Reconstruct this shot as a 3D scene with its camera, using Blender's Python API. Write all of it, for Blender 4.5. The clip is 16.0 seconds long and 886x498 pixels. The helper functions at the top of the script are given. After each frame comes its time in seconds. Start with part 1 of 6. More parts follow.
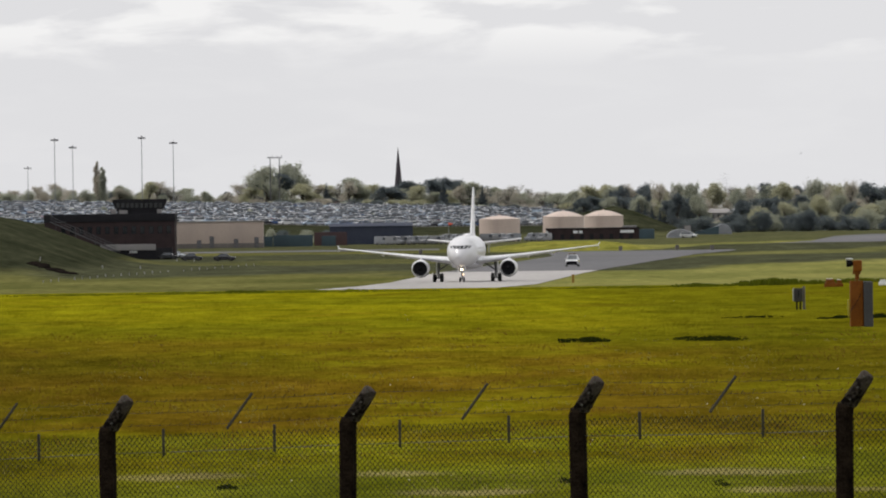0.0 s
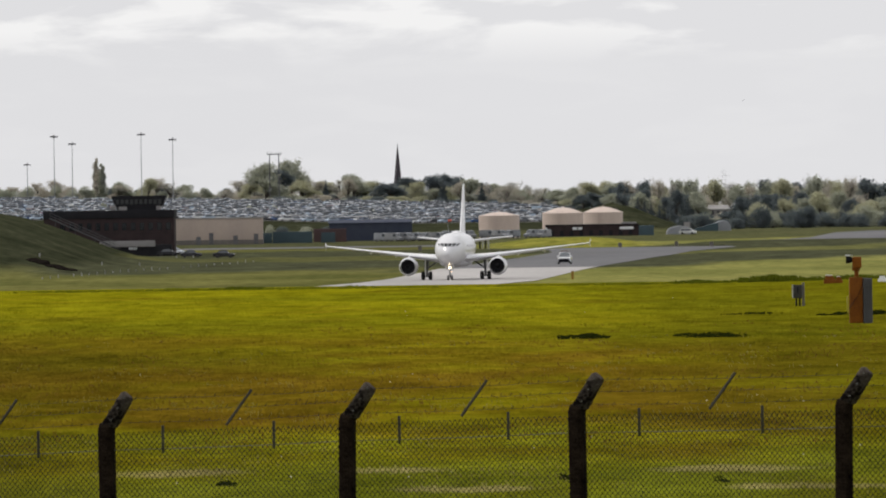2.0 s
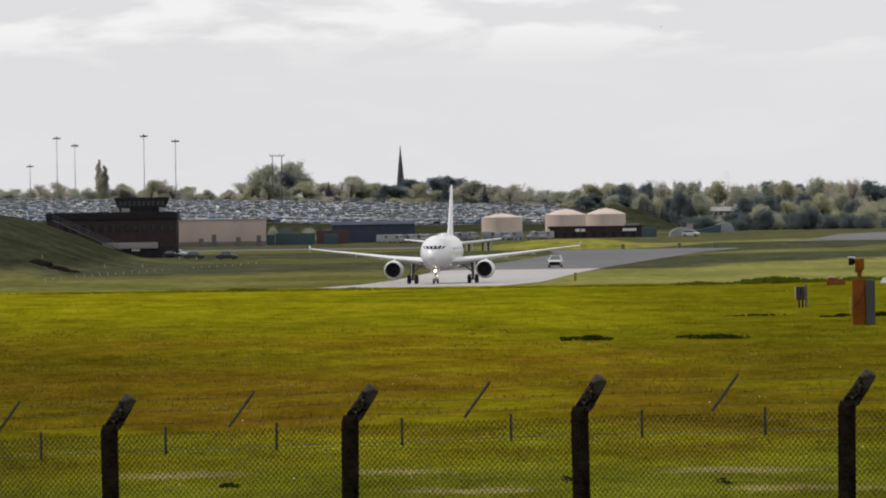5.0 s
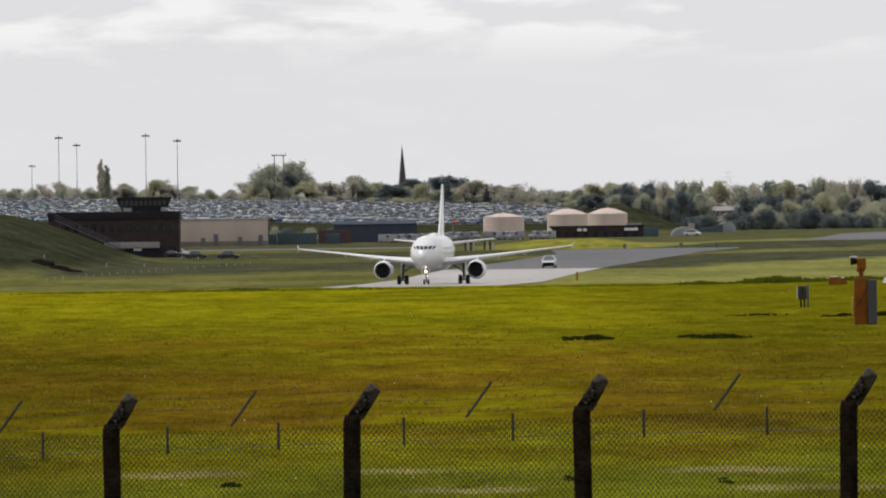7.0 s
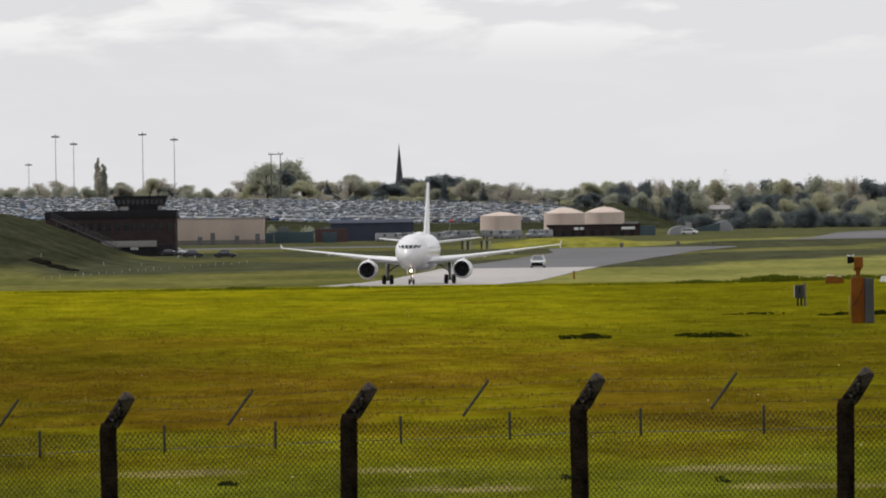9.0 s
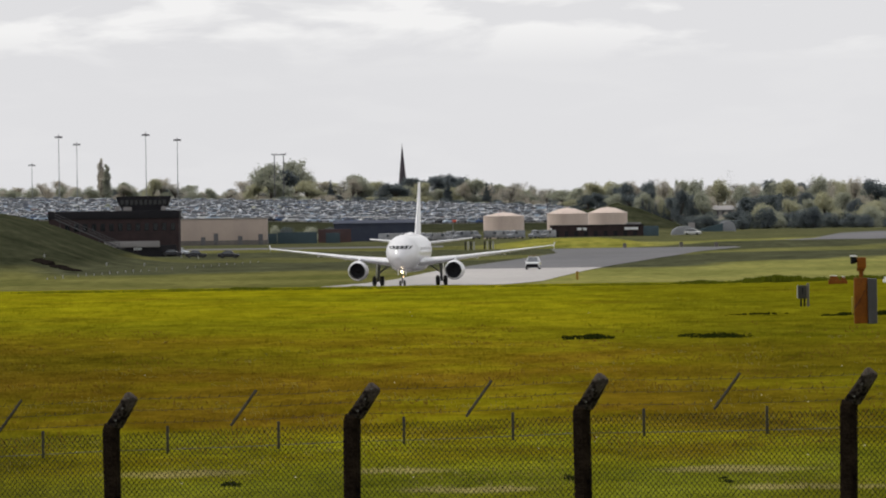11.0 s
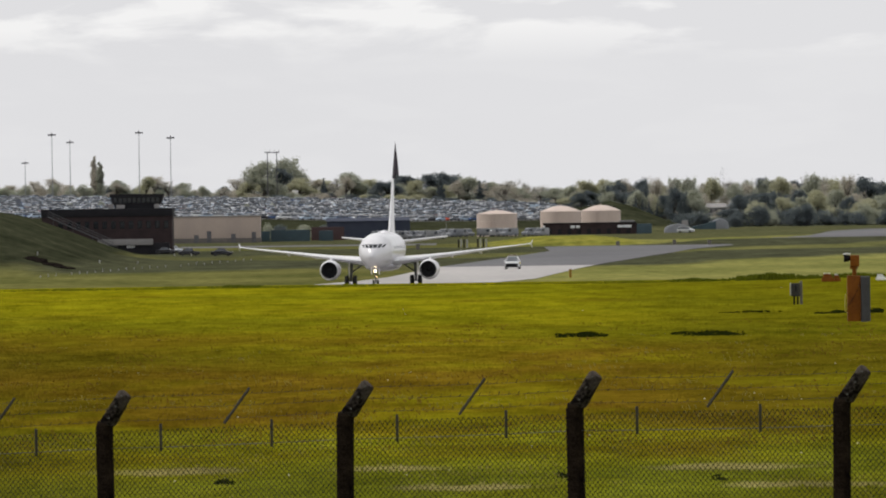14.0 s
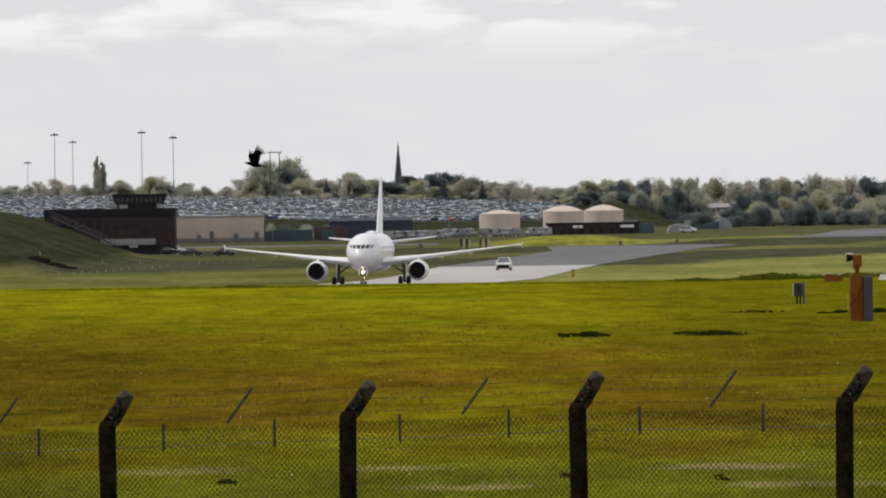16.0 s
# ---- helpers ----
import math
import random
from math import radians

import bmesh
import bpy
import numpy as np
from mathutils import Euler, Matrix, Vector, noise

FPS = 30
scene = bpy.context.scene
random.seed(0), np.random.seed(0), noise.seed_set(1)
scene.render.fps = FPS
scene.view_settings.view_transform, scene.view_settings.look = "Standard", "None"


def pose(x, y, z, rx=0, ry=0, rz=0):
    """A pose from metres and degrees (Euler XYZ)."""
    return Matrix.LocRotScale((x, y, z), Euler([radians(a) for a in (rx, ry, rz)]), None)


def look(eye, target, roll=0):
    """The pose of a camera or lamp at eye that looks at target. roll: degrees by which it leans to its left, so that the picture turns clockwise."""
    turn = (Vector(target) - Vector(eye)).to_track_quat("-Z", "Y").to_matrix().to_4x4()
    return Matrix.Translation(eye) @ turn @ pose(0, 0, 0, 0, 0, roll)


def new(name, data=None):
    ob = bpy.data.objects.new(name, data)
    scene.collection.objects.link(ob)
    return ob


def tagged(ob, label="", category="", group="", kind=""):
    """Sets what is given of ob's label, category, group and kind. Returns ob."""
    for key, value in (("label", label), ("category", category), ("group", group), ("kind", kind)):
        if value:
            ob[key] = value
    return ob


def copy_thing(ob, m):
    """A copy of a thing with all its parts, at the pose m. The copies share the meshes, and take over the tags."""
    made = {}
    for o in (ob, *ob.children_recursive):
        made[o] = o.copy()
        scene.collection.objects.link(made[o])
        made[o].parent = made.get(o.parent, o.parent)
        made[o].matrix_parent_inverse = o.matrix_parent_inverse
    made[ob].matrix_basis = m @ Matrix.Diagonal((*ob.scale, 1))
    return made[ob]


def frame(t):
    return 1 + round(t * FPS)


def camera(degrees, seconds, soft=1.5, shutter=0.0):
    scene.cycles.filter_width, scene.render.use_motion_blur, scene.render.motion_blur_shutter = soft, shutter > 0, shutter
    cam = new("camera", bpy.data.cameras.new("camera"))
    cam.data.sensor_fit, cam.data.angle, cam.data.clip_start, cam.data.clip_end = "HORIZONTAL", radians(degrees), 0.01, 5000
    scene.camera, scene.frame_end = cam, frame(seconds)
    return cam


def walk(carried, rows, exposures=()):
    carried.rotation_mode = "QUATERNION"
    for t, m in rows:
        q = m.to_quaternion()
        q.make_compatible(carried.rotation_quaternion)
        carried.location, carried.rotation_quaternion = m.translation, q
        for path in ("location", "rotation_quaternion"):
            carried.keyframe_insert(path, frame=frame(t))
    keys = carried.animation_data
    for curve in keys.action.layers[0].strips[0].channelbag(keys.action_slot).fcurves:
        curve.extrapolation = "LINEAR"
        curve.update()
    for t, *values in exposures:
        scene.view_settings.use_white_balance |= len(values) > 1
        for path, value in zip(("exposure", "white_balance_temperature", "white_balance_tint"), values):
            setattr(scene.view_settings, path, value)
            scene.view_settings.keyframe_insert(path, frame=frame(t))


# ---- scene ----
# ---- camera ----
EYE, ROLL = (0, 0, 10.5), -0.8
cam = camera(4.49, 16.0, soft=2.0)
walk(cam, [
    (0.0, look(EYE, (-0.064, 1000, 6.333), ROLL)),
    (0.5, look(EYE, (-0.151, 1000, 6.213), ROLL)),
    (1.0, look(EYE, (-0.205, 1000, 6.098), ROLL)),
    (1.5, look(EYE, (-0.107, 1000, 6.028), ROLL)),
    (2.0, look(EYE, (-0.017, 1000, 6.026), ROLL)),
    (2.5, look(EYE, (0.008, 1000, 6.018), ROLL)),
    (3.0, look(EYE, (0.023, 1000, 6.011), ROLL)),
    (3.5, look(EYE, (0.000, 1000, 5.950), ROLL)),
    (4.0, look(EYE, (-0.123, 1000, 6.013), ROLL)),
    (6.5, look(EYE, (-0.364, 1000, 6.299), ROLL)),
    (7.0, look(EYE, (-0.427, 1000, 6.147), ROLL)),
    (7.5, look(EYE, (-0.259, 1000, 6.076), ROLL)),
    (8.0, look(EYE, (-0.200, 1000, 5.961), ROLL)),
    (8.5, look(EYE, (-0.199, 1000, 5.998), ROLL)),
    (9.0, look(EYE, (-0.153, 1000, 6.036), ROLL)),
    (11.5, look(EYE, (-0.466, 1000, 6.086), ROLL)),
    (12.0, look(EYE, (-0.289, 1000, 6.099), ROLL)),
    (12.5, look(EYE, (-0.138, 1000, 6.074), ROLL)),
    (13.0, look(EYE, (-0.099, 1000, 6.066), ROLL)),
    (13.5, look(EYE, (0.001, 1000, 5.988), ROLL)),
    (14.0, look(EYE, (0.168, 1000, 5.870), ROLL)),
    (14.5, look(EYE, (0.112, 1000, 5.826), ROLL)),
    (15.0, look(EYE, (0.193, 1000, 5.845), ROLL)),
    (15.5, look(EYE, (0.083, 1000, 5.863), ROLL)),
    (16.0, look(EYE, (-0.069, 1000, 5.863), ROLL)),
])

# ---- light ----
SUN_EL, SUN_AZ = radians(52), radians(-74)          # high, from beyond the grassy mound
world = bpy.data.worlds.new("hazy_sky")
scene.world = world
world.use_nodes = True
wt = world.node_tree
wt.nodes.clear()


def wn(kind, **values):
    n = wt.nodes.new(kind)
    for name, v in values.items():
        n.inputs[name.replace("_", " ")].default_value = v
    return n


sky = wt.nodes.new("ShaderNodeTexSky")
sky.sky_type, sky.sun_disc = "NISHITA", False
sky.sun_elevation, sky.sun_rotation = SUN_EL, SUN_AZ
sky.air_density, sky.dust_density = 1.0, 3.0
coord = wt.nodes.new("ShaderNodeTexCoord")
stretch = wt.nodes.new("ShaderNodeMapping")
stretch.inputs["Scale"].default_value = (62, 62, 260)
stretch.inputs["Location"].default_value = (5.2, 0.4, 2.6)
puffs = wn("ShaderNodeTexNoise", Scale=1.0, Detail=7.0, Roughness=0.52, Distortion=0.25)
puff_ramp = wt.nodes.new("ShaderNodeValToRGB")
puff_ramp.color_ramp.elements[0].position, puff_ramp.color_ramp.elements[1].position = 0.49, 0.59
puff_ramp.color_ramp.elements[0].color, puff_ramp.color_ramp.elements[1].color = (0, 0, 0, 1), (1, 1, 1, 1)
broad = wn("ShaderNodeTexNoise", Scale=9.0, Detail=3.0)
veil = wn("ShaderNodeMix")
veil.data_type = "RGBA"
veil.inputs["A"].default_value = (0.745, 0.745, 0.765, 1)
veil.inputs["B"].default_value = (0.825, 0.823, 0.84, 1)
cloud = wn("ShaderNodeMix")
cloud.data_type = "RGBA"
cloud.inputs["B"].default_value = (0.94, 0.935, 0.935, 1)
gain = wn("ShaderNodeMath")
gain.operation = "MULTIPLY"
gain.inputs[1].default_value = 1.0
split = wt.nodes.new("ShaderNodeSeparateXYZ")
height = wt.nodes.new("ShaderNodeMapRange")         # heaped clouds float above a clear hazy rim
height.inputs["From Min"].default_value, height.inputs["From Max"].default_value = 0.0118, 0.0152
height.inputs["To Min"].default_value = 0.10
lift = wn("ShaderNodeMath")
lift.operation = "MULTIPLY"
back = wn("ShaderNodeBackground", Strength=1.0)
blue = wn("ShaderNodeBackground", Strength=0.08)
both = wn("ShaderNodeMixShader", Fac=0.94)
wout = wt.nodes.new("ShaderNodeOutputWorld")
for a, b in ((coord.outputs["Generated"], stretch.inputs["Vector"]), (stretch.outputs[0], puffs.inputs["Vector"]),
             (coord.outputs["Generated"], broad.inputs["Vector"]),
             (puffs.outputs[0], puff_ramp.inputs[0]), (broad.outputs[0], veil.inputs["Factor"]),
             (puff_ramp.outputs[0], gain.inputs[0]), (coord.outputs["Generated"], split.inputs[0]), (split.outputs["Z"], height.inputs[0]),
             (gain.outputs[0], lift.inputs[0]), (height.outputs[0], lift.inputs[1]), (lift.outputs[0], cloud.inputs["Factor"]),
             (veil.outputs["Result"], cloud.inputs["A"]), (cloud.outputs["Result"], back.inputs["Color"]),
             (sky.outputs[0], blue.inputs["Color"]), (blue.outputs[0], both.inputs[1]), (back.outputs[0], both.inputs[2]),
             (both.outputs[0], wout.inputs["Surface"])):
    wt.links.new(a, b)

sun_data = bpy.data.lights.new("sun", "SUN")
sun_data.energy, sun_data.angle, sun_data.color = 2.1, radians(0.6), (1.0, 0.95, 0.87)
sun = new("sun", sun_data)
sun_way = Vector((math.sin(SUN_AZ) * math.cos(SUN_EL), math.cos(SUN_AZ) * math.cos(SUN_EL), math.sin(SUN_EL)))
sun.matrix_world = look(sun_way * 60, (0, 0, 0))
scene.view_settings.exposure = 0.0


# ---- materials ----
def material(name, base, second=None, rough=0.7, metal=0.0, scale=1.0, fine=14.0, mix=0.6, bump=0.0, spread=0.0, island=False,
             coords="Object", emit=None, emit_strength=0.0, stretch_to=None, gloss=None, low=0.35, high=0.65):
    """A surface of two colours that vary at two scales, with an optional difference from piece to piece."""
    m = bpy.data.materials.new(name)
    m.use_nodes = True
    nt = m.node_tree
    bs = nt.nodes["Principled BSDF"]
    tc = nt.nodes.new("ShaderNodeTexCoord")
    src = tc.outputs[coords]
    if stretch_to:
        mp = nt.nodes.new("ShaderNodeMapping")
        mp.inputs["Scale"].default_value = stretch_to
        nt.links.new(src, mp.inputs[0])
        src = mp.outputs[0]
    big, small = nt.nodes.new("ShaderNodeTexNoise"), nt.nodes.new("ShaderNodeTexNoise")
    big.inputs["Scale"].default_value, small.inputs["Scale"].default_value = scale, fine
    big.inputs["Detail"].default_value, small.inputs["Detail"].default_value = 4, 3
    nt.links.new(src, big.inputs["Vector"])
    nt.links.new(src, small.inputs["Vector"])
    add = nt.nodes.new("ShaderNodeMath")
    add.operation = "MULTIPLY_ADD"
    add.inputs[1].default_value = 0.35
    nt.links.new(small.outputs[0], add.inputs[0])
    half = nt.nodes.new("ShaderNodeMath")
    half.operation = "MULTIPLY"
    half.inputs[1].default_value = 0.65
    nt.links.new(big.outputs[0], half.inputs[0])
    nt.links.new(half.outputs[0], add.inputs[2])
    ramp = nt.nodes.new("ShaderNodeValToRGB")
    second = second or tuple(c * (1 - 0.35 * mix) for c in base)
    ramp.color_ramp.elements[0].color, ramp.color_ramp.elements[1].color = (*second, 1), (*base, 1)
    ramp.color_ramp.elements[0].position, ramp.color_ramp.elements[1].position = low, high
    nt.links.new(add.outputs[0], ramp.inputs[0])
    col = ramp.outputs[0]
    if spread:
        if island:
            rnd = nt.nodes.new("ShaderNodeNewGeometry").outputs["Random Per Island"]
        else:
            rnd = nt.nodes.new("ShaderNodeObjectInfo").outputs["Random"]
        mr = nt.nodes.new("ShaderNodeMapRange")
        mr.inputs["To Min"].default_value, mr.inputs["To Max"].default_value = 1 - spread, 1 + spread
        nt.links.new(rnd, mr.inputs[0])
        hs = nt.nodes.new("ShaderNodeHueSaturation")
        nt.links.new(mr.outputs[0], hs.inputs["Value"])
        nt.links.new(col, hs.inputs["Color"])
        col = hs.outputs[0]
    nt.links.new(col, bs.inputs["Base Color"])
    bs.inputs["Roughness"].default_value, bs.inputs["Metallic"].default_value = rough, metal
    if gloss is not None:
        bs.inputs["Specular IOR Level"].default_value = gloss
    if bump:
        bp = nt.nodes.new("ShaderNodeBump")
        bp.inputs["Strength"].default_value = bump
        bp.inputs["Distance"].default_value = 0.05
        nt.links.new(small.outputs[0], bp.inputs["Height"])
        nt.links.new(bp.outputs[0], bs.inputs["Normal"])
    if emit:
        bs.inputs["Emission Color"].default_value = (*emit, 1)
        bs.inputs["Emission Strength"].default_value = emit_strength
    return m


def leaf_material(name, base, second, spread=0.25):
    m = material(name, base, second, rough=0.7, scale=0.25, fine=1.5, spread=spread, island=True, gloss=0.08)
    nt = m.node_tree
    bs, out = nt.nodes["Principled BSDF"], nt.nodes["Material Output"]
    tr = nt.nodes.new("ShaderNodeBsdfTranslucent")
    tr.inputs["Color"].default_value = (base[0] * 1.3, base[1] * 1.3, base[2], 1)
    mx = nt.nodes.new("ShaderNodeMixShader")
    mx.inputs[0].default_value = 0.5
    nt.links.new(bs.outputs[0], mx.inputs[1])
    nt.links.new(tr.outputs[0], mx.inputs[2])
    nt.links.new(mx.outputs[0], out.inputs["Surface"])
    return m


def smooth(a, b, v):
    t = min(1.0, max(0.0, (v - a) / (b - a)))
    return t * t * (3 - 2 * t)


def lerp_list(points, v):
    if v <= points[0][0]:
        return points[0][1]
    for (a, p), (b, q) in zip(points, points[1:]):
        if v <= b:
            return p + (q - p) * (v - a) / (b - a)
    return points[-1][1]


# ---- the lie of the land ----
ALONG = ((-400, 8.9), (-6, 8.9), (110, 5.25), (640, 5.15), (690, 5.16), (760, 4.7), (1200, 0.6), (1285, 0.35), (1420, 0.0), (9000, 0.0))
MOUND = ((-130, 11.8), (-86, 10.4), (-72.6, 7.85), (-63, 4.1), (-56, 1.2), (-50, 0.35), (-44, 0.0))
LOT_FRONT = ((-200, 6.3), (-77, 5.4), (-14, 3.2), (60, 3.0))
LOT_BACK = ((-143, 12.0), (-75, 10.5), (-16, 9.1), (32, 7.2), (80, 6.5))


def land(x, y):
    z = lerp_list(ALONG, y)
    if 1200 > y > 300:
        z += 0.35 * smooth(20, 60, x * 1000 / y) * smooth(300, 640, y) * (1 - smooth(760, 1200, y))
    if 1560 < y < 2200:
        z += lerp_list(MOUND, x) * smooth(1590, 1870, y) * (1 - smooth(2000, 2180, y))
    if y > 2950:
        edge = 1 - smooth(48, 74, x)
        rise = smooth(3020, 3330, y) * lerp_list(LOT_FRONT, x)
        rise += smooth(3330, 3900, y) * (lerp_list(LOT_BACK, x) - lerp_list(LOT_FRONT, x))
        z += rise * edge
        z += 4.5 * smooth(3560, 4300, y) * (1 - edge)
    if y > 1500 and x > 25:
        z += 0.55 * smooth(25, 60, x) * max(0, math.sin((y - 1640) / 330 * math.pi)) * (1 - smooth(2400, 2700, y))
    if 3100 < y < 3600:
        z += 5.6 * smooth(36, 51, x) * min(1.0, max(0.0, (74 - x) / 21)) * smooth(3150, 3300, y) * (1 - smooth(3420, 3560, y))
    if 2300 < y < 2720:
        z += 1.45 * smooth(2330, 2420, y) * (1 - smooth(2500, 2700, y)) * smooth(8, 22, x) * (1 - smooth(33, 46, x))
    return z


def sheet(name, xs_of, ys, us, z_of, mat, lift=0.0):
    """One sheet over the land: rows at ys, columns at us, xs_of(u, y) across."""
    verts, faces, n = [], [], len(us)
    for y in ys:
        for u in us:
            x = xs_of(u, y)
            verts.append((x, y, z_of(x, y) + lift))
    for j in range(len(ys) - 1):
        for i in range(n - 1):
            a = j * n + i
            faces.append((a, a + 1, a + n + 1, a + n))
    me = bpy.data.meshes.new(name)
    me.from_pydata(verts, [], faces)
    me.polygons.foreach_set("use_smooth", [True] * len(faces))
    me.materials.append(mat)
    return new(name, me)


def grass_ground():
    """Meadow, mown strips and rough tussocks, in drifts that follow the lie of the field; cloud shade painted beyond.
    """
    m = bpy.data.materials.new("airfield_grass")
    m.use_nodes = True
    nt = m.node_tree
    bs = nt.nodes["Principled BSDF"]
    geo = nt.nodes.new("ShaderNodeNewGeometry")
    pos = geo.outputs["Position"]

    def noise_at(scale, detail, sx=1.0, sy=1.0, off=0.0, rough=0.55):
        mp = nt.nodes.new("ShaderNodeMapping")
        mp.inputs["Scale"].default_value = (sx, sy, 1)
        mp.inputs["Location"].default_value = (off, off * 0.7, 0)
        nt.links.new(pos, mp.inputs[0])
        n = nt.nodes.new("ShaderNodeTexNoise")
        n.inputs["Scale"].default_value, n.inputs["Detail"].default_value, n.inputs["Roughness"].default_value = scale, detail, rough
        nt.links.new(mp.outputs[0], n.inputs["Vector"])
        return n.outputs[0]

    def ramp(src, *stops):
        r = nt.nodes.new("ShaderNodeValToRGB")
        el = r.color_ramp.elements
        while len(el) < len(stops):
            el.new(0.5)
        for e, (p, c) in zip(el, stops):
            e.position, e.color = p, (*(c if isinstance(c, tuple) else (c, c, c)), 1)
        nt.links.new(src, r.inputs[0])
        return r.outputs[0]

    def math_node(op, a, b, c=None):
        n = nt.nodes.new("ShaderNodeMath")
        n.operation = op
        for i, v in enumerate((a, b, c)):
            if v is None:
                continue
            if isinstance(v, (int, float)):
                n.inputs[i].default_value = v
            else:
                nt.links.new(v, n.inputs[i])
        return n.outputs[0]

    def blend(fac, a, b):
        n = nt.nodes.new("ShaderNodeMix")
        n.data_type = "RGBA"
        for key, v in (("Factor", fac), ("A", a), ("B", b)):
            if isinstance(v, tuple):
                n.inputs[key].default_value = (*v, 1)
            else:
                nt.links.new(v, n.inputs[key])
        return n.outputs["Result"]

    xyz = nt.nodes.new("ShaderNodeSeparateXYZ")
    nt.links.new(pos, xyz.inputs[0])
    fine = noise_at(1.4, 5, 1, 0.42)
    drift = noise_at(0.16, 5, 1, 0.22, 3.0)
    broad_n = noise_at(0.035, 4, 1, 0.35, 11.0)
    fresh = ramp(fine, (0.28, (0.1454, 0.1380, 0.0037)), (0.72, (0.2410, 0.2226, 0.0074)))
    straw = ramp(fine, (0.28, (0.098, 0.062, 0.0045)), (0.72, (0.165, 0.108, 0.0095)))
    deep = ramp(fine, (0.28, (0.0736, 0.0791, 0.0037)), (0.72, (0.1380, 0.1380, 0.0064)))
    # sorrel and dry stalks fill a belt of the meadow between the fence and the crest
    warped = math_node("MULTIPLY_ADD", broad_n, 190.0, xyz.outputs["Y"])
    warped = math_node("MULTIPLY_ADD", drift, 150.0, warped)
    belt = ramp(math_node("DIVIDE", warped, 1000.0, None), (0.40, 0.0), (0.455, 0.95), (0.56, 0.95), (0.66, 0.2), (0.74, 0.0))
    dry = math_node("MULTIPLY", belt, ramp(drift, (0.34, 0.35), (0.55, 1.0)))
    patch = ramp(drift, (0.54, 0.0), (0.72, 0.6))
    colour = blend(patch, fresh, straw)
    colour = blend(dry, colour, straw)
    colour = blend(math_node("MULTIPLY", ramp(broad_n, (0.50, 0.0), (0.62, 0.7)), 0.8), colour, deep)
    # lush growth by the fence, with pale worn patches of cut straw in it
    lush = ramp(math_node("DIVIDE", warped, 1000.0, None), (0.375, 0.85), (0.42, 0.0))
    colour = blend(lush, colour, ramp(fine, (0.28, (0.112, 0.132, 0.0095)), (0.72, (0.178, 0.198, 0.0150))))
    ragged = noise_at(0.9, 5, 1, 0.25, 23.0, 0.65)
    for cx, cy, rx, ry in ((5.5, 217, 1.5, 3.6), (-0.9, 219, 1.2, 2.6), (-5.4, 219, 1.6, 3.2), (0.4, 204, 1.5, 2.2), (6.6, 203, 1.8, 2.2)):
        dx = math_node("MULTIPLY_ADD", xyz.outputs["X"], 1 / rx, -cx / rx)
        dy = math_node("MULTIPLY_ADD", xyz.outputs["Y"], 1 / ry, -cy / ry)
        r2 = math_node("ADD", math_node("MULTIPLY", dx, dx), math_node("MULTIPLY", dy, dy))
        r2 = math_node("MULTIPLY_ADD", ragged, 2.4, r2)
        worn = ramp(math_node("MULTIPLY", r2, 0.25), (0.36, 0.85), (0.60, 0.0))
        colour = blend(worn, colour, (0.30, 0.255, 0.10))
    # browner growth towards the mound; lens falloff painted dark on both sides
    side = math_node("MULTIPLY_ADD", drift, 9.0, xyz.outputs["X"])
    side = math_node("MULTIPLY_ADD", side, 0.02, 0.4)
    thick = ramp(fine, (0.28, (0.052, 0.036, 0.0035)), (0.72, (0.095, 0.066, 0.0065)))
    edge_dark = ramp(fine, (0.28, (0.060, 0.058, 0.0035)), (0.72, (0.110, 0.104, 0.0060)))
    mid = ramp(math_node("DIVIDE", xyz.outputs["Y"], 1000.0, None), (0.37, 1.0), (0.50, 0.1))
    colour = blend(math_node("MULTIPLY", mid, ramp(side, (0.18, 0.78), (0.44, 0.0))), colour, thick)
    colour = blend(ramp(side, (0.60, 0.0), (0.72, 0.62)), colour, edge_dark)
    # the mown airfield beyond is a cooler, duller green; a darker tone paints cloud shade
    far_lit = ramp(noise_at(0.05, 4, 1, 0.25, 5.0), (0.35, (0.086, 0.089, 0.028)), (0.65, (0.142, 0.136, 0.045)))
    far_shaded = ramp(noise_at(0.12, 4, 1, 0.25, 8.0), (0.35, (0.044, 0.047, 0.028)), (0.65, (0.072, 0.075, 0.042)))
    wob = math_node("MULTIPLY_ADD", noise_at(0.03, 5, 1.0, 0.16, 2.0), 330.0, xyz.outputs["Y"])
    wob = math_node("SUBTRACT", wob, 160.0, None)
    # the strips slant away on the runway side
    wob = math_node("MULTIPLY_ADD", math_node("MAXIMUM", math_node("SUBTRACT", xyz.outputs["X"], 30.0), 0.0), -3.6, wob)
    # painted sunlit and cloud-shaded strips run across the field at set distances
    cloud_strips = ramp(math_node("DIVIDE", wob, 5000.0, None), (0.326, 0.0), (0.340, 1.0), (0.392, 1.0), (0.398, 0.45), (0.412, 0.45), (0.42, 1.0), (0.463, 1.0), (0.467, 0.1),
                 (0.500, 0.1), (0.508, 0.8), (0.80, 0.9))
    # sunlight on the ground right of the taxiway, painted as a brighter green
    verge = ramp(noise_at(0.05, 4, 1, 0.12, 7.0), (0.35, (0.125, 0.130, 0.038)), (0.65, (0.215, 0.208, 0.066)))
    far_lit = blend(ramp(math_node("MULTIPLY_ADD", xyz.outputs["X"], 0.01, 0.5), (0.52, 0.0), (0.62, 1.0)), far_lit, verge)
    far_col = blend(cloud_strips, far_lit, far_shaded)
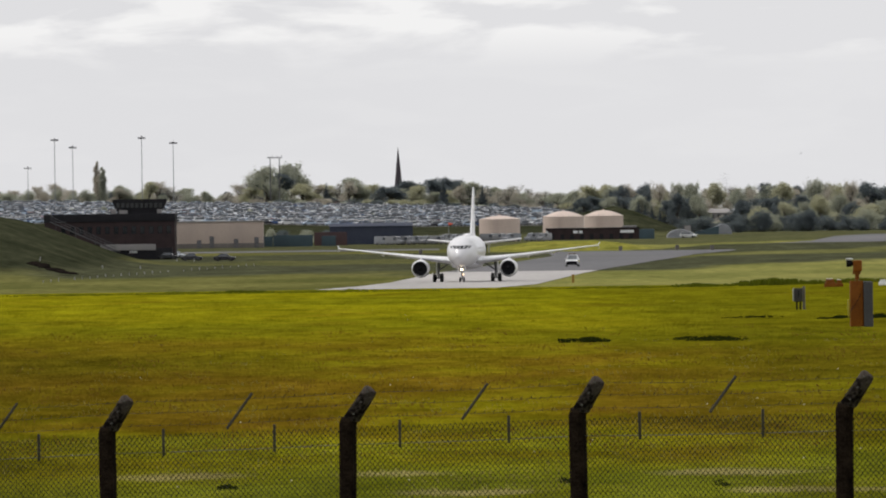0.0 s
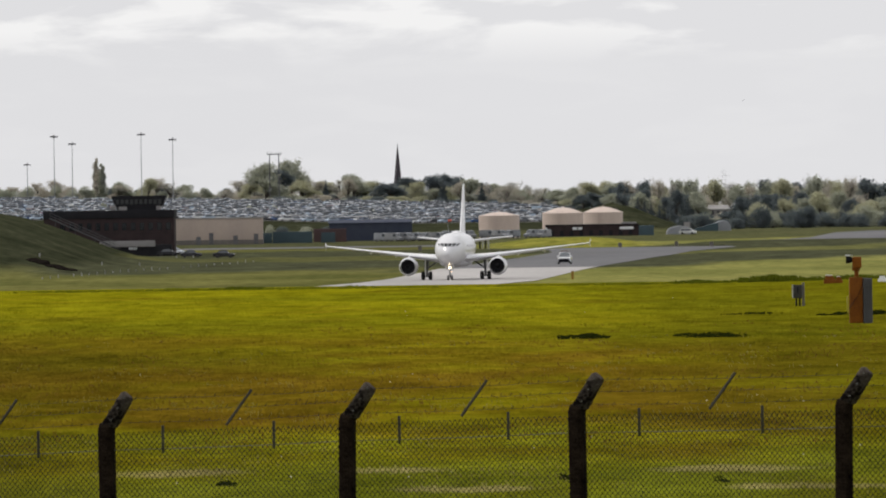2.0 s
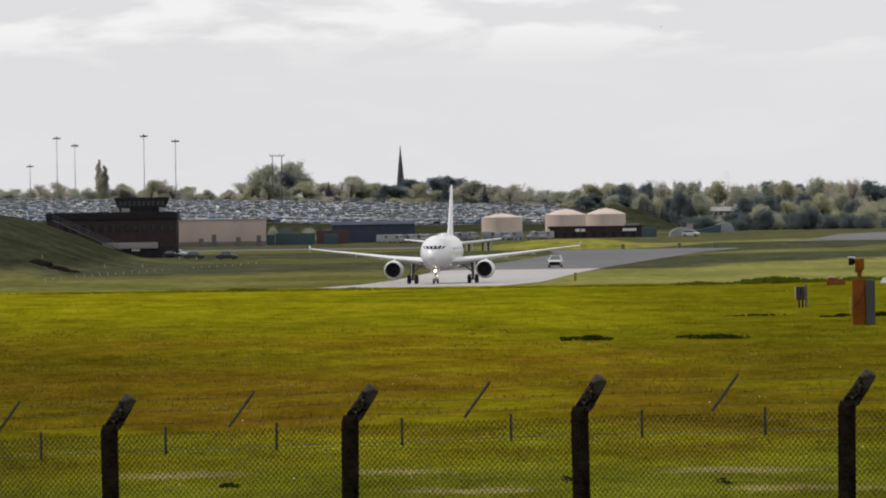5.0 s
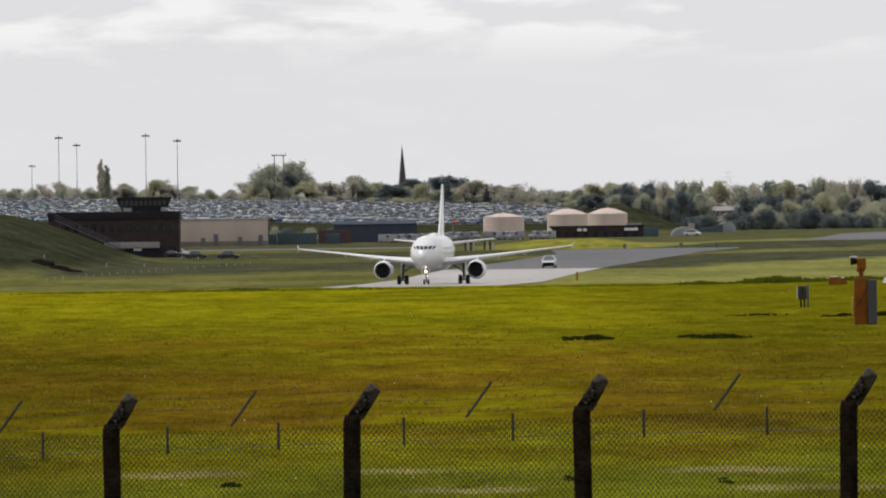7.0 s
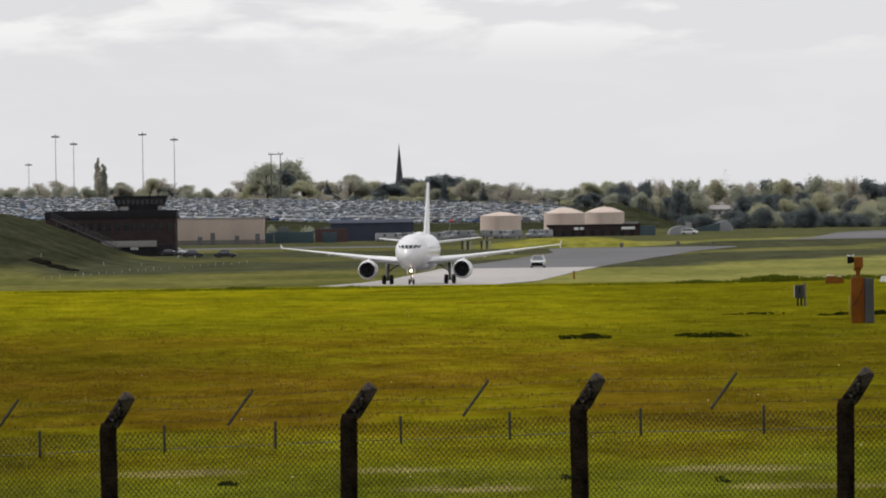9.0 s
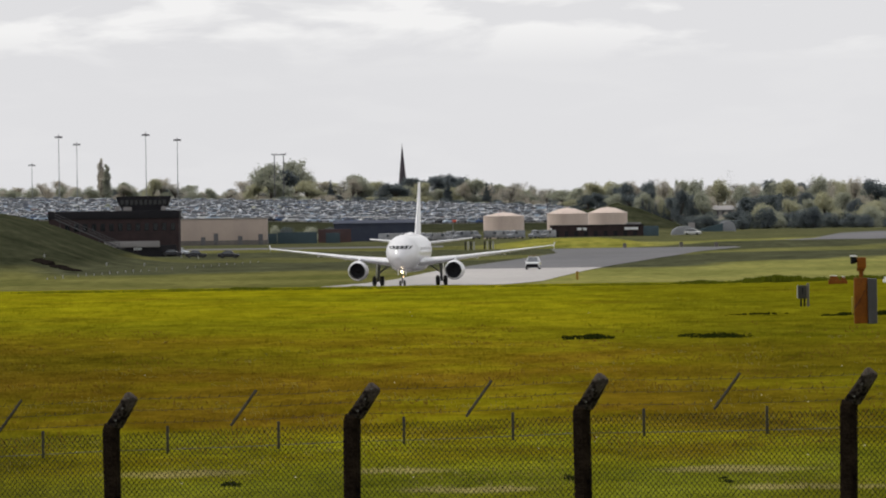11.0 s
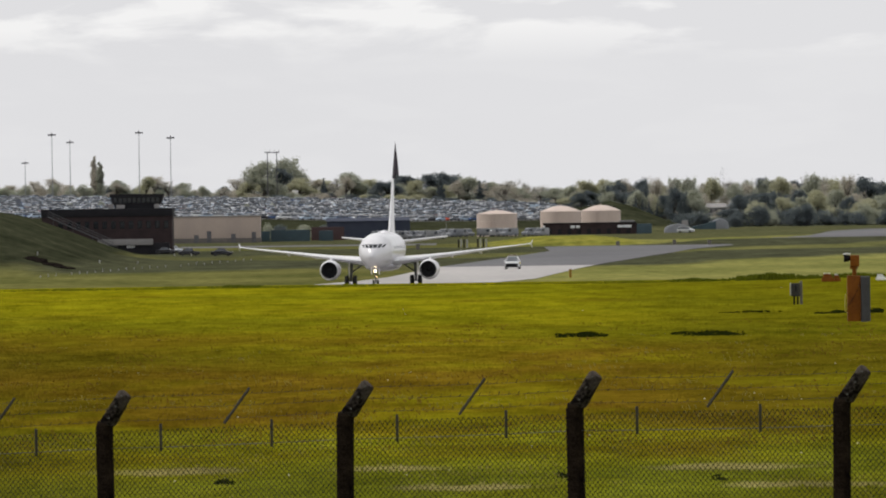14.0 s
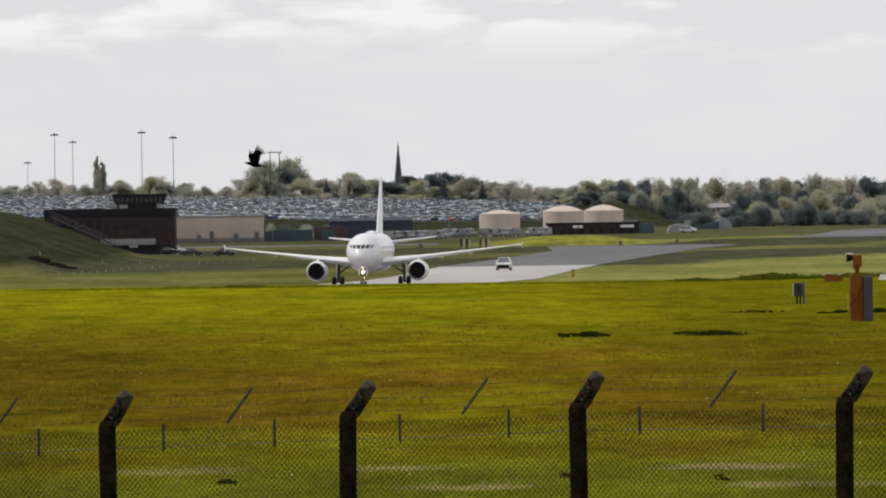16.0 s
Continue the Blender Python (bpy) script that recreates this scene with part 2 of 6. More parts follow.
    # the banks lie in cloud shade, painted as a darker green
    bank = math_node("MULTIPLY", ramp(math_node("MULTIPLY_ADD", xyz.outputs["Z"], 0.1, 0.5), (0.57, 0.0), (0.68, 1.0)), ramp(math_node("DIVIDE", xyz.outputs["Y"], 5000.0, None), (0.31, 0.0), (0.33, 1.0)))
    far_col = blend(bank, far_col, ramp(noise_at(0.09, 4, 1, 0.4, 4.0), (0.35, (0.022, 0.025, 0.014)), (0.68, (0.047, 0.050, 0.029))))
    # the low bank before the tanks is painted brighter, as in full sun
    low_bank = math_node("MULTIPLY", ramp(math_node("MULTIPLY_ADD", xyz.outputs["X"], 0.005, 0.5), (0.53, 0.0), (0.57, 1.0), (0.69, 1.0), (0.735, 0.0)),
                         ramp(math_node("DIVIDE", xyz.outputs["Y"], 5000.0, None), (0.464, 0.0), (0.468, 1.0), (0.505, 1.0), (0.512, 0.0)))
    far_col = blend(low_bank, far_col, ramp(noise_at(0.15, 4, 1, 0.2, 9.0), (0.35, (0.120, 0.128, 0.026)), (0.65, (0.235, 0.220, 0.045))))
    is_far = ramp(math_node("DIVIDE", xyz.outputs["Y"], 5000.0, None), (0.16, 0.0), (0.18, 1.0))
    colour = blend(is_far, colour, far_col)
    # thin and thick places in the sward
    dens = nt.nodes.new("ShaderNodeMapRange")
    dens.inputs["From Min"].default_value, dens.inputs["From Max"].default_value = 0.3, 0.7
    dens.inputs["To Min"].default_value, dens.inputs["To Max"].default_value = 0.60, 1.30
    nt.links.new(noise_at(0.45, 7, 1, 0.18, 17.0, 0.68), dens.inputs[0])
    hs = nt.nodes.new("ShaderNodeHueSaturation")
    nt.links.new(dens.outputs[0], hs.inputs["Value"])
    nt.links.new(colour, hs.inputs["Color"])
    colour = hs.outputs[0]
    nt.links.new(colour, bs.inputs["Base Color"])
    bs.inputs["Roughness"].default_value = 0.9
    bs.inputs["Specular IOR Level"].default_value = 0.0
    bp = nt.nodes.new("ShaderNodeBump")
    bp.inputs["Strength"].default_value, bp.inputs["Distance"].default_value = 0.5, 0.2
    nt.links.new(fine, bp.inputs["Height"])
    nt.links.new(bp.outputs[0], bs.inputs["Normal"])
    return m


GRASS = grass_ground()


def blade_grass():
    """The same growth on single blades, which scatter the light as a sward does."""
    m = GRASS.copy()
    m.name = "meadow_blades"
    nt = m.node_tree
    bs = nt.nodes["Principled BSDF"]
    bump = nt.nodes["Bump"]
    nt.nodes.remove(bump)
    colour = bs.inputs["Base Color"].links[0].from_socket
    through_light = nt.nodes.new("ShaderNodeBsdfTranslucent")
    nt.links.new(colour, through_light.inputs["Color"])
    own = nt.nodes.new("ShaderNodeVectorMath")
    own.operation = "MULTIPLY_ADD"
    own.inputs[1].default_value, own.inputs[2].default_value = (0.22, 0.22, 0.22), (0, 0, 0.9)
    nt.links.new(nt.nodes["Geometry"].outputs["Normal"], own.inputs[0])
    unit = nt.nodes.new("ShaderNodeVectorMath")
    unit.operation = "NORMALIZE"
    nt.links.new(own.outputs[0], unit.inputs[0])
    nt.links.new(unit.outputs[0], bs.inputs["Normal"])
    mix = nt.nodes.new("ShaderNodeMixShader")
    mix.inputs[0].default_value = 0.12
    nt.links.new(bs.outputs[0], mix.inputs[1])
    nt.links.new(through_light.outputs[0], mix.inputs[2])
    nt.links.new(mix.outputs[0], nt.nodes["Material Output"].inputs["Surface"])
    return m


BLADES = blade_grass()
ys = [-400, -150, -50, -6, 20, 60, 100] + [110 + i * 6 for i in range(90)] + [650 + i * 10 for i in range(16)]
ys += [820 + i * 30 for i in range(24)] + [1560 + i * 20 for i in range(60)] + [2760 + i * 30 for i in range(50)]
ys += [4300, 4500, 4800, 5400, 6500, 8000]
inner = [i * 0.0018 for i in range(-40, 41)]
us = [-3, -1.5, -0.7, -0.3, -0.15, -0.1, -0.084] + inner + [0.084, 0.1, 0.15, 0.3, 0.7, 1.5, 3]
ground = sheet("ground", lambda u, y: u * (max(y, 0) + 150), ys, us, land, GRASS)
tagged(ground, "rough green and straw meadow rolling out to a mown airfield", "ground", kind="structure")

ASPHALT = material("worn_concrete", (0.385, 0.365, 0.355), (0.28, 0.268, 0.262), rough=0.75, scale=0.05, fine=0.9, stretch_to=(1, 0.12, 1), bump=0.1, gloss=0.3)
DARK_ASPHALT = material("dark_asphalt", (0.135, 0.133, 0.140), (0.095, 0.095, 0.102), rough=0.8, scale=0.03, fine=0.5, stretch_to=(1, 0.15, 1), gloss=0.05)
TAXI_L = ((1240, -18.5), (1311, -17.6), (1390, -12.4), (1480, -7.0), (1680, -0.7), (1900, 10.5), (2100, 19.5), (2130, 20.5), (2290, 20.8), (2400, 56))
TAXI_R = ((1240, -1.5), (1390, 5.5), (1480, 11.8), (1680, 20.0), (1795, 25.6), (1910, 32.5), (2020, 38.5), (2180, 47), (2340, 60), (2400, 66))


def taxi_x(u, y):
    return lerp_list(TAXI_L, y) * (1 - u) + lerp_list(TAXI_R, y) * u


taxi = sheet("taxiway", lambda u, y: taxi_x(u, y + 60 * u), [1240 + i * 10 for i in range(45)], [i / 12 for i in range(13)], land, ASPHALT, 0.05)
tagged(taxi, "pale worn concrete taxiway between grass verges", "taxiway", kind="structure")
# from here on the taxiway takes the darker paving tone
taxi_far = sheet("road", lambda u, y: taxi_x(u, min(2325, y + 60 * u)), [1680 + i * 10 for i in range(63)], [i / 12 for i in range(13)], land, DARK_ASPHALT, 0.045)
tagged(taxi_far, "darker stretch of taxiway curving away", "taxiway", kind="structure")
RUN_L = ((2480, 66), (2700, 88), (3000, 104), (3120, 118))
RUN_R = ((2480, 130), (2700, 150), (3000, 190), (3120, 215))
runway = sheet("runway", lambda u, y: lerp_list(RUN_L, y) * (1 - u) + lerp_list(RUN_R, y) * u, [2480 + i * 20 for i in range(33)], [i / 10 for i in range(11)], land, DARK_ASPHALT, 0.05)
tagged(runway, "grey asphalt runway end far across the field", "runway", kind="structure")

service = sheet("service_road", lambda u, y: -58 + u * 57, [2455 + i * 10 for i in range(9)], [i / 20 for i in range(21)], land, DARK_ASPHALT, 0.05)
tagged(service, "grey asphalt service road before the sheds", "road", kind="structure")


# ---- mesh helpers ----
def part(name, bm, mat, parent=None, label="", flat=False):
    """Links a bmesh as one mesh object under a thing or a part."""
    me = bpy.data.meshes.new(name)
    bmesh.ops.recalc_face_normals(bm, faces=bm.faces)
    bm.to_mesh(me)
    bm.free()
    me.materials.append(mat)
    if not flat:
        me.polygons.foreach_set("use_smooth", [True] * len(me.polygons))
        me.set_sharp_from_angle(angle=radians(38))
    ob = new(name, me)
    ob.parent = parent
    if label:
        tagged(ob, label)
    return ob


def add_box(bm, lo, hi, bevel=0.0):
    vs = [bm.verts.new((x, y, z)) for x in (lo[0], hi[0]) for y in (lo[1], hi[1]) for z in (lo[2], hi[2])]
    fs = [bm.faces.new([vs[i] for i in q]) for q in ((0, 1, 3, 2), (4, 6, 7, 5), (0, 4, 5, 1), (2, 3, 7, 6), (0, 2, 6, 4), (1, 5, 7, 3))]
    if bevel:
        es = list({e for f in fs for e in f.edges})
        bmesh.ops.bevel(bm, geom=es, offset=bevel, segments=2, affect="EDGES", profile=0.6)
    return bm


def box(lo, hi, bevel=0.0):
    return add_box(bmesh.new(), lo, hi, bevel)


def add_tube(bm, a, b, ra, rb=None, n=10):
    """A round bar from a to b."""
    a, b, rb = Vector(a), Vector(b), ra if rb is None else rb
    q = (b - a).to_track_quat("Z", "Y")
    rings = []
    for p, r in ((a, ra), (b, rb)):
        rings.append([bm.verts.new(p + q @ Vector((r * math.cos(k * math.tau / n), r * math.sin(k * math.tau / n), 0))) for k in range(n)])
    for k in range(n):
        bm.faces.new((rings[0][k], rings[0][(k + 1) % n], rings[1][(k + 1) % n], rings[1][k]))
    bm.faces.new(rings[0][::-1])
    bm.faces.new(rings[1])
    return bm


def tube(a, b, ra, rb=None, n=10):
    return add_tube(bmesh.new(), a, b, ra, rb, n)


def add_loft(bm, rings, caps=True):
    """Skin over rings of points, all of the same count."""
    made = [[bm.verts.new(p) for p in ring] for ring in rings]
    n = len(rings[0])
    for a, b in zip(made, made[1:]):
        for k in range(n):
            bm.faces.new((a[k], a[(k + 1) % n], b[(k + 1) % n], b[k]))
    if caps:
        bm.faces.new(made[0][::-1])
        bm.faces.new(made[-1])
    return bm


def loft(rings, caps=True):
    return add_loft(bmesh.new(), rings, caps)


def spun(profile, axis_at, n=24, along="Y"):
    """A body turned about an axis through axis_at; profile: pairs of (along, radius)."""
    rings = []
    for d, r in profile:
        ring = []
        for k in range(n):
            c, s = r * math.cos(k * math.tau / n), r * math.sin(k * math.tau / n)
            ring.append({"Y": (axis_at[0] + c, axis_at[1] + d, axis_at[2] + s), "Z": (axis_at[0] + c, axis_at[1] + s, axis_at[2] + d),
                         "X": (axis_at[0] + d, axis_at[1] + c, axis_at[2] + s)}[along])
        rings.append(ring)
    return loft(rings)


def turned(profile, axis_at, n=24, open_front=False, open_back=False):
    """A turned body about the y axis whose ends may stay open."""
    bm = spun(profile, axis_at, n)
    bm.faces.ensure_lookup_table()
    ends = sorted((f for f in bm.faces if len(f.verts) == n), key=lambda f: f.calc_center_median().y)
    drop = ([ends[0]] if open_front else []) + ([ends[-1]] if open_back else [])
    bmesh.ops.delete(bm, geom=drop, context="FACES_ONLY")
    return bm


def empty(name, label, category, m=None, group="", kind=""):
    ob = new(name)
    ob.empty_display_size = 0.2
    if m is not None:
        ob.matrix_basis = m
    return tagged(ob, label, category, group, kind)


# ---- airliner ----
WHITE = material("white_aircraft_paint", (0.68, 0.68, 0.71), (0.60, 0.60, 0.63), rough=0.22, scale=0.4, fine=3)
GREY_METAL = material("pale_grey_wing_skin", (0.74, 0.74, 0.76), (0.64, 0.64, 0.66), rough=0.35, metal=0.15, scale=0.5, fine=4)
LIP = material("polished_inlet_lip", (0.75, 0.75, 0.76), (0.65, 0.65, 0.66), rough=0.2, metal=0.9)
INLET = material("dark_fan", (0.012, 0.012, 0.016), (0.02, 0.02, 0.024), rough=0.9)
GLASS_DARK = material("dark_cabin_glass", (0.012, 0.014, 0.018), rough=0.08)
RUBBER = material("tyre_rubber", (0.022, 0.022, 0.024), (0.03, 0.03, 0.03), rough=0.85)
STRUT = material("gear_metal", (0.10, 0.10, 0.11), (0.16, 0.16, 0.17), rough=0.5, metal=0.4)
LAMP = material("taxi_lamp_glow", (1, 0.9, 0.75), emit=(1.0, 0.80, 0.52), emit_strength=8)

LAMP_DIM = material("small_lamp_glow", (1, 0.7, 0.4), emit=(1.0, 0.62, 0.3), emit_strength=4)

HULL = ((-14.6, 0.05, 0.05, 3.45), (-14.35, 0.45, 0.45, 3.47), (-13.8, 0.86, 0.88, 3.54), (-13.0, 1.22, 1.27, 3.66), (-12.0, 1.52, 1.62, 3.82),
        (-11.0, 1.73, 1.86, 3.92), (-9.8, 1.90, 2.02, 3.98), (-8.4, 1.975, 2.07, 4.0), (6.5, 1.975, 2.07, 4.0), (9.0, 1.86, 1.92, 4.14),
        (11.5, 1.56, 1.58, 4.42), (14.0, 1.08, 1.10, 4.80), (16.0, 0.62, 0.66, 5.12), (17.2, 0.22, 0.26, 5.30))


def hull(y, angle, out=0.0):
    """A place on the fuselage skin; the angle runs from the top, positive towards +x."""
    w, h, c = (lerp_list([(s[0], s[i]) for s in HULL], y) for i in (1, 2, 3))
    w, h, c = w * 1.03, h * 1.01, c + 0.03
    return Vector(((w + out) * math.sin(angle), y, c + (h + out) * math.cos(angle)))


def skin_patch(y0, y1, a0, a1, out=0.012, n=4):
    bm = bmesh.new()
    grid = [[bm.verts.new(hull(y0 + (y1 - y0) * i / n, a0 + (a1 - a0) * j / n, out)) for j in range(n + 1)] for i in range(n + 1)]
    for i in range(n):
        for j in range(n):
            bm.faces.new((grid[i][j], grid[i][j + 1], grid[i + 1][j + 1], grid[i + 1][j]))
    return bm


def band_patch(a0, a1, z0, z1, out=0.014, n=4):
    """A pane on the nose between two heights, wrapped round the skin."""
    bm = bmesh.new()
    grid = []
    for i in range(n + 1):
        row = []
        for j in range(n + 1):
            ang, z = a0 + (a1 - a0) * j / n, z0 + (z1 - z0) * i / n
            lo, hi = -14.5, -9.5
            for _ in range(24):
                mid = (lo + hi) / 2
                lo, hi = (mid, hi) if hull(mid, ang).z < z else (lo, mid)
            row.append(bm.verts.new(hull(lo, ang, out)))
        grid.append(row)
    for i in range(n):
        for j in range(n):
            bm.faces.new((grid[i][j], grid[i][j + 1], grid[i + 1][j + 1], grid[i + 1][j]))
    return bm


def aerofoil(le, chord, thick, n=8, vertical=False):
    """A closed aerofoil ring at a leading edge; the chord runs along +y."""
    ring = []
    for side in (1, -1):
        for k in range(n):
            u = k / n if side == 1 else 1 - k / n
            u = u * u * 0.5 + u * 0.5
            t = thick * chord * (2.6 * math.sqrt(max(u, 0)) * (1 - u) + 0.01) * side * 0.55
            if vertical:
                ring.append((le[0] + t, le[1] + u * chord, le[2]))
            else:
                ring.append((le[0], le[1] + u * chord, le[2] + t))
    return ring


def build_airliner():
    a = empty("airliner", "plain white twin-engined airliner taxiing with its nose lamp lit", "airplane")
    rings = []
    for st in [s[0] for s in HULL]:
        rings.append([hull(st, k * math.tau / 32) for k in range(32)])
    part("fuselage", loft(rings), WHITE, a)
    part("belly_fairing", loft([[(w * math.sin(k * math.tau / 20), y, 2.35 + h * math.cos(k * math.tau / 20)) for k in range(20)]
                                for y, w, h in ((-6.2, 0.6, 0.2), (-5.0, 1.5, 0.55), (-3, 1.95, 0.72), (2.5, 1.95, 0.72), (5, 1.3, 0.5), (6.5, 0.5, 0.2))]), WHITE, a)
    # flight deck windows, cabin windows, doors
    for sg in (1, -1):
        for a0, a1, z0, z1 in ((0.04, 0.44, 4.40, 4.82), (0.52, 0.80, 4.42, 4.84), (0.89, 1.03, 4.46, 4.80)):
            part("cockpit_window", band_patch(sg * a0, sg * a1, z0, z1), GLASS_DARK, a, "dark flight deck pane")
        for k in range(26):
            y = -8.4 + k * 0.66
            part("cabin_window", skin_patch(y, y + 0.26, sg * 1.30, sg * 1.46, n=2), GLASS_DARK, a)
        for y in (-10.2, 7.4):
            d = part("cabin_door", skin_patch(y, y + 0.85, sg * 1.12, sg * 1.95, out=0.02), WHITE, a)
        # wing with its tip fence
        wing = part("wing", loft([aerofoil((sg * x, y, z), c, t) for x, y, z, c, t in (
            (1.2, -5.4, 2.75, 7.4, 0.13), (2.0, -5.1, 2.85, 6.9, 0.13), (6.4, -2.7, 3.35, 4.3, 0.115), (12, 0.15, 4.0, 2.75, 0.10), (16.9, 2.55, 4.56, 1.55, 0.09))]),
            GREY_METAL, a)
        part("slat_edge", loft([aerofoil((sg * x, y - 0.03, z + 0.0), c, t) for x, y, z, c, t in (
            (2.3, -4.95, 2.885, 0.7, 0.5), (6.4, -2.72, 3.35, 0.5, 0.5), (12, 0.13, 4.0, 0.36, 0.45), (16.7, 2.43, 4.54, 0.22, 0.4))]), WHITE, wing)
        part("wingtip_fence", loft([aerofoil((sg * (17.0 + o), y, z), c, 0.09, vertical=True) for o, y, z, c in ((0.1, 3.3, 4.15, 0.5), (0, 2.5, 4.56, 1.7), (0.2, 3.4, 5.05, 0.6))]), WHITE, wing)
        for x, y, z, l in ((3.4, 0.6, 2.85, 2.6), (7.9, 0.7, 3.3, 2.3), (11.2, 1.6, 3.7, 1.9)):
            part("flap_fairing", spun(((0, 0.02), (0.3, 0.12), (l * 0.5, 0.18), (l, 0.02)), (sg * x, y, z), 10), GREY_METAL, wing)
        # tailplane
        part("tailplane", loft([aerofoil((sg * x, y, z), c, 0.10) for x, y, z, c in ((0.4, 12.3, 4.95, 3.6), (6.2, 15.4, 5.55, 1.4))]), GREY_METAL, a)
        # engine
        ex, ez = sg * 5.75, 1.86
        eng = part("engine", turned(((-6.3, 1.00), (-5.9, 1.12), (-4.9, 1.19), (-3.6, 1.15), (-2.4, 0.92), (-2.3, 0.72), (-1.2, 0.48), (-0.6, 0.12)), (ex, 0, ez), 32, open_front=True), WHITE, a)
        part("inlet_lip", turned(((-6.28, 1.005), (-6.40, 1.0), (-6.46, 0.955), (-6.42, 0.915), (-6.30, 0.89)), (ex, 0, ez), 32, open_front=True, open_back=True), LIP, eng, "bright bare-metal inlet lip")
        part("inlet_duct", turned(((-6.33, 0.895), (-5.9, 0.86), (-5.2, 0.86)), (ex, 0, ez), 32, open_front=True), INLET, eng, "black inlet duct and fan")
        part("spinner", spun(((-5.75, 0.02), (-5.6, 0.14), (-5.22, 0.28)), (ex, 0, ez), 14), INLET, eng)
        part("pylon", loft([aerofoil((ex, y, z), c, 0.07, vertical=True) for y, z, c in ((-5.0, ez + 1.0, 4.6), (-4.1, ez + 1.35, 4.4), (-2.6, 3.3, 3.4))]), WHITE, eng)
        # main gear
        gx = sg * 3.8
        leg = part("main_gear", tube((gx, 0, 0.55), (gx - sg * 0.15, 0.1, 3.0), 0.15), STRUT, a)
        part("side_brace", tube((gx, 0, 1.5), (gx - sg * 1.75, 0.1, 2.7), 0.09), STRUT, leg)
        part("axle", tube((gx - 0.5, 0, 0.56), (gx + 0.5, 0, 0.56), 0.09), STRUT, leg)
        part("gear_door", box((gx + sg * 0.2 - 0.03, -0.55, 1.0), (gx + sg * 0.2 + 0.03, 0.55, 2.7), 0.02), GREY_METAL, leg)
        for o in (-0.46, 0.46):
            part("wheel", spun(((-0.24, 0.36), (-0.21, 0.53), (-0.1, 0.6), (0.1, 0.6), (0.21, 0.53), (0.24, 0.36)), (gx + o, 0, 0.6), 24, "X"), RUBBER, leg)
    fin = part("fin", loft([aerofoil((0, y, z), c, 0.085, vertical=True) for y, z, c in ((7.2, 5.75, 8.6), (9.4, 6.5, 6.2), (13.6, 12.3, 2.3), (13.9, 12.42, 1.8))]), WHITE, a)
    part("antenna", loft([aerofoil((0, y, z), c, 0.2, vertical=True) for y, z, c in ((-6.5, 6.05, 0.5), (-6.3, 6.4, 0.25))]), WHITE, a)
    part("dorsal_housing", loft([[(w * math.sin(k * math.tau / 12), y, 6.06 + h * math.cos(k * math.tau / 12)) for k in range(12)]
                                 for y, w, h in ((-0.5, 0.1, 0.05), (0.2, 0.55, 0.3), (1.6, 0.6, 0.34), (2.6, 0.1, 0.05))]), WHITE, a)
    nose = part("nose_gear", tube((0, -10.3, 0.35), (0, -10.5, 2.3), 0.09), STRUT, a)
    for o in (-0.25, 0.25):
        part("wheel", spun(((-0.11, 0.24), (-0.09, 0.33), (-0.04, 0.38), (0.04, 0.38), (0.09, 0.33), (0.11, 0.24)), (o, -10.3, 0.38), 20, "X"), RUBBER, nose)
    for sg in (-1, 1):
        part("gear_door", box((sg * 0.45 - 0.02, -11.4, 1.35), (sg * 0.45 + 0.02, -9.9, 2.2), 0.01), WHITE, nose)
    part("taxi_lamp", spun(((-0.12, 0.13), (-0.05, 0.14), (0.05, 0.08)), (-0.02, -10.62, 1.72), 16), LAMP, nose, "glowing warm taxi lamp")
    part("turn_lamp", spun(((-0.08, 0.05), (-0.03, 0.055), (0.05, 0.03)), (0.14, -10.62, 1.1), 14), LAMP_DIM, nose, "small glowing lamp")
    return a


airliner = build_airliner()

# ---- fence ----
# shaft tone is darkened for the backlight, arm tone lightened as lit from above
CONCRETE = material("backlit_stained_concrete", (0.026, 0.019, 0.014), (0.004, 0.003, 0.0028), rough=1.0, scale=5, fine=30, bump=0.4, gloss=0.0)
LIT_CONCRETE = material("lit_blotched_concrete", (0.085, 0.072, 0.062), (0.006, 0.005, 0.0045), rough=1.0, scale=4.5, fine=22, bump=0.5, gloss=0.0, low=0.42, high=0.66)
GALV = material("galvanised_wire", (0.13, 0.13, 0.12), (0.03, 0.03, 0.028), rough=0.6, metal=0.2, scale=4, fine=40)
MESH_WIRE = material("tarnished_mesh_wire", (0.030, 0.028, 0.020), (0.010, 0.010, 0.008), rough=0.8, scale=3, fine=30, gloss=0.1)
RUSTY = material("weathered_steel", (0.045, 0.042, 0.034), (0.022, 0.020, 0.017), gloss=0.25, rough=0.7, metal=0.0, scale=5, fine=40)
# the line of the fence, post by post
LINE = ((-10.44, 148.04, 5.02), (-7.38, 146.49, 5.13), (-4.33, 144.93, 5.25), (-1.27, 143.37, 5.36), (1.67, 141.84, 5.46), (4.91, 139.86, 5.52), (7.85, 138.33, 5.62), (10.80, 136.81, 5.72))


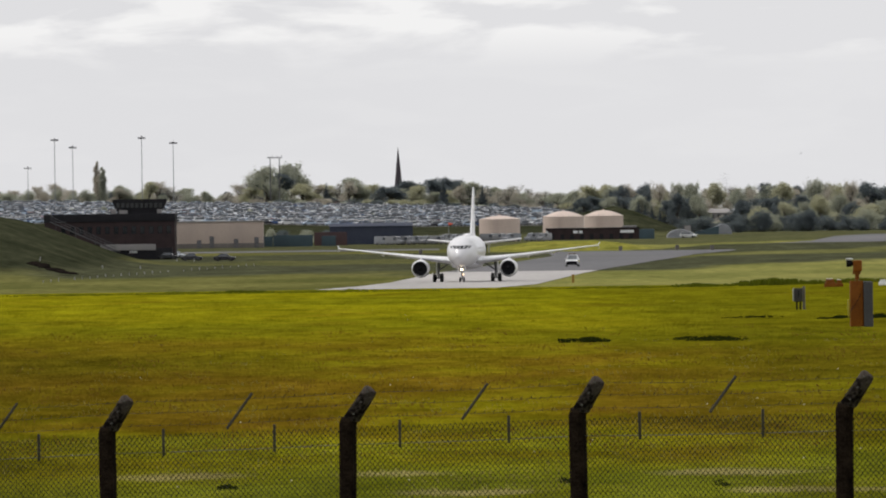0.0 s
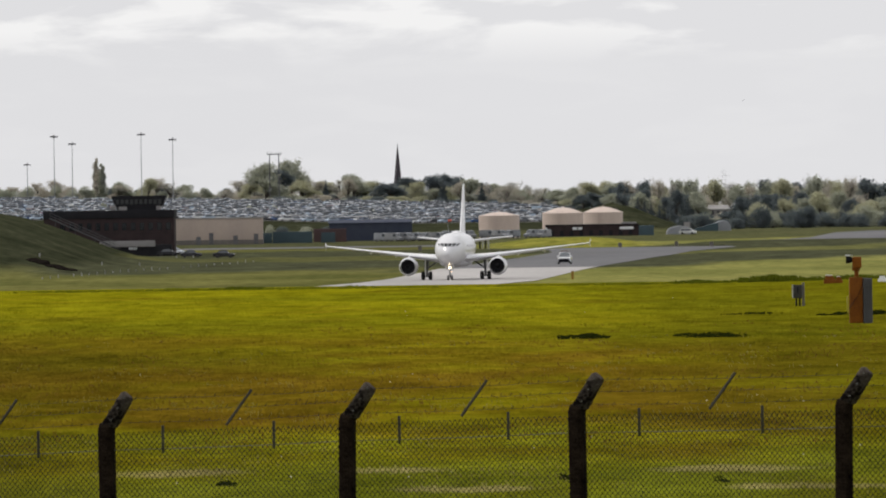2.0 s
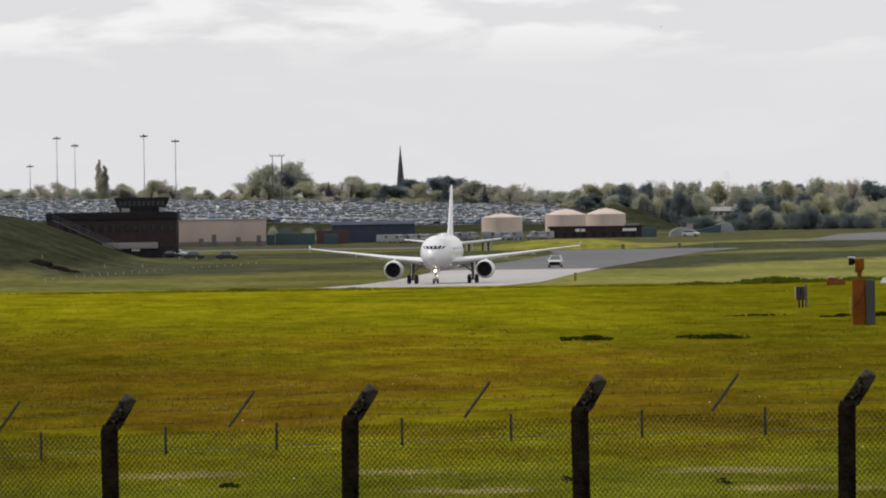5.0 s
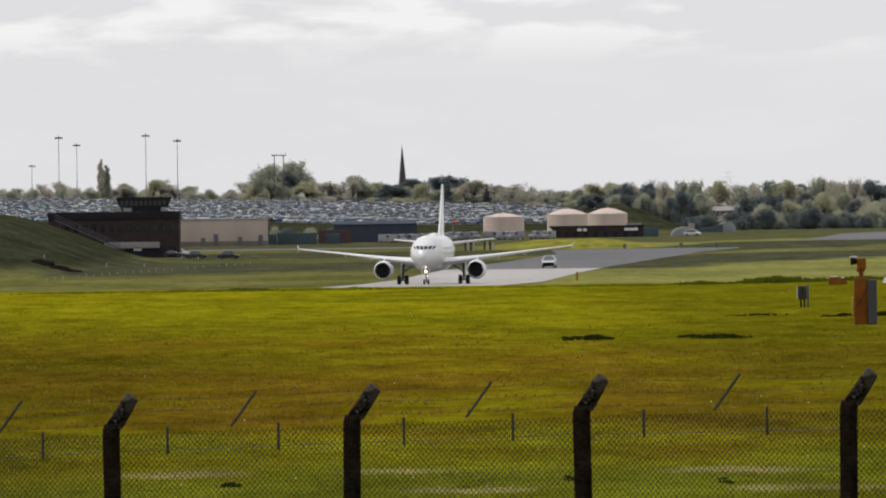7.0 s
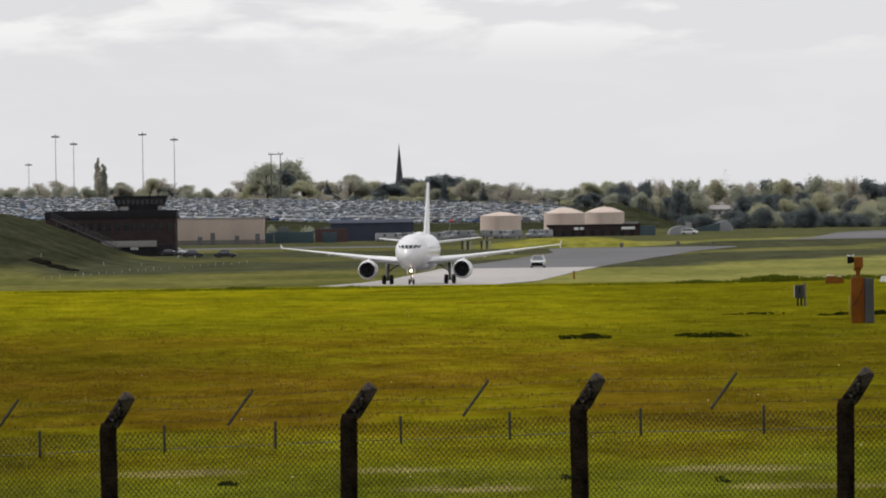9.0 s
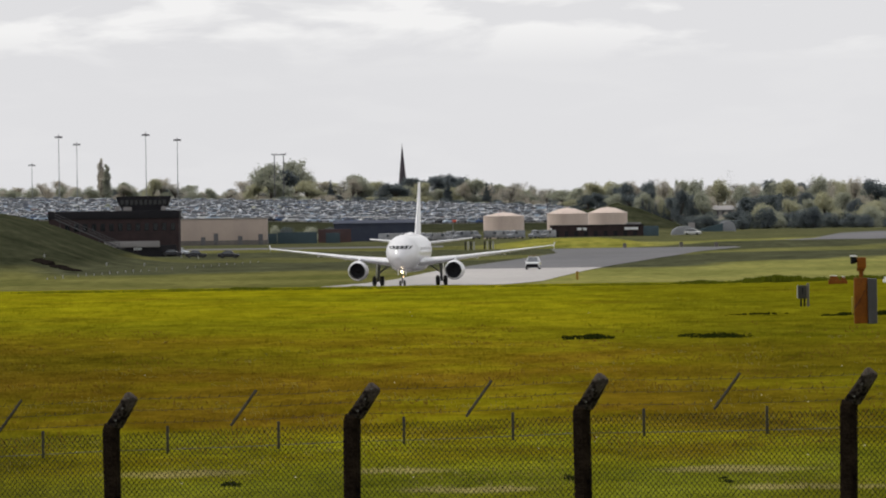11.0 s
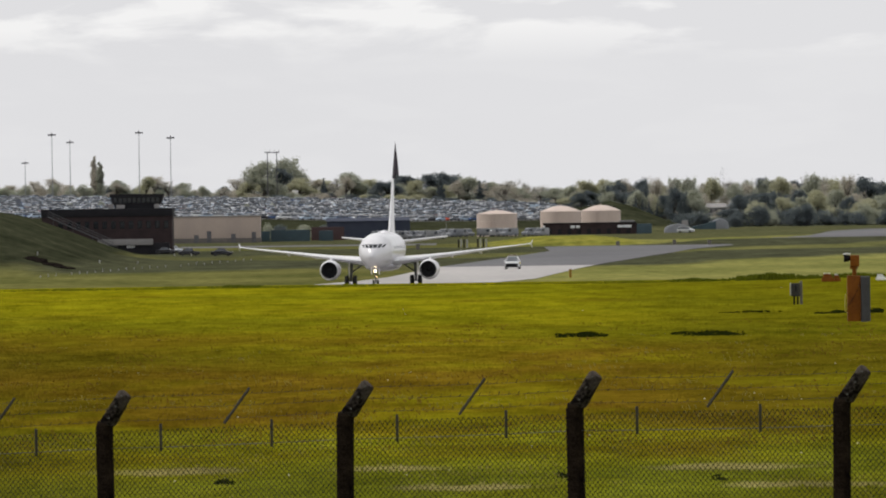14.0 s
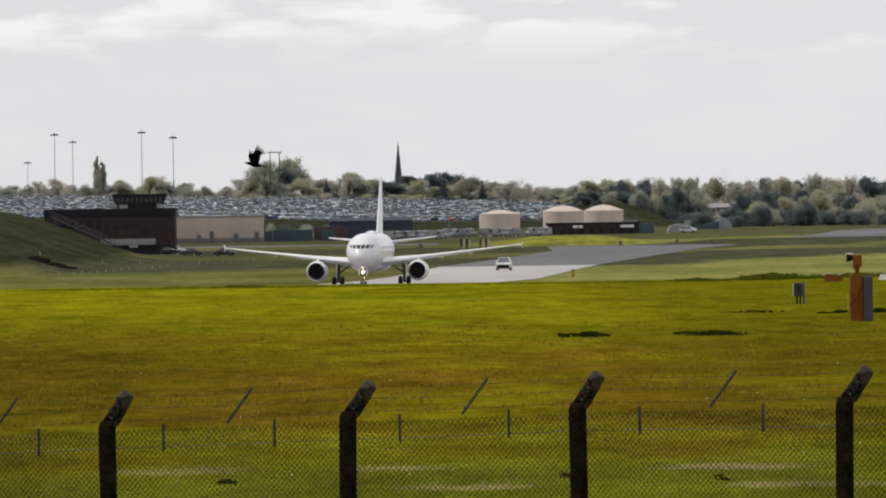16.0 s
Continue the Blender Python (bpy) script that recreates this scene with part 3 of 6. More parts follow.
def build_post():
    p = empty("fence_post", "stained concrete fence post with a cranked top, darkened as backlit, by the meadow", "fence post", group="fence posts")
    shaft = [[(sx * 0.096, sy * 0.096, z) for sx, sy in ((-1, -0.6), (-0.6, -1), (0.6, -1), (1, -0.6), (1, 0.6), (0.6, 1), (-0.6, 1), (-1, 0.6))] for z in (-0.4, 0.8, 1.6, 2.34)]
    knee = [[(x + 0.03, y, z + 0.05 - x * 0.25) for x, y, z in [(q[0] * 0.98, q[1] * 0.98, 2.36) for q in shaft[0]]]]
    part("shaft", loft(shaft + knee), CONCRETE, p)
    arm = [[(v[0] * 0.99 + 0.012, v[1] * 0.99, v[2] - 0.02) for v in knee[0]],
           [(q[0] * 0.80 + 0.19, q[1] * 0.84 - 0.01, 2.59 - q[0] * 0.4) for q in shaft[0]],
           [(q[0] * 0.68 + 0.315, q[1] * 0.74 - 0.02, 2.765 - q[0] * 0.5) for q in shaft[0]],
           [(q[0] * 0.54 + 0.330, q[1] * 0.6 - 0.02, 2.785 - q[0] * 0.45) for q in shaft[0]]]
    part("cranked_arm", loft(arm), LIT_CONCRETE, p, "weathered, blotched cranked arm painted paler as if lit")
    for i, (x, z) in enumerate(((0.12, 2.47), (0.22, 2.62), (0.31, 2.75))):
        part("wire_staple", tube((x, -0.12, z), (x, 0.10, z), 0.012, n=6), GALV, p)
    return p


post = build_post()
post.matrix_basis = pose(*LINE[0], 0, 0, -28)
for i, (x, y, z) in enumerate(LINE[1:]):
    copy_thing(post, pose(x, y, z, 0, 0.6 * (-1) ** i, -28 + 3 * (i % 3)))


def line_at(k, dz=0.0, dx=0.0):
    """A place on the fence, k bays along from the first post."""
    i = min(int(k), len(LINE) - 2)
    a, b = Vector(LINE[i]), Vector(LINE[i + 1])
    return a.lerp(b, k - i) + Vector((dx, 0.02, dz))


def add_wire(bm, points, r=0.004, n=4):
    rings = []
    for p in points:
        rings.append([p + Vector((0, r * math.cos(k * math.tau / n), r * math.sin(k * math.tau / n))) for k in range(n)])
    return add_loft(bm, rings)


def build_fence_panel(k):
    """One bay: chain link, line wires, barbed strands, two stubs and a leaning strap."""
    f = empty("fence", "chain link fence bay with barbed wire strands along the meadow", "fence", group="fence bays")
    top = 2.25
    # woven wires as thin zigzag ribbons with a bent section
    verts, faces = [], []
    length = (Vector(LINE[k + 1]) - Vector(LINE[k])).length
    n, rows = int(length / 0.037), 58
    for i in range(n):
        base = len(verts)
        for j in range(rows + 1):
            u = k + (i + (i + j) % 2) / n
            p = line_at(u, 0.03 + j * top / rows + 0.02 * (j == rows))
            w = 0.0044
            verts += [(p.x - w, p.y + 0.003, p.z), (p.x + w, p.y + 0.003, p.z), (p.x, p.y - 0.004, p.z)]
        for j in range(rows):
            a = base + 3 * j
            faces += [(a, a + 1, a + 4, a + 3), (a + 1, a + 2, a + 5, a + 4), (a + 2, a, a + 3, a + 5)]
    me = bpy.data.meshes.new("wire_mesh")
    me.from_pydata(verts, [], faces)
    me.materials.append(MESH_WIRE)
    mesh = new("wire_mesh", me)
    mesh.parent = f
    for z, r in ((2.08, 0.0040), (1.0, 0.003)):
        part("line_wire", add_wire(bmesh.new(), [line_at(k + j / 10, z - 0.012 * math.sin(j / 10 * math.pi)) for j in range(11)], r), GALV, f, "dull taut line wire")
    for x, z in ((0.10, 2.43), (0.20, 2.59), (0.30, 2.74)):
        bm = add_wire(bmesh.new(), [line_at(k + j / 8, z - 0.02 * math.sin(j / 8 * math.pi), x) for j in range(9)], 0.0018)
        for j in range(24):
            p = line_at(k + (j + 0.5) / 24, z, x)
            add_tube(bm, p + Vector((-0.012, 0, -0.02)), p + Vector((0.012, 0, 0.02)), 0.003, n=3)
        part("barbed_wire", bm, RUSTY, f)
    for u in (0.232, 0.70):
        part("stub", box(tuple(line_at(k + u, 2.02) + Vector((-0.017, -0.02, 0))), tuple(line_at(k + u, 2.37) + Vector((0.017, 0.02, 0))), 0.005), RUSTY, f)
    a, b = line_at(k + 0.5, 2.34, 0.0), line_at(k + 0.5, 2.79, 0.33)
    part("strap", tube(a, b, 0.020, n=6), RUSTY, f, "slanting grey steel strap")
    return f


for k in range(len(LINE) - 1):
    build_fence_panel(k)

# ---- vehicles ----
CAR_PAINT = material("car_paint", (0.62, 0.63, 0.66), (0.55, 0.56, 0.58), rough=0.25, metal=0.3, scale=1)


def car_paint(name, c):
    return material(name, c, tuple(v * 0.85 for v in c), rough=0.24, metal=0.25, scale=0.8, fine=6)


PAINTS = [car_paint(n, c) for n, c in (("silver_paint", (0.50, 0.53, 0.59)), ("white_car_paint", (0.70, 0.71, 0.72)), ("black_paint", (0.03, 0.03, 0.036)),
                                       ("blue_paint", (0.04, 0.09, 0.22)), ("red_paint", (0.30, 0.03, 0.03)), ("grey_paint", (0.18, 0.19, 0.21)), ("pale_blue_paint", (0.40, 0.50, 0.62)))]
CAR_GLASS = material("car_glass", (0.035, 0.042, 0.052), rough=0.08, gloss=0.8)
# the lifted base colour carries the sky's reflection in the windscreen
PALE_GLASS = material("sky_lit_glass", (0.15, 0.16, 0.175), (0.09, 0.10, 0.11), rough=0.08, gloss=0.8)
HEADLIGHT = material("headlight_glass", (0.75, 0.76, 0.78), rough=0.1, metal=0.3)
PLASTIC = material("black_plastic", (0.010, 0.010, 0.012), rough=0.7, gloss=0.1)
AMBER = material("amber_beacon", (0.14, 0.085, 0.045), rough=0.4)
YELLOW = material("yellow_reflective", (0.42, 0.36, 0.04), rough=0.4)


def build_car(paint, length=4.3, width=1.78, height=1.46, cabin=(0.24, 0.36, 0.70, 0.90), deck=0.62, label="", group="", taper=0.24, glass=None):
    """Nose towards -y. cabin: where windscreen foot, roof front, roof back and rear glass foot lie along the length."""
    c = empty("car", label, "car", group=group)
    w, l, h = width / 2, length, height
    sill, belt = 0.24, deck * h

    def ring(y, half, lo, hi):
        r = 0.10
        return [(-half, y, lo + r), (-half + r, y, lo), (half - r, y, lo), (half, y, lo + r), (half, y, hi - r), (half - 1.6 * r, y, hi), (-half + 1.6 * r, y, hi), (-half, y, hi - r)]
    stations = [(0.0, 0.86, 0.36, 0.50 * h), (0.02, 0.93, sill, 0.53 * h), (0.12, 0.99, sill, 0.58 * h), (cabin[0], 1, sill, belt), (0.5, 1.0, sill, belt + 0.02),
                (cabin[3], 1, sill, belt + 0.03), (0.97, 0.96, sill, belt), (1.0, 0.9, 0.4, belt - 0.08)]
    part("body", loft([ring((u - 0.5) * l, w * k, lo, hi) for u, k, lo, hi in stations]), paint, c)

    def cab(y0, y1, inset, z0, z1, y0b, y1b, inset2):
        return loft([[(sx * (w - inset), y, z0) for sx, y in ((-1, y0), (1, y0), (1, y1), (-1, y1))],
                     [(sx * (w - inset2), y, z1) for sx, y in ((-1, y0b), (1, y0b), (1, y1b), (-1, y1b))]])
    ys = [(u - 0.5) * l for u in cabin]
    part("glasshouse", cab(ys[0], ys[3], 0.05, belt - 0.02, h - 0.07, ys[1], ys[2], taper), glass or CAR_GLASS, c)
    roof = bmesh.new()
    add_box(roof, (-w + taper - 0.02, ys[1] - 0.05, h - 0.09), (w - taper + 0.02, ys[2] + 0.05, h), 0.03)
    part("roof", roof, paint, c)
    for sx in (-1, 1):
        for yb, yt in ((ys[0], ys[1]), (ys[3], ys[2])):
            part("pillar", tube((sx * (w - 0.05), yb, belt - 0.02), (sx * (w - taper), yt, h - 0.05), 0.045, n=6), paint, c)
        for y in (-0.31 * l, 0.30 * l):
            part("wheel", spun(((-0.1, 0.2), (-0.1, 0.3), (-0.06, 0.325), (0.06, 0.325), (0.1, 0.3), (0.1, 0.2)), (sx * (w - 0.08), y, 0.325), 14, "X"), RUBBER, c)
        part("headlight", box((sx * w * 0.62 - 0.17, -l / 2 - 0.03, 0.40 * h), (sx * w * 0.62 + 0.17, -l / 2 + 0.12, 0.49 * h), 0.02), HEADLIGHT, c)
    return c


def build_patrol_car():
    c = build_car(PAINTS[1], 4.7, 2.0, 1.86, (0.27, 0.40, 0.84, 0.93), 0.60, "white airfield patrol car with amber roof light bar on the taxiway", taper=0.36, glass=PALE_GLASS)
    c.name = "patrol_car"
    part("grille", box((-0.84, -2.43, 0.44), (0.84, -2.30, 0.80), 0.03), PLASTIC, c, "black grille")
    part("bumper", box((-0.94, -2.45, 0.28), (0.94, -2.25, 0.46), 0.06), PLASTIC, c, "dark front bumper")
    part("light_bar", box((-0.62, -0.50, 1.93), (0.62, -0.22, 2.06), 0.04), AMBER, c, "amber roof light bar")
    for w in [o for o in c.children if o.name.startswith("wheel")]:
        x, y = (0.92 if w.bound_box[0][0] > 0 else -0.92), (w.bound_box[0][1] + w.bound_box[6][1]) / 2
        part("rim", spun(((-0.115, 0.05), (-0.11, 0.2), (0.11, 0.2), (0.115, 0.05)), (x, y, 0.325), 14, "X"), HEADLIGHT, w, "silver wheel rim")
    for sx in (-1, 1):
        part("light_bar_foot", box((sx * 0.5 - 0.05, -0.45, 1.88), (sx * 0.5 + 0.05, -0.3, 1.98)), PLASTIC, c)
        part("mirror", box((sx * 1.08 - 0.10, -0.95, 1.12), (sx * 1.08 + 0.10, -0.82, 1.28), 0.03), PAINTS[1], c)
        part("stripe", box((sx * 1.004 - 0.004, -1.5, 0.72), (sx * 1.004 + 0.004, 1.9, 0.95)), YELLOW, c, "yellow side stripe")
    return c


patrol_car = build_patrol_car()

# ---- crow ----
FEATHER = material("black_feathers", (0.003, 0.003, 0.0035), (0.006, 0.006, 0.007), rough=1.0, scale=8, fine=40, gloss=0.0)


def build_crow():
    """Beak towards -x."""
    c = empty("crow", "black crow flapping low over the meadow", "bird")
    body = part("body", spun(((-0.22, 0.005), (-0.19, 0.03), (-0.15, 0.042), (-0.10, 0.045), (-0.03, 0.065), (0.06, 0.06), (0.14, 0.03), (0.17, 0.01)), (0, 0, 0), 12, "X"), FEATHER, c)
    part("beak", spun(((-0.27, 0.002), (-0.23, 0.012), (-0.20, 0.018)), (0, 0, -0.005), 8, "X"), FEATHER, c)
    tail = bmesh.new()
    for k in range(7):
        a = radians(-15 + 5 * k)
        d = Vector((math.cos(a), math.sin(a), 0))
        s = Vector((-d.y, d.x, 0)) * 0.016
        o = Vector((0.12, 0, 0.004 * (k % 2)))
        add_loft(tail, [[o + d * t - s * w, o + d * t + s * w, o + d * t + s * w + Vector((0, 0, 0.005)), o + d * t - s * w + Vector((0, 0, 0.005))] for t, w in ((0, 0.6), (0.12, 1), (0.19, 0.5))])
    part("tail", tail, FEATHER, c)
    wings = []
    for sg in (-1, 1):
        w = bmesh.new()
        add_loft(w, [[(x0, sg * y, z), (x0 + ch * 0.5, sg * y, z + 0.014), (x0 + ch, sg * y, z), (x0 + ch * 0.5, sg * y, z - 0.006)] for y, x0, ch, z in
                     ((0.02, -0.10, 0.19, 0.0), (0.12, -0.13, 0.22, 0.012), (0.24, -0.14, 0.22, 0.014), (0.32, -0.11, 0.18, 0.01), (0.36, -0.08, 0.14, 0.008))])
        for k in range(6):
            a = radians(8 + 13 * k)
            o = Vector((-0.09 + 0.028 * k, sg * (0.345 - 0.012 * k), 0.008 + 0.002 * (k % 2)))
            d = Vector((math.sin(a), sg * math.cos(a), 0))
            s = Vector((d.y, -d.x, 0)) * 0.014
            add_loft(w, [[o + d * t - s * q, o + d * t + s * q, o + d * t + s * q + Vector((0, 0, 0.005)), o + d * t - s * q + Vector((0, 0, 0.005))] for t, q in ((-0.05, 1), (0.08, 1), (0.15, 0.35))])
        wings.append(part("wing", w, FEATHER, c))
    return c, wings[0], wings[1]


crow, wing_l, wing_r = build_crow()
CROW = [
    (0, pose(62, 267, 8.6, 0, 0, -20)), (14, pose(17.5, 267, 6.9, 20, 0, -30)), (14.4, pose(11.9, 267, 7.1, 30, 0, -30)),
    (14.6, pose(10.31, 267, 7.30, 32, 12, -35)),
    (14.7, pose(9.60, 267, 7.59, 32, 12, -35)),
    (14.8, pose(8.98, 267, 7.89, 32, 12, -35)),
    (14.9, pose(8.08, 267, 8.05, 32, 12, -35)),
    (15.0, pose(7.23, 267, 8.32, 10, 12, -20)),
    (15.1, pose(6.26, 267, 8.61, 32, 12, -35)),
    (15.2, pose(5.29, 267, 8.91, 32, 12, -35)),
    (15.3, pose(4.35, 267, 9.24, 32, 12, -35)),
    (15.4, pose(3.13, 267, 9.53, 18, 12, -25)),
    (15.5, pose(2.17, 267, 9.90, 18, 12, -25)),
    (15.6, pose(0.75, 267, 10.11, 18, 12, -25)),
    (15.7, pose(-0.39, 267, 10.56, 18, 12, -25)),
    (15.8, pose(-1.78, 267, 10.78, 24, 12, -25)),
    (15.9, pose(-3.08, 267, 11.00, 24, 12, -25)),
    (16.0, pose(-4.44, 267, 11.32, 12, 12, -18)),
]
WING_L = [
    (0, pose(0, 0, 0, -10)), (14, pose(0, 0, 0, -10)), (14.5, pose(0, 0, 0, 0)),
    (14.6, pose(0, 0, 0, -45)),
    (14.7, pose(0, 0, 0, 0)),
    (14.8, pose(0, 0, 0, -50)),
    (14.9, pose(0, 0, 0, 0)),
    (15.0, pose(0, 0, 0, -24)),
    (15.1, pose(0, 0, 0, 0)),
    (15.2, pose(0, 0, 0, -45)),
    (15.3, pose(0, 0, 0, 0)),
    (15.4, pose(0, 0, 0, 32)),
    (15.5, pose(0, 0, 0, -52)),
    (15.6, pose(0, 0, 0, 32)),
    (15.7, pose(0, 0, 0, -45)),
    (15.8, pose(0, 0, 0, -5)),
    (15.9, pose(0, 0, 0, 28)),
    (16.0, pose(0, 0, 0, -55)),
]
WING_R = [
    (0, pose(0, 0, 0, 10)), (14, pose(0, 0, 0, 10)), (14.5, pose(0, 0, 0, 0)),
    (14.6, pose(0, 0, 0, 45)),
    (14.7, pose(0, 0, 0, 0)),
    (14.8, pose(0, 0, 0, 50)),
    (14.9, pose(0, 0, 0, 0)),
    (15.0, pose(0, 0, 0, 22)),
    (15.1, pose(0, 0, 0, 0)),
    (15.2, pose(0, 0, 0, 45)),
    (15.3, pose(0, 0, 0, 0)),
    (15.4, pose(0, 0, 0, -32)),
    (15.5, pose(0, 0, 0, 52)),
    (15.6, pose(0, 0, 0, -32)),
    (15.7, pose(0, 0, 0, 45)),
    (15.8, pose(0, 0, 0, 5)),
    (15.9, pose(0, 0, 0, -28)),
    (16.0, pose(0, 0, 0, 55)),
]

far_bird = copy_thing(crow, pose(90, 2857, 20))
tagged(far_bird, "tiny dark bird high above the far trees", "bird")
FAR_BIRD = [(0, pose(90.63, 2857.14, 21.52, 0, 0, -20)), (1.5, pose(79.91, 2857.14, 31.10, 0, 0, -20)), (4, pose(62.27, 2857.14, 47.06, 0, 0, -20)), (16, pose(-24.51, 2857.14, 125.14, 0, 0, -20))]

# ---- buildings ----
BRICK = material("dark_brown_brick", (0.050, 0.035, 0.035), (0.030, 0.023, 0.024), rough=0.9, scale=0.6, fine=9, gloss=0.1)
BLACK_CLAD = material("black_cladding", (0.012, 0.012, 0.015), (0.022, 0.021, 0.024), rough=0.8, scale=0.5, fine=5, gloss=0.15)
PALE_WALL = material("pale_plaster", (0.27, 0.26, 0.255), (0.21, 0.20, 0.20), rough=0.9, scale=0.3, fine=4)
TAN = material("tan_cladding", (0.43, 0.35, 0.30), (0.36, 0.295, 0.26), rough=0.75, scale=0.25, fine=3, stretch_to=(1, 1, 0.3))
TAN_DARK = material("stained_plinth", (0.16, 0.145, 0.13), (0.10, 0.09, 0.085), rough=0.9, scale=0.5)
TANK = material("cream_tank_paint", (0.54, 0.44, 0.385), (0.46, 0.37, 0.325), rough=0.6, scale=0.3, fine=2, stretch_to=(1, 1, 0.25))
TEAL = material("teal_steel", (0.035, 0.068, 0.085), (0.025, 0.05, 0.065), rough=0.6, scale=0.5)
NAVY = material("navy_steel", (0.040, 0.047, 0.072), (0.050, 0.057, 0.080), rough=0.8, scale=0.5, gloss=0.1)
RUST_RED = material("rust_red_steel", (0.065, 0.030, 0.030), (0.045, 0.024, 0.026), rough=0.7, scale=0.5)
STAIR_STEEL = material("dull_stair_steel", (0.085, 0.085, 0.09), (0.05, 0.05, 0.055), rough=0.7, metal=0.2)
RAIL = material("rail_steel", (0.30, 0.31, 0.33), (0.22, 0.23, 0.24), rough=0.5, metal=0.5)
SIGN_WHITE = material("white_sign_face", (0.75, 0.76, 0.78), rough=0.5)
CANVAS = material("grey_canvas", (0.27, 0.28, 0.30), (0.20, 0.21, 0.23), rough=0.85, scale=0.5)
STONE = material("dark_spire_stone", (0.075, 0.062, 0.075), (0.05, 0.043, 0.052), rough=0.9, scale=0.3)
ORANGE = material("orange_paint", (0.205, 0.068, 0.006), (0.125, 0.040, 0.005), rough=0.7, scale=1.5, fine=12, gloss=0.15)
GREY_STEEL = material("grey_steel", (0.12, 0.115, 0.125), (0.07, 0.07, 0.075), rough=0.55, metal=0.2, scale=2)
STAKE = material("weathered_white_stake", (0.40, 0.40, 0.38), (0.28, 0.28, 0.27), rough=0.8)


def side_box(name, lo, hi, mat, parent, bevel=0.02, label=""):
    return part(name, box(lo, hi, bevel), mat, parent, label)


def fire_station():
    """Long dark brick block with a cab on its roof."""
    b = empty("brick_building", "dark brown brick block with a black parapet and rooftop cab", "building", pose(0, 2210, 0))
    x0, x1 = -78.0, -52.6
    side_box("wall", (x0, 0, -0.3), (x1, 18, 7.5), BRICK, b, 0.04)
    side_box("parapet", (x0 - 0.15, -0.2, 7.5), (x1 + 0.15, 18.2, 9.05), BLACK_CLAD, b, 0.05, "black parapet band")
    for k in range(13):
        x = x0 + 3.2 + k * 1.72
        w = side_box("window", (x, -0.06, 5.1), (x + 0.95, 0.05, 6.6), BLACK_CLAD, b, 0.02)
        side_box("pane", (x + 0.1, -0.075, 5.2), (x + 0.85, -0.05, 6.5), GLASS_DARK, w, 0.0)
    side_box("low_wall", (-67.0, -5.0, 1.9), (-56.2, -4.6, 3.1), PALE_WALL, b, 0.03, "pale plastered low wall")
    side_box("annexe", (-66.5, -4.5, -0.2), (-53.0, -0.2, 2.3), BLACK_CLAD, b, 0.04, "low black annexe")
    for k, (x, w) in enumerate(((-61.3, 0.28), (-60.9, 0.35), (-60.4, 0.28), (-60.0, 0.22))):
        side_box("lettering_bar", (x, -4.56, 1.35), (x + w, -4.5, 1.85), SIGN_WHITE, b, 0.0)
    # overhanging roof cab
    cx, zb = -59.5, 9.05
    part("cab", loft([[(cx + sx * w, 3 + sy * d, z) for sx, sy in ((-1, 0), (1, 0), (1, 1), (-1, 1))] for w, d, z in ((4.2, 6, zb), (4.2, 6, zb + 0.5), (4.7, 7, zb + 0.9), (5.3, 8, zb + 2.5), (5.3, 8, zb + 2.8))]), BLACK_CLAD, b, "black flared cab")
    for k in range(10):
        x = cx - 4.5 + k * 0.92
        side_box("cab_window", (x, 2.80, zb + 1.1), (x + 0.7, 3.0, zb + 2.1), GLASS_DARK, b, 0.0)
    for x, w, h in ((-65.0, 1.0, 0.9), (-63.4, 1.6, 0.7), (-56.0, 0.9, 0.8)):
        side_box("roof_unit", (x, 1.0, zb - 0.02), (x + w, 2.4, zb + h), PALE_WALL, b, 0.04)
    # outside stair with rails
    stair = side_box("stair", (-64.6, -8.0, 1.6), (-63.0, -6.4, 1.75), STAIR_STEEL, b, 0.01)
    a, e = Vector((-76.5, -7.2, 7.6)), Vector((-64.0, -7.2, 1.9))
    for dz, r in ((0, 0.14), (0.6, 0.05), (1.1, 0.06)):
        for dy in (0, -1.2):
            part("stair_rail", tube(a + Vector((0, dy, dz)), e + Vector((0, dy, dz)), r, n=6), STAIR_STEEL, stair)
    for k in range(14):
        p = a.lerp(e, k / 13)
        part("baluster", tube(p, p + Vector((0, 0, 1.1)), 0.04, n=5), STAIR_STEEL, stair)
        side_box("tread", (p.x - 0.45, p.y - 1.2, p.z - 0.03), (p.x + 0.45, p.y, p.z + 0.03), STAIR_STEEL, stair, 0.0)
        if k % 4 == 1:
            part("stair_leg", tube((p.x, p.y, -0.2), (p.x, p.y, p.z), 0.07, n=6), STAIR_STEEL, stair)
    return b


fire_station()


def tan_shed():
    b = empty("tan_building", "long flat tan clad shed with a stained plinth", "building", pose(0, 2747, 0))
    side_box("wall", (-65.6, 0, 1.15), (-43.9, 14, 6.35), TAN, b, 0.05)
    side_box("plinth", (-65.7, -0.1, -0.2), (-43.8, 14.1, 1.15), TAN_DARK, b, 0.03, "dark stained plinth")
    side_box("roof_edge", (-65.8, -0.2, 6.35), (-43.7, 14.2, 6.62), PALE_WALL, b, 0.03)
    for x in (-62.0, -58.4, -54.8, -51.2, -47.6):
        side_box("cladding_seam", (x, -0.05, 1.2), (x + 0.12, 0.02, 6.3), TAN, b, 0.0)
    for x, h in ((-60.0, 2.0), (-56.9, 2.9), (-51.0, 2.2), (-46.0, 2.6)):
        side_box("door", (x, -0.12, -0.1), (x + 1.1, 0.0, h), GREY_STEEL, b, 0.02)
    return b


tan_shed()


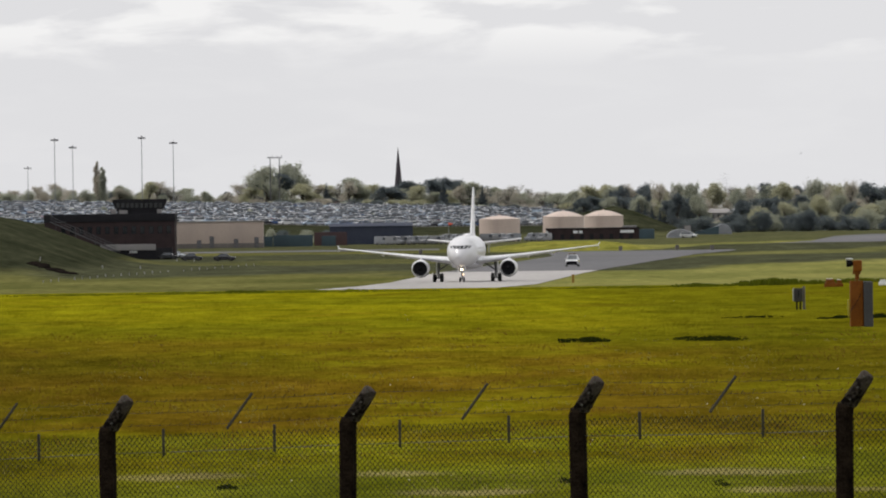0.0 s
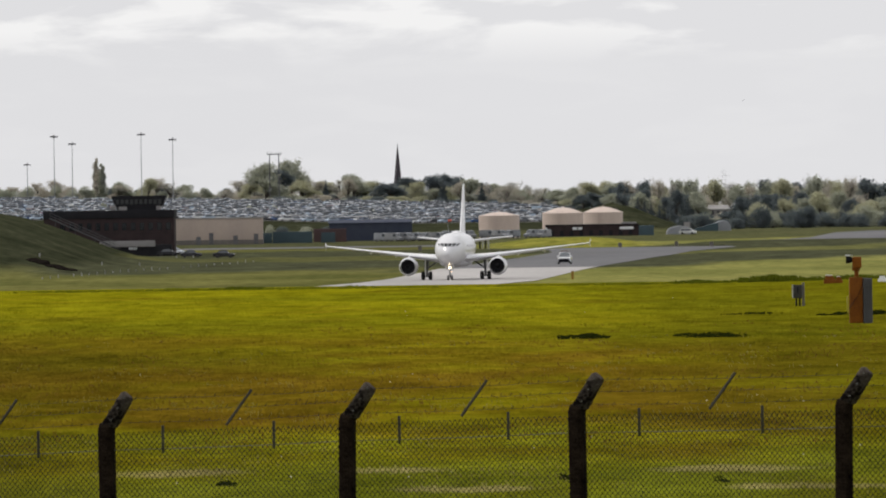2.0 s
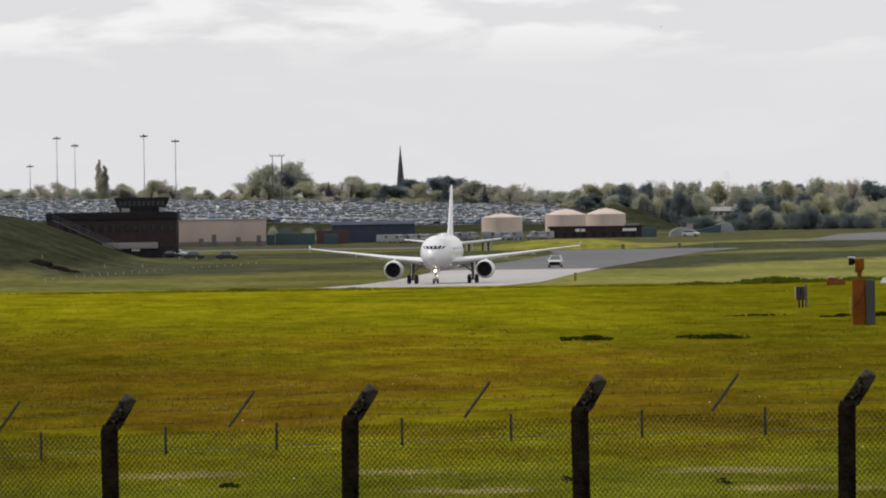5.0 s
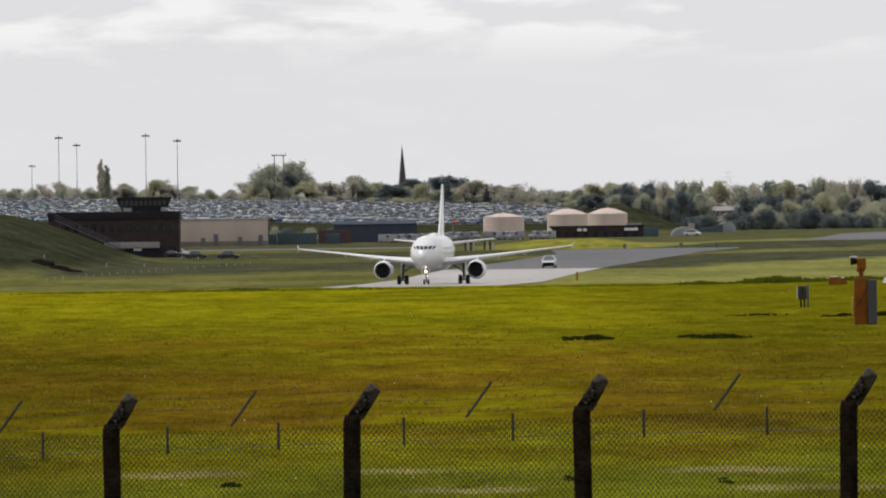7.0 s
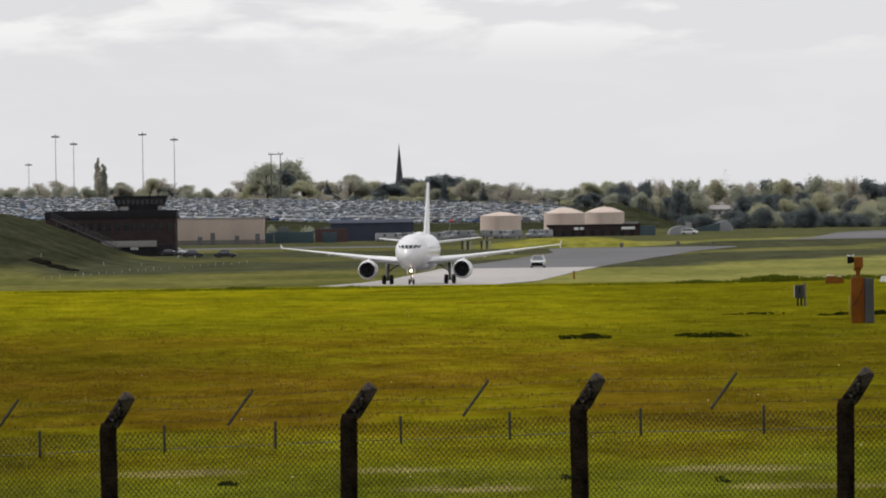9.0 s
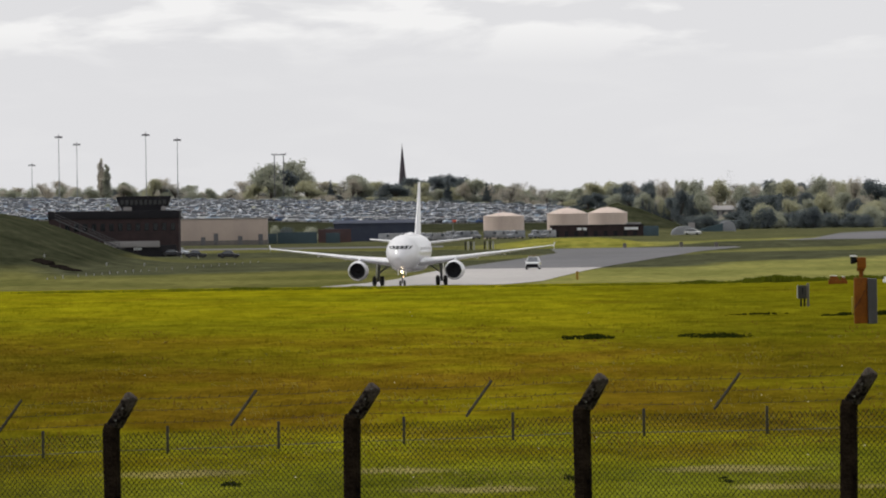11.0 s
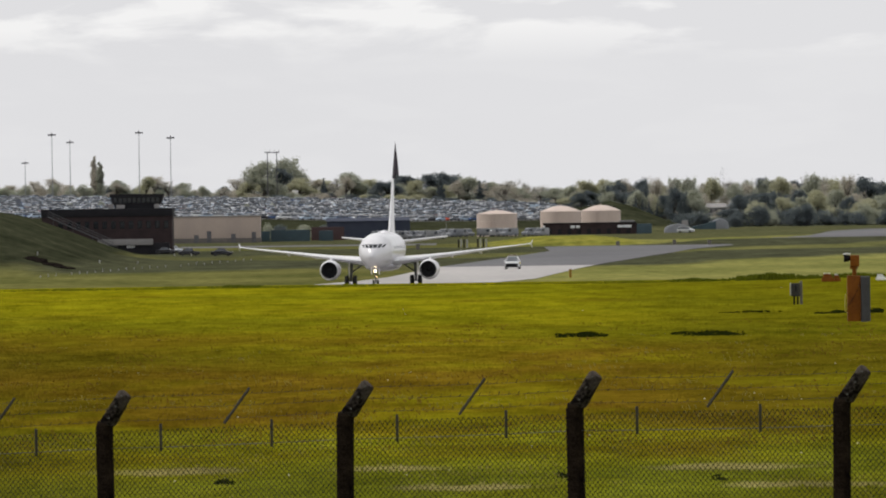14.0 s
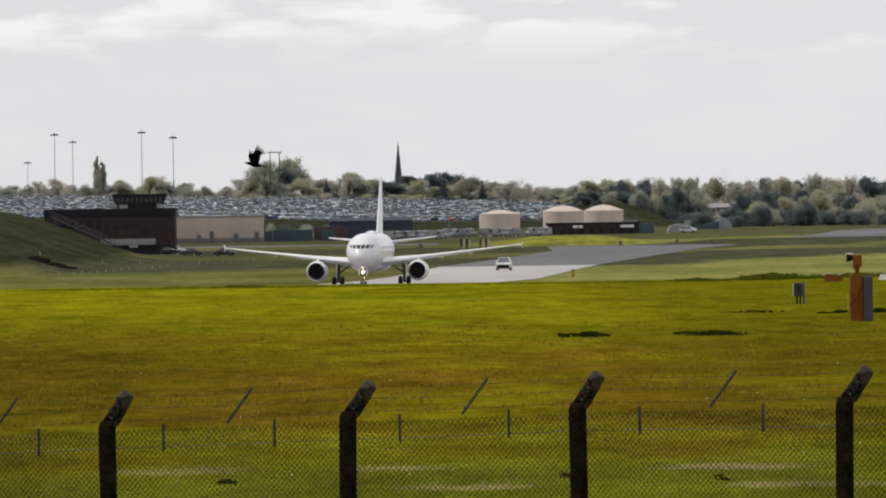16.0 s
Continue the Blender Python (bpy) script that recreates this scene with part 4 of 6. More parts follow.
def container(x0, x1, y, h, mat, label):
    c = empty("storage_container", label, "container", pose((x0 + x1) / 2, y, land((x0 + x1) / 2, y)), group="storage containers")
    w = (x1 - x0) / 2
    side_box("body", (-w, 0, 0.1), (w, 2.5, h), mat, c, 0.05)
    n = int(w * 2 / 0.55)
    for k in range(n):
        x = -w + 0.1 + k * 0.55
        side_box("rib", (x, -0.06, 0.25), (x + 0.26, 0.0, h - 0.2), mat, c, 0.0)
    for sx in (-1, 1):
        side_box("corner_post", (sx * w - 0.08, -0.08, 0), (sx * w + 0.08, 0.1, h + 0.03), mat, c, 0.0)
    return c


container(-41.5, -32.0, 2760, 2.9, TEAL, "teal steel storage container with ribbed sides")
container(-44.2, -42.0, 2772, 2.6, TEAL, "small teal steel storage container")
container(-32.0, -24.0, 2800, 3.4, RUST_RED, "rust red storage container with ribbed sides")
container(-29.8, -26.5, 2770, 2.6, TEAL, "short teal storage container beside the red one")


def navy_shed():
    b = empty("navy_shed", "long low navy blue steel shed below the car park", "shed", pose(0, 2870, 0))
    side_box("wall", (-28.9, 0, -0.2), (-8.0, 10, 4.5), NAVY, b, 0.04)
    part("roof", loft([[(-29.1, -0.3, 4.5), (-7.8, -0.3, 4.5), (-7.8, -0.3, 4.62), (-29.1, -0.3, 4.62)], [(-29.1, 5, 5.3), (-7.8, 5, 5.3), (-7.8, 5, 5.42), (-29.1, 5, 5.42)],
                       [(-29.1, 10.3, 4.5), (-7.8, 10.3, 4.5), (-7.8, 10.3, 4.62), (-29.1, 10.3, 4.62)]]), NAVY, b)
    for k in range(18):
        x = -28.3 + k * 1.15
        side_box("panel", (x, -0.05, 0.1), (x + 0.95, 0.02, 4.3), NAVY, b, 0.0)
    return b


navy_shed()


def tank(x, y, r, h, crown, label):
    t = empty("fuel_tank", label, "storage tank", pose(x, y, 0), group="fuel tanks")
    part("shell", spun(((-0.2, r), (0.1, r), (h * 0.5, r), (h, r)), (0, 0, 0), 40, "Z"), TANK, t)
    part("roof", spun(((h - 0.02, r + 0.08), (h + 0.12, r + 0.06), (h + crown * 0.45, r * 0.72), (h + crown * 0.85, r * 0.36), (h + crown, 0.05)), (0, 0, 0), 40, "Z"), TANK, t)
    part("roof_vent", tube((0, 0, h + crown - 0.1), (0, 0, h + crown + 0.35), 0.15), TANK, t)
    for z in (h * 0.34, h * 0.67):
        part("hoop", spun(((z, r + 0.01), (z + 0.03, r + 0.05), (z + 0.08, r + 0.05), (z + 0.11, r + 0.01)), (0, 0, 0), 40, "Z"), TANK, t)
    for k in range(9):
        a = radians(-150 + 15 * k)
        p = Vector((r * math.cos(a), r * math.sin(a), h))
        part("rail_post", tube(p, p + Vector((0, 0, 0.5)), 0.03, n=4), RAIL, t)
    part("ladder", box((-0.25 - r * 0.2, -r - 0.12, 0), (0.25 - r * 0.2, -r + 0.1, h), 0.0), TANK, t)
    return t


tank(14.64, 2941, 5.3, 5.7, 1.1, "cream painted fuel tank with a shallow cone roof")
tank(32.20, 3030, 5.5, 6.0, 1.7, "cream fuel tank with a domed roof behind a low building")
tank(43.62, 3077, 5.4, 6.0, 1.7, "cream fuel tank with a domed roof beside another tank")


def pump_house():
    b = empty("pump_house", "long low dark red brick pump house with white signs", "building", pose(0, 2990, 0))
    x0, x1 = 27.12, 55.81
    side_box("wall", (x0, 0, -0.2), (x1 - 4, 5, 2.9), BRICK, b, 0.03)
    side_box("end_block", (x1 - 4, -0.2, -0.2), (x1, 4.6, 2.6), TEAL, b, 0.03, "dark teal end block")
    side_box("roof_slab", (x0 - 0.2, -0.3, 2.9), (x1 - 3.9, 5.2, 3.12), BLACK_CLAD, b, 0.02)
    for x, w in ((7.2, 1.2), (8.7, 1.0), (x1 - x0 - 9.0, 3.6), (-0.0, 0.5)):
        side_box("sign", (x0 + x, -0.08, 1.7), (x0 + x + w, -0.02, 2.4), SIGN_WHITE, b, 0.0)
    for k in range(9):
        side_box("door", (x0 + 1.2 + k * 2.6, -0.05, -0.1), (x0 + 2.2 + k * 2.6, 0.0, 1.5), BLACK_CLAD, b, 0.0)
    side_box("roof_light", (x1 - 8.5, 1, 3.12), (x1 - 4.6, 3, 3.6), PALE_WALL, b, 0.05)
    return b


pump_house()


def arched_shelter(x, y, w, d, h, mat, label, name="arched_shelter"):
    s = empty(name, label, "shelter", pose(x, y, land(x, y)))
    rings = []
    for dy in (0, 0.25, d - 0.25, d):
        k = 0.97 if dy in (0, d) else 1
        rings.append([(w / 2 * math.cos(a) * k, dy, h * math.sin(a) ** 0.8 * k) for a in [math.pi * i / 12 for i in range(13)]])
    part("cover", loft(rings), mat, s)
    for dy in (d * 0.25, d * 0.5, d * 0.75):
        part("hoop", loft([[(w / 2 * math.cos(a) * q, dy + e, h * max(math.sin(a), 0) ** 0.8 * q + 0.001) for a in [math.pi * i / 12 for i in range(13)]] for e, q in ((0, 1.012), (0.1, 1.012))]), mat, s)
    return s


arched_shelter(63.54, 3030, 7.0, 14, 2.3, CANVAS, "low pale arched canvas store on the grass")
arched_shelter(81.06, 3280, 5.4, 10, 3.0, CANVAS, "grey arched canvas hangar beneath dark trees")
side = empty("teal_hut", "small teal hut beside the arched hangar", "hut", pose(76.14, 3275, land(76.14, 3275)))
part("hut_body", loft([[(sx * 3.6, sy * 3, z) for sx, sy in ((-1, -1), (1, -1), (1, 1), (-1, 1))] for z in (0, 0.6)] + [[(-3.4, -3, 0.7), (3.6, -3, 2.4), (3.6, 3, 2.4), (-3.4, 3, 0.7)]]), TEAL, side)
hut2 = empty("site_cabin", "small white site cabin near the arched store", "cabin", pose(68.50, 3170, 1.3))
side_box("cabin_body", (-0.9, 0, -1.3), (0.9, 2, 1.6), PALE_WALL, hut2, 0.04)
house = empty("white_house", "white walled house half hidden among trees", "house", pose(92.09, 3770, 3.0))
side_box("wall", (-3.8, 0, -3), (3.8, 7, 2.6), PALE_WALL, house, 0.03)
part("roof", loft([[(-4.2, -0.4, 2.6), (4.2, -0.4, 2.6), (4.2, 7.4, 2.6), (-4.2, 7.4, 2.6)], [(-3.2, 3.2, 4.0), (3.2, 3.2, 4.0), (3.2, 3.8, 4.0), (-3.2, 3.8, 4.0)]]), PALE_WALL, house)
for x in (-2.8, -0.6, 1.6):
    side_box("window", (x, -0.06, 0.9), (x + 1.1, 0.02, 2.1), CAR_GLASS, house, 0.0)


def spire():
    s = empty("church_spire", "slender dark stone church spire above the trees", "church", pose(-18.26, 4650, 8))
    z0, z1 = 15.41 - 8, 33.55 - 8
    side_box("tower", (-2.0, -2.0, 0), (2.0, 2.0, z0 + 1.2), STONE, s, 0.1)
    part("steeple", loft([[(r * math.cos(k * math.tau / 8 + 0.39), r * math.sin(k * math.tau / 8 + 0.39), z) for k in range(8)] for r, z in ((1.85, z0 + 1.2), (1.6, z0 + 3.0), (0.82, z0 + (z1 - z0) * 0.6), (0.08, z1 - 0.5), (0.06, z1))]), STONE, s)
    for k in range(4):
        a = k * math.pi / 2
        part("pinnacle", tube((1.6 * math.cos(a + 0.785), 1.6 * math.sin(a + 0.785), z0 + 1), (1.6 * math.cos(a + 0.785), 1.6 * math.sin(a + 0.785), z0 + 3.2), 0.28, 0.03, 6), STONE, s)
        part("lucarne", loft([[(0.45 * sx, -1.75, z0 + 3.2 + dz) for sx, dz in ((-1, 0), (1, 0), (0, 1.6))], [(0.45 * sx, -0.6, z0 + 3.2 + dz) for sx, dz in ((-1, 0), (1, 0), (0, 1.6))]]), STONE, s)
    return s


spire()


def mast(x, y, top, heads=6):
    """A tall lighting mast with a ring of floodlights."""
    z = land(x, y)
    m = empty("light_mast", "tall slim steel floodlight mast above the car park", "light mast", pose(x, y, z), group="light masts")
    h = top - z
    part("pole", tube((0, 0, -0.3), (0, 0, h), 0.16, 0.09, 8), RAIL, m)
    part("head_frame", box((-1.25, -0.25, h - 0.12), (1.25, 0.25, h + 0.1), 0.03), GREY_STEEL, m)
    for k in range(heads):
        o = -1.1 + 2.2 * k / (heads - 1)
        part("floodlight", box((o - 0.17, -0.4, h - 0.45), (o + 0.17, 0.3, h - 0.1), 0.03), GREY_STEEL, m)
    part("finial", tube((0, 0, h), (0, 0, h + 0.7), 0.22, 0.05, 8), GREY_STEEL, m)
    return m


mast(-124.75, 3636, 32.25)
mast(-125.83, 3846, 30.91)
mast(-96.74, 3636, 32.58)
mast(-88.19, 3703, 31.18)
mast(-149.76, 4080, 24.84, 4)


def power_pole():
    x, y = -61.85, 4166
    p = empty("power_pole", "twin wooden power pole with a cross arm among trees", "power pole", pose(x, y, land(x, y)))
    h = 28.03 - land(x, y)
    for o in (-1.7, 1.7):
        part("pole", tube((o, 0, -0.2), (o, 0, h), 0.2, 0.15, 8), GREY_STEEL, p)
    part("cross_arm", box((-2.7, -0.15, h - 0.55), (2.7, 0.15, h - 0.25), 0.03), GREY_STEEL, p)
    for o in (-2.5, -0.9, 0.9, 2.5):
        part("insulator", tube((o, 0, h - 0.25), (o, 0, h + 0.45), 0.12, 0.08, 6), GREY_STEEL, p)


power_pole()


# steel tone paled by the haze painted into it
HAZY_STEEL = material("hazed_pylon_steel", (0.75, 0.75, 0.77), (0.66, 0.66, 0.68), rough=0.6)


def pylon(x, y, top):
    z = land(x, y)
    p = empty("pylon", "thin grey lattice pylon far beyond the trees", "pylon", pose(x, y, z))
    h = top - z
    for sx in (-1, 1):
        for sy in (-1, 1):
            part("leg", tube((sx * 2.2, sy * 2.2, -0.3), (sx * 0.3, sy * 0.3, h), 0.03, 0.02, 5), HAZY_STEEL, p)
    for k in range(9):
        u, v = k / 9, (k + 1) / 9
        a, b = 2.2 - 1.9 * u, 2.2 - 1.9 * v
        for sx in (-1, 1):
            part("brace", tube((sx * a, -a, h * u), (-sx * b, -b, h * v), 0.015, n=4), HAZY_STEEL, p)
    for k, w in ((0.72, 3.2), (0.84, 2.5), (0.95, 1.8)):
        part("arm", tube((-w, 0, h * k), (w, 0, h * k), 0.03, n=5), HAZY_STEEL, p)


pylon(113.39, 4545, 20.74)

# ---- by the meadow ----
def flood_box():
    x, y, _ = (16.59, 454.55, 5.31)
    z = land(x, y)
    b = empty("airfield_light_unit", "orange steel cabinet carrying a lamp on a swivel head", "airfield light", pose(x, y, z))
    side_box("cabinet", (-0.28, -0.3, 0.02), (0.25, 0.3, 1.86), ORANGE, b, 0.02, "orange painted cabinet")
    panel = side_box("side_panel", (0.27, -0.42, -0.12), (0.63, 0.5, 1.82), STAIR_STEEL, b, 0.02, "grey steel side panel")
    for k in range(4):
        side_box("rib", (0.30 + k * 0.09, -0.45, 0.02), (0.34 + k * 0.09, -0.415, 1.78), STAIR_STEEL, panel, 0.0)
    side_box("side_post", (-0.38, -0.1, 0.4), (-0.32, 0.0, 1.1), YELLOW, b, 0.01)
    part("neck", tube((0.02, 0, 1.88), (0.02, 0, 2.35), 0.09), ORANGE, b)
    head = part("head", box((-0.14, -0.22, 2.22), (0.22, 0.22, 2.68), 0.05), ORANGE, b, "orange swivel head")
    part("head_collar", tube((0.0, 0, 2.12), (0.0, 0, 2.24), 0.16), ORANGE, head)
    lamp = part("lamp_hood", loft([[(-0.14 - d, r * math.cos(k * math.tau / 14), 2.56 + r * 0.8 * math.sin(k * math.tau / 14)) for k in range(14)] for d, r in ((0, 0.10), (0.08, 0.17), (0.26, 0.19))]), PLASTIC, b, "black lamp hood")
    # white slab added for the light falling on the hood's top
    side_box("hood_top", (-0.42, -0.17, 2.70), (-0.14, 0.17, 2.76), SIGN_WHITE, lamp, 0.02, "hood top painted white as lit from above")
    part("cable", add_wire(bmesh.new(), [Vector((0.24 - 0.55 * (k / 8) ** 1.4, -0.33, 1.6 - 1.0 * k / 8)) for k in range(9)], 0.018), PLASTIC, b)


flood_box()


METER_GREY = material("weathered_grey_case", (0.055, 0.055, 0.05), (0.035, 0.034, 0.032), rough=0.8, gloss=0.15)


def meter_box():
    x, y, _ = (16.60, 529.10, 5.35)
    b = empty("meter_box", "weathered grey box on two short legs in grass", "equipment box", pose(x, y, land(x, y)))
    side_box("case", (-0.24, -0.2, 0.38), (0.16, 0.2, 1.0), METER_GREY, b, 0.02)
    # a pale strip stands in for sunlight on the left face
    side_box("case_edge", (-0.28, -0.21, 0.42), (-0.245, 0.21, 1.0), STAKE, b, 0.0, "pale strip painted for the lit left edge")
    side_box("back_post", (0.17, -0.05, -0.1), (0.29, 0.07, 1.1), TAN_DARK, b, 0.01)
    for o in (-0.10, 0.06):
        side_box("leg", (o - 0.04, -0.04, -0.1), (o + 0.04, 0.04, 0.40), PLASTIC, b, 0.0)
    side_box("hinge", (-0.05, -0.215, 0.6), (0.0, -0.2, 0.9), PLASTIC, b, 0.0)


meter_box()


def low_light(x, y, mat, w, h, label):
    b = empty("ground_light", label, "airfield light", pose(x, y, land(x, y)), group="ground lights")
    side_box("base", (-w * 0.6, -w * 0.3, -0.05), (w * 0.6, w * 0.3, h * 0.5), mat, b, 0.02)
    part("hood", loft([[(-w * 0.5, -w * 0.25, h * 0.5), (w * 0.45, -w * 0.25, h * 0.5), (w * 0.45, w * 0.25, h * 0.5), (-w * 0.5, w * 0.25, h * 0.5)],
                       [(-w * 0.42, -w * 0.2, h), (w * 0.2, -w * 0.2, h), (w * 0.2, w * 0.2, h), (-w * 0.42, w * 0.2, h)]]), mat, b)
    # the housing's sunlit top is put in as a thin white slab
    part("cap", box((-w * 0.42, -w * 0.2, h), (w * 0.2, w * 0.2, h + 0.04), 0.01), SIGN_WHITE, b, "white slab standing for the sunlit top")


low_light(22.40, 655, ORANGE, 0.62, 0.46, "low orange light housing on the crest")
low_light(22.92, 655, ORANGE, 0.35, 0.38, "small orange light housing on the crest")
low_light(25.48, 655, SIGN_WHITE, 0.5, 0.3, "white light housing on the crest")


DEEP_YELLOW = material("deep_yellow_paint", (0.30, 0.17, 0.015), (0.22, 0.12, 0.012), rough=0.7)


def marker(x, y, h, mat, label, w=0.12, name="marker_post", group="marker posts"):
    b = empty(name, label, "marker", pose(x, y, land(x, y)), group=group)
    side_box("stake", (-w, -w, -0.1), (w, w, h), mat, b, w * 0.3)
    side_box("cap", (-w * 1.15, -w * 1.15, h - 0.06), (w * 1.15, w * 1.15, h), mat, b, 0.0)


marker(16.39, 1436.46, 1.05, DEEP_YELLOW, "yellow marker post on the mown verge", 0.16)
for k in range(28):
    u = k / 27
    p0, p1 = Vector((-55.99, 1577.81)), Vector((-32.60, 1938.94))
    y = 1 / ((1 - u) / p0.y + u / p1.y)
    x = (p0.x / p0.y + (p1.x / p1.y - p0.x / p0.y) * u) * y
    if k not in (3, 17):
        marker(x, y, 0.30 + 0.08 * (k % 3), STAKE, "short white stake in a row along the grass", 0.06, group="row of stakes")
for x, y in ((-62.50, 1749.60), (-53.98, 1786.27), (-49.28, 1834.07), (-58.36, 2218.59), (-49.87, 2112.50), (-55.38, 2210.44), (-46.51, 2103.63)):
    marker(x, y, 0.5, STAKE, "white marker stake on the slope", 0.09)
for x, y in ((35.97, 2298.33), (47.78, 2313.62), (54.43, 2291.76), (-4.66, 2272.05)):
    marker(x, y, 1.0, TAN_DARK, "dark square airfield sign by the taxiway", 0.36, "airfield_sign", "airfield signs")
for k, (x, y) in enumerate(((3.60, 2322.16), (4.18, 2320.37), (4.75, 2318.58), (5.33, 2316.80), (7.59, 2335.73), (8.17, 2333.92), (8.75, 2332.11), (9.32, 2330.30))):
    marker(x, y, 1.7, (BLACK_CLAD, STAKE)[k % 2], ("dark", "pale")[k % 2] + " upright post in a cluster by the grass", 0.17, group="post cluster")


def windsock():
    x, y = 1.36, 2857
    b = empty("windsock", "orange windsock on a thin pole", "windsock", pose(x, y, land(x, y)))
    h = 5.2
    part("pole", tube((0, 0, -0.1), (0, 0, h), 0.07, 0.05, 6), RAIL, b)
    part("sock", spun(((0, 0.34), (0.5, 0.26), (1.0, 0.18)), (-0.1, 0, h - 0.36), 12, "X"), ORANGE_RED, b, "orange red fabric sock")


ORANGE_RED = material("orange_red_cloth", (0.62, 0.09, 0.04), (0.5, 0.07, 0.03), rough=0.8)
windsock()

# ---- parked vehicles ----
def van(x, y, turn, paint, label):
    c = empty("van", label, "van", pose(x, y, land(x, y), 0, 0, turn), group="parked vans")
    rings = [[(sx * w, yy, z) for sx, z in ((-1, 0.35), (-1.02, 1.0), (-0.9, t), (0.9, t), (1.02, 1.0), (1, 0.35))] for yy, w, t in
             ((-2.5, 0.86, 0.95), (-2.35, 0.94, 1.12), (-1.75, 0.97, 1.25), (-1.0, 0.97, 2.1), (-0.6, 0.97, 2.2), (2.4, 0.97, 2.2), (2.5, 0.92, 2.1))]
    part("body", loft(rings), paint, c)
    part("windscreen", loft([[(sx * 0.82, yy, zz) for sx in (-1, 1) for yy, zz in ((-1.70, 1.33), (-1.72, 1.30))], [(sx * 0.80, yy, zz) for sx in (-1, 1) for yy, zz in ((-1.07, 2.02), (-1.10, 2.0))]]), CAR_GLASS, c)
    for sx in (-1, 1):
        part("side_window", box((sx * 0.96 - 0.02, -1.2, 1.3), (sx * 0.96 + 0.02, -0.3, 1.9), 0.0), CAR_GLASS, c)
        for yy in (-1.55, 1.5):
            part("wheel", spun(((-0.1, 0.2), (-0.1, 0.31), (0.1, 0.31), (0.1, 0.2)), (sx * 0.88, yy, 0.33), 14, "X"), RUBBER, c)


VAN_PAINT = car_paint("dusty_white_paint", (0.17, 0.175, 0.185))
rv = random.Random(5)
for k in (0, 1, 2, 4, 5, 6, 8, 9):
    x = 0.92 + k * 2.75 + rv.uniform(-0.2, 0.2)
    van(x, 2900 + rv.uniform(-6, 12), rv.choice((38, -46, 140, 62, -30)), (VAN_PAINT, PAINTS[5], VAN_PAINT, PAINTS[5], VAN_PAINT)[k % 5], "pale van parked in a row before the tanks")
for k in range(6):
    van(-14.69 + k * 2.7, 2790 + rv.uniform(-4, 4), rv.choice((48, -40, 130)), VAN_PAINT if k % 3 else PAINTS[5], "pale van parked below the car park bank")

NAMES = ("silver", "white", "black", "blue", "red", "grey", "pale blue")
CARS = []
for k, p in enumerate(PAINTS):
    shape = ((0.24, 0.36, 0.70, 0.90), (0.20, 0.33, 0.86, 0.97), (0.26, 0.38, 0.66, 0.84))[k % 3]
    c = build_car(p, (4.2, 4.5, 4.0)[k % 3], 1.8, (1.48, 1.62, 1.44)[k % 3], shape, 0.62, f"parked {NAMES[k]} car in a packed car park", "car park cars")
    CARS.append(c)
for c, (x, y), turn in zip((2, 2, 2, 0), ((-53.73, 2205.90), (-47.43, 2126.12), (-40.93, 2108.83), (-53.55, 2249.52)), (80, 92, 85, 70)):
    copy_thing(CARS[c], pose(x, y, land(x, y), 0, 0, turn))["label"] = f"dark {NAMES[c]} car parked beside the brick building" if c != 0 else "silver car parked beside the brick building"

copy_thing(CARS[1], pose(65.4, 3016, land(65.4, 3016), 0, 0, 70))["label"] = "white car parked before the arched canvas store"

LOT = material("car_park_gravel", (0.12, 0.118, 0.11), (0.08, 0.078, 0.074), rough=0.9, scale=0.1, fine=1.2)
lot = sheet("pavement", lambda u, y: -230 + u * (268 - max(0, y - 3700) * 0.02), [3335 + i * 15 for i in range(39)], [i / 30 for i in range(31)], land, LOT, 0.06)
tagged(lot, "grey gravel car park on a rising bank", "car park", kind="structure")


def slope_at(x, y):
    return math.degrees(math.atan2(land(x, y + 5) - land(x, y - 5), 10))


rc = random.Random(11)
placed = 0
first = True
rest = []
for row in range(25):
    y = 3345 + row * 18.8
    x = -0.0445 * y + rc.uniform(0, 2)
    while x < 40:
        gap = rc.random()
        if gap > 0.07 and not (x > 24 and rc.random() < 0.45):
            rest.append((x, y + rc.uniform(-6, 6), row, (62 if row % 2 else -66) + rc.choice((0, 0, 180)) + rc.uniform(-12, 12), rc.choices(range(7), (30, 28, 10, 9, 0.6, 10, 16))[0]))
        x += rc.uniform(2.9, 3.9) if gap < 0.88 else rc.uniform(5.0, 7.0)
for i, (x, y, row, turn, kind) in enumerate(rest):
    if row < 5 and placed < 285:
        m = Matrix.Translation((x, y, land(x, y) + 0.07)) @ Matrix.Rotation(radians(slope_at(x, y)), 4, "X") @ Matrix.Rotation(radians(turn), 4, "Z")
        if placed < 7:
            CARS[placed].matrix_basis = m
        else:
            copy_thing(CARS[kind], m)
        placed += 1


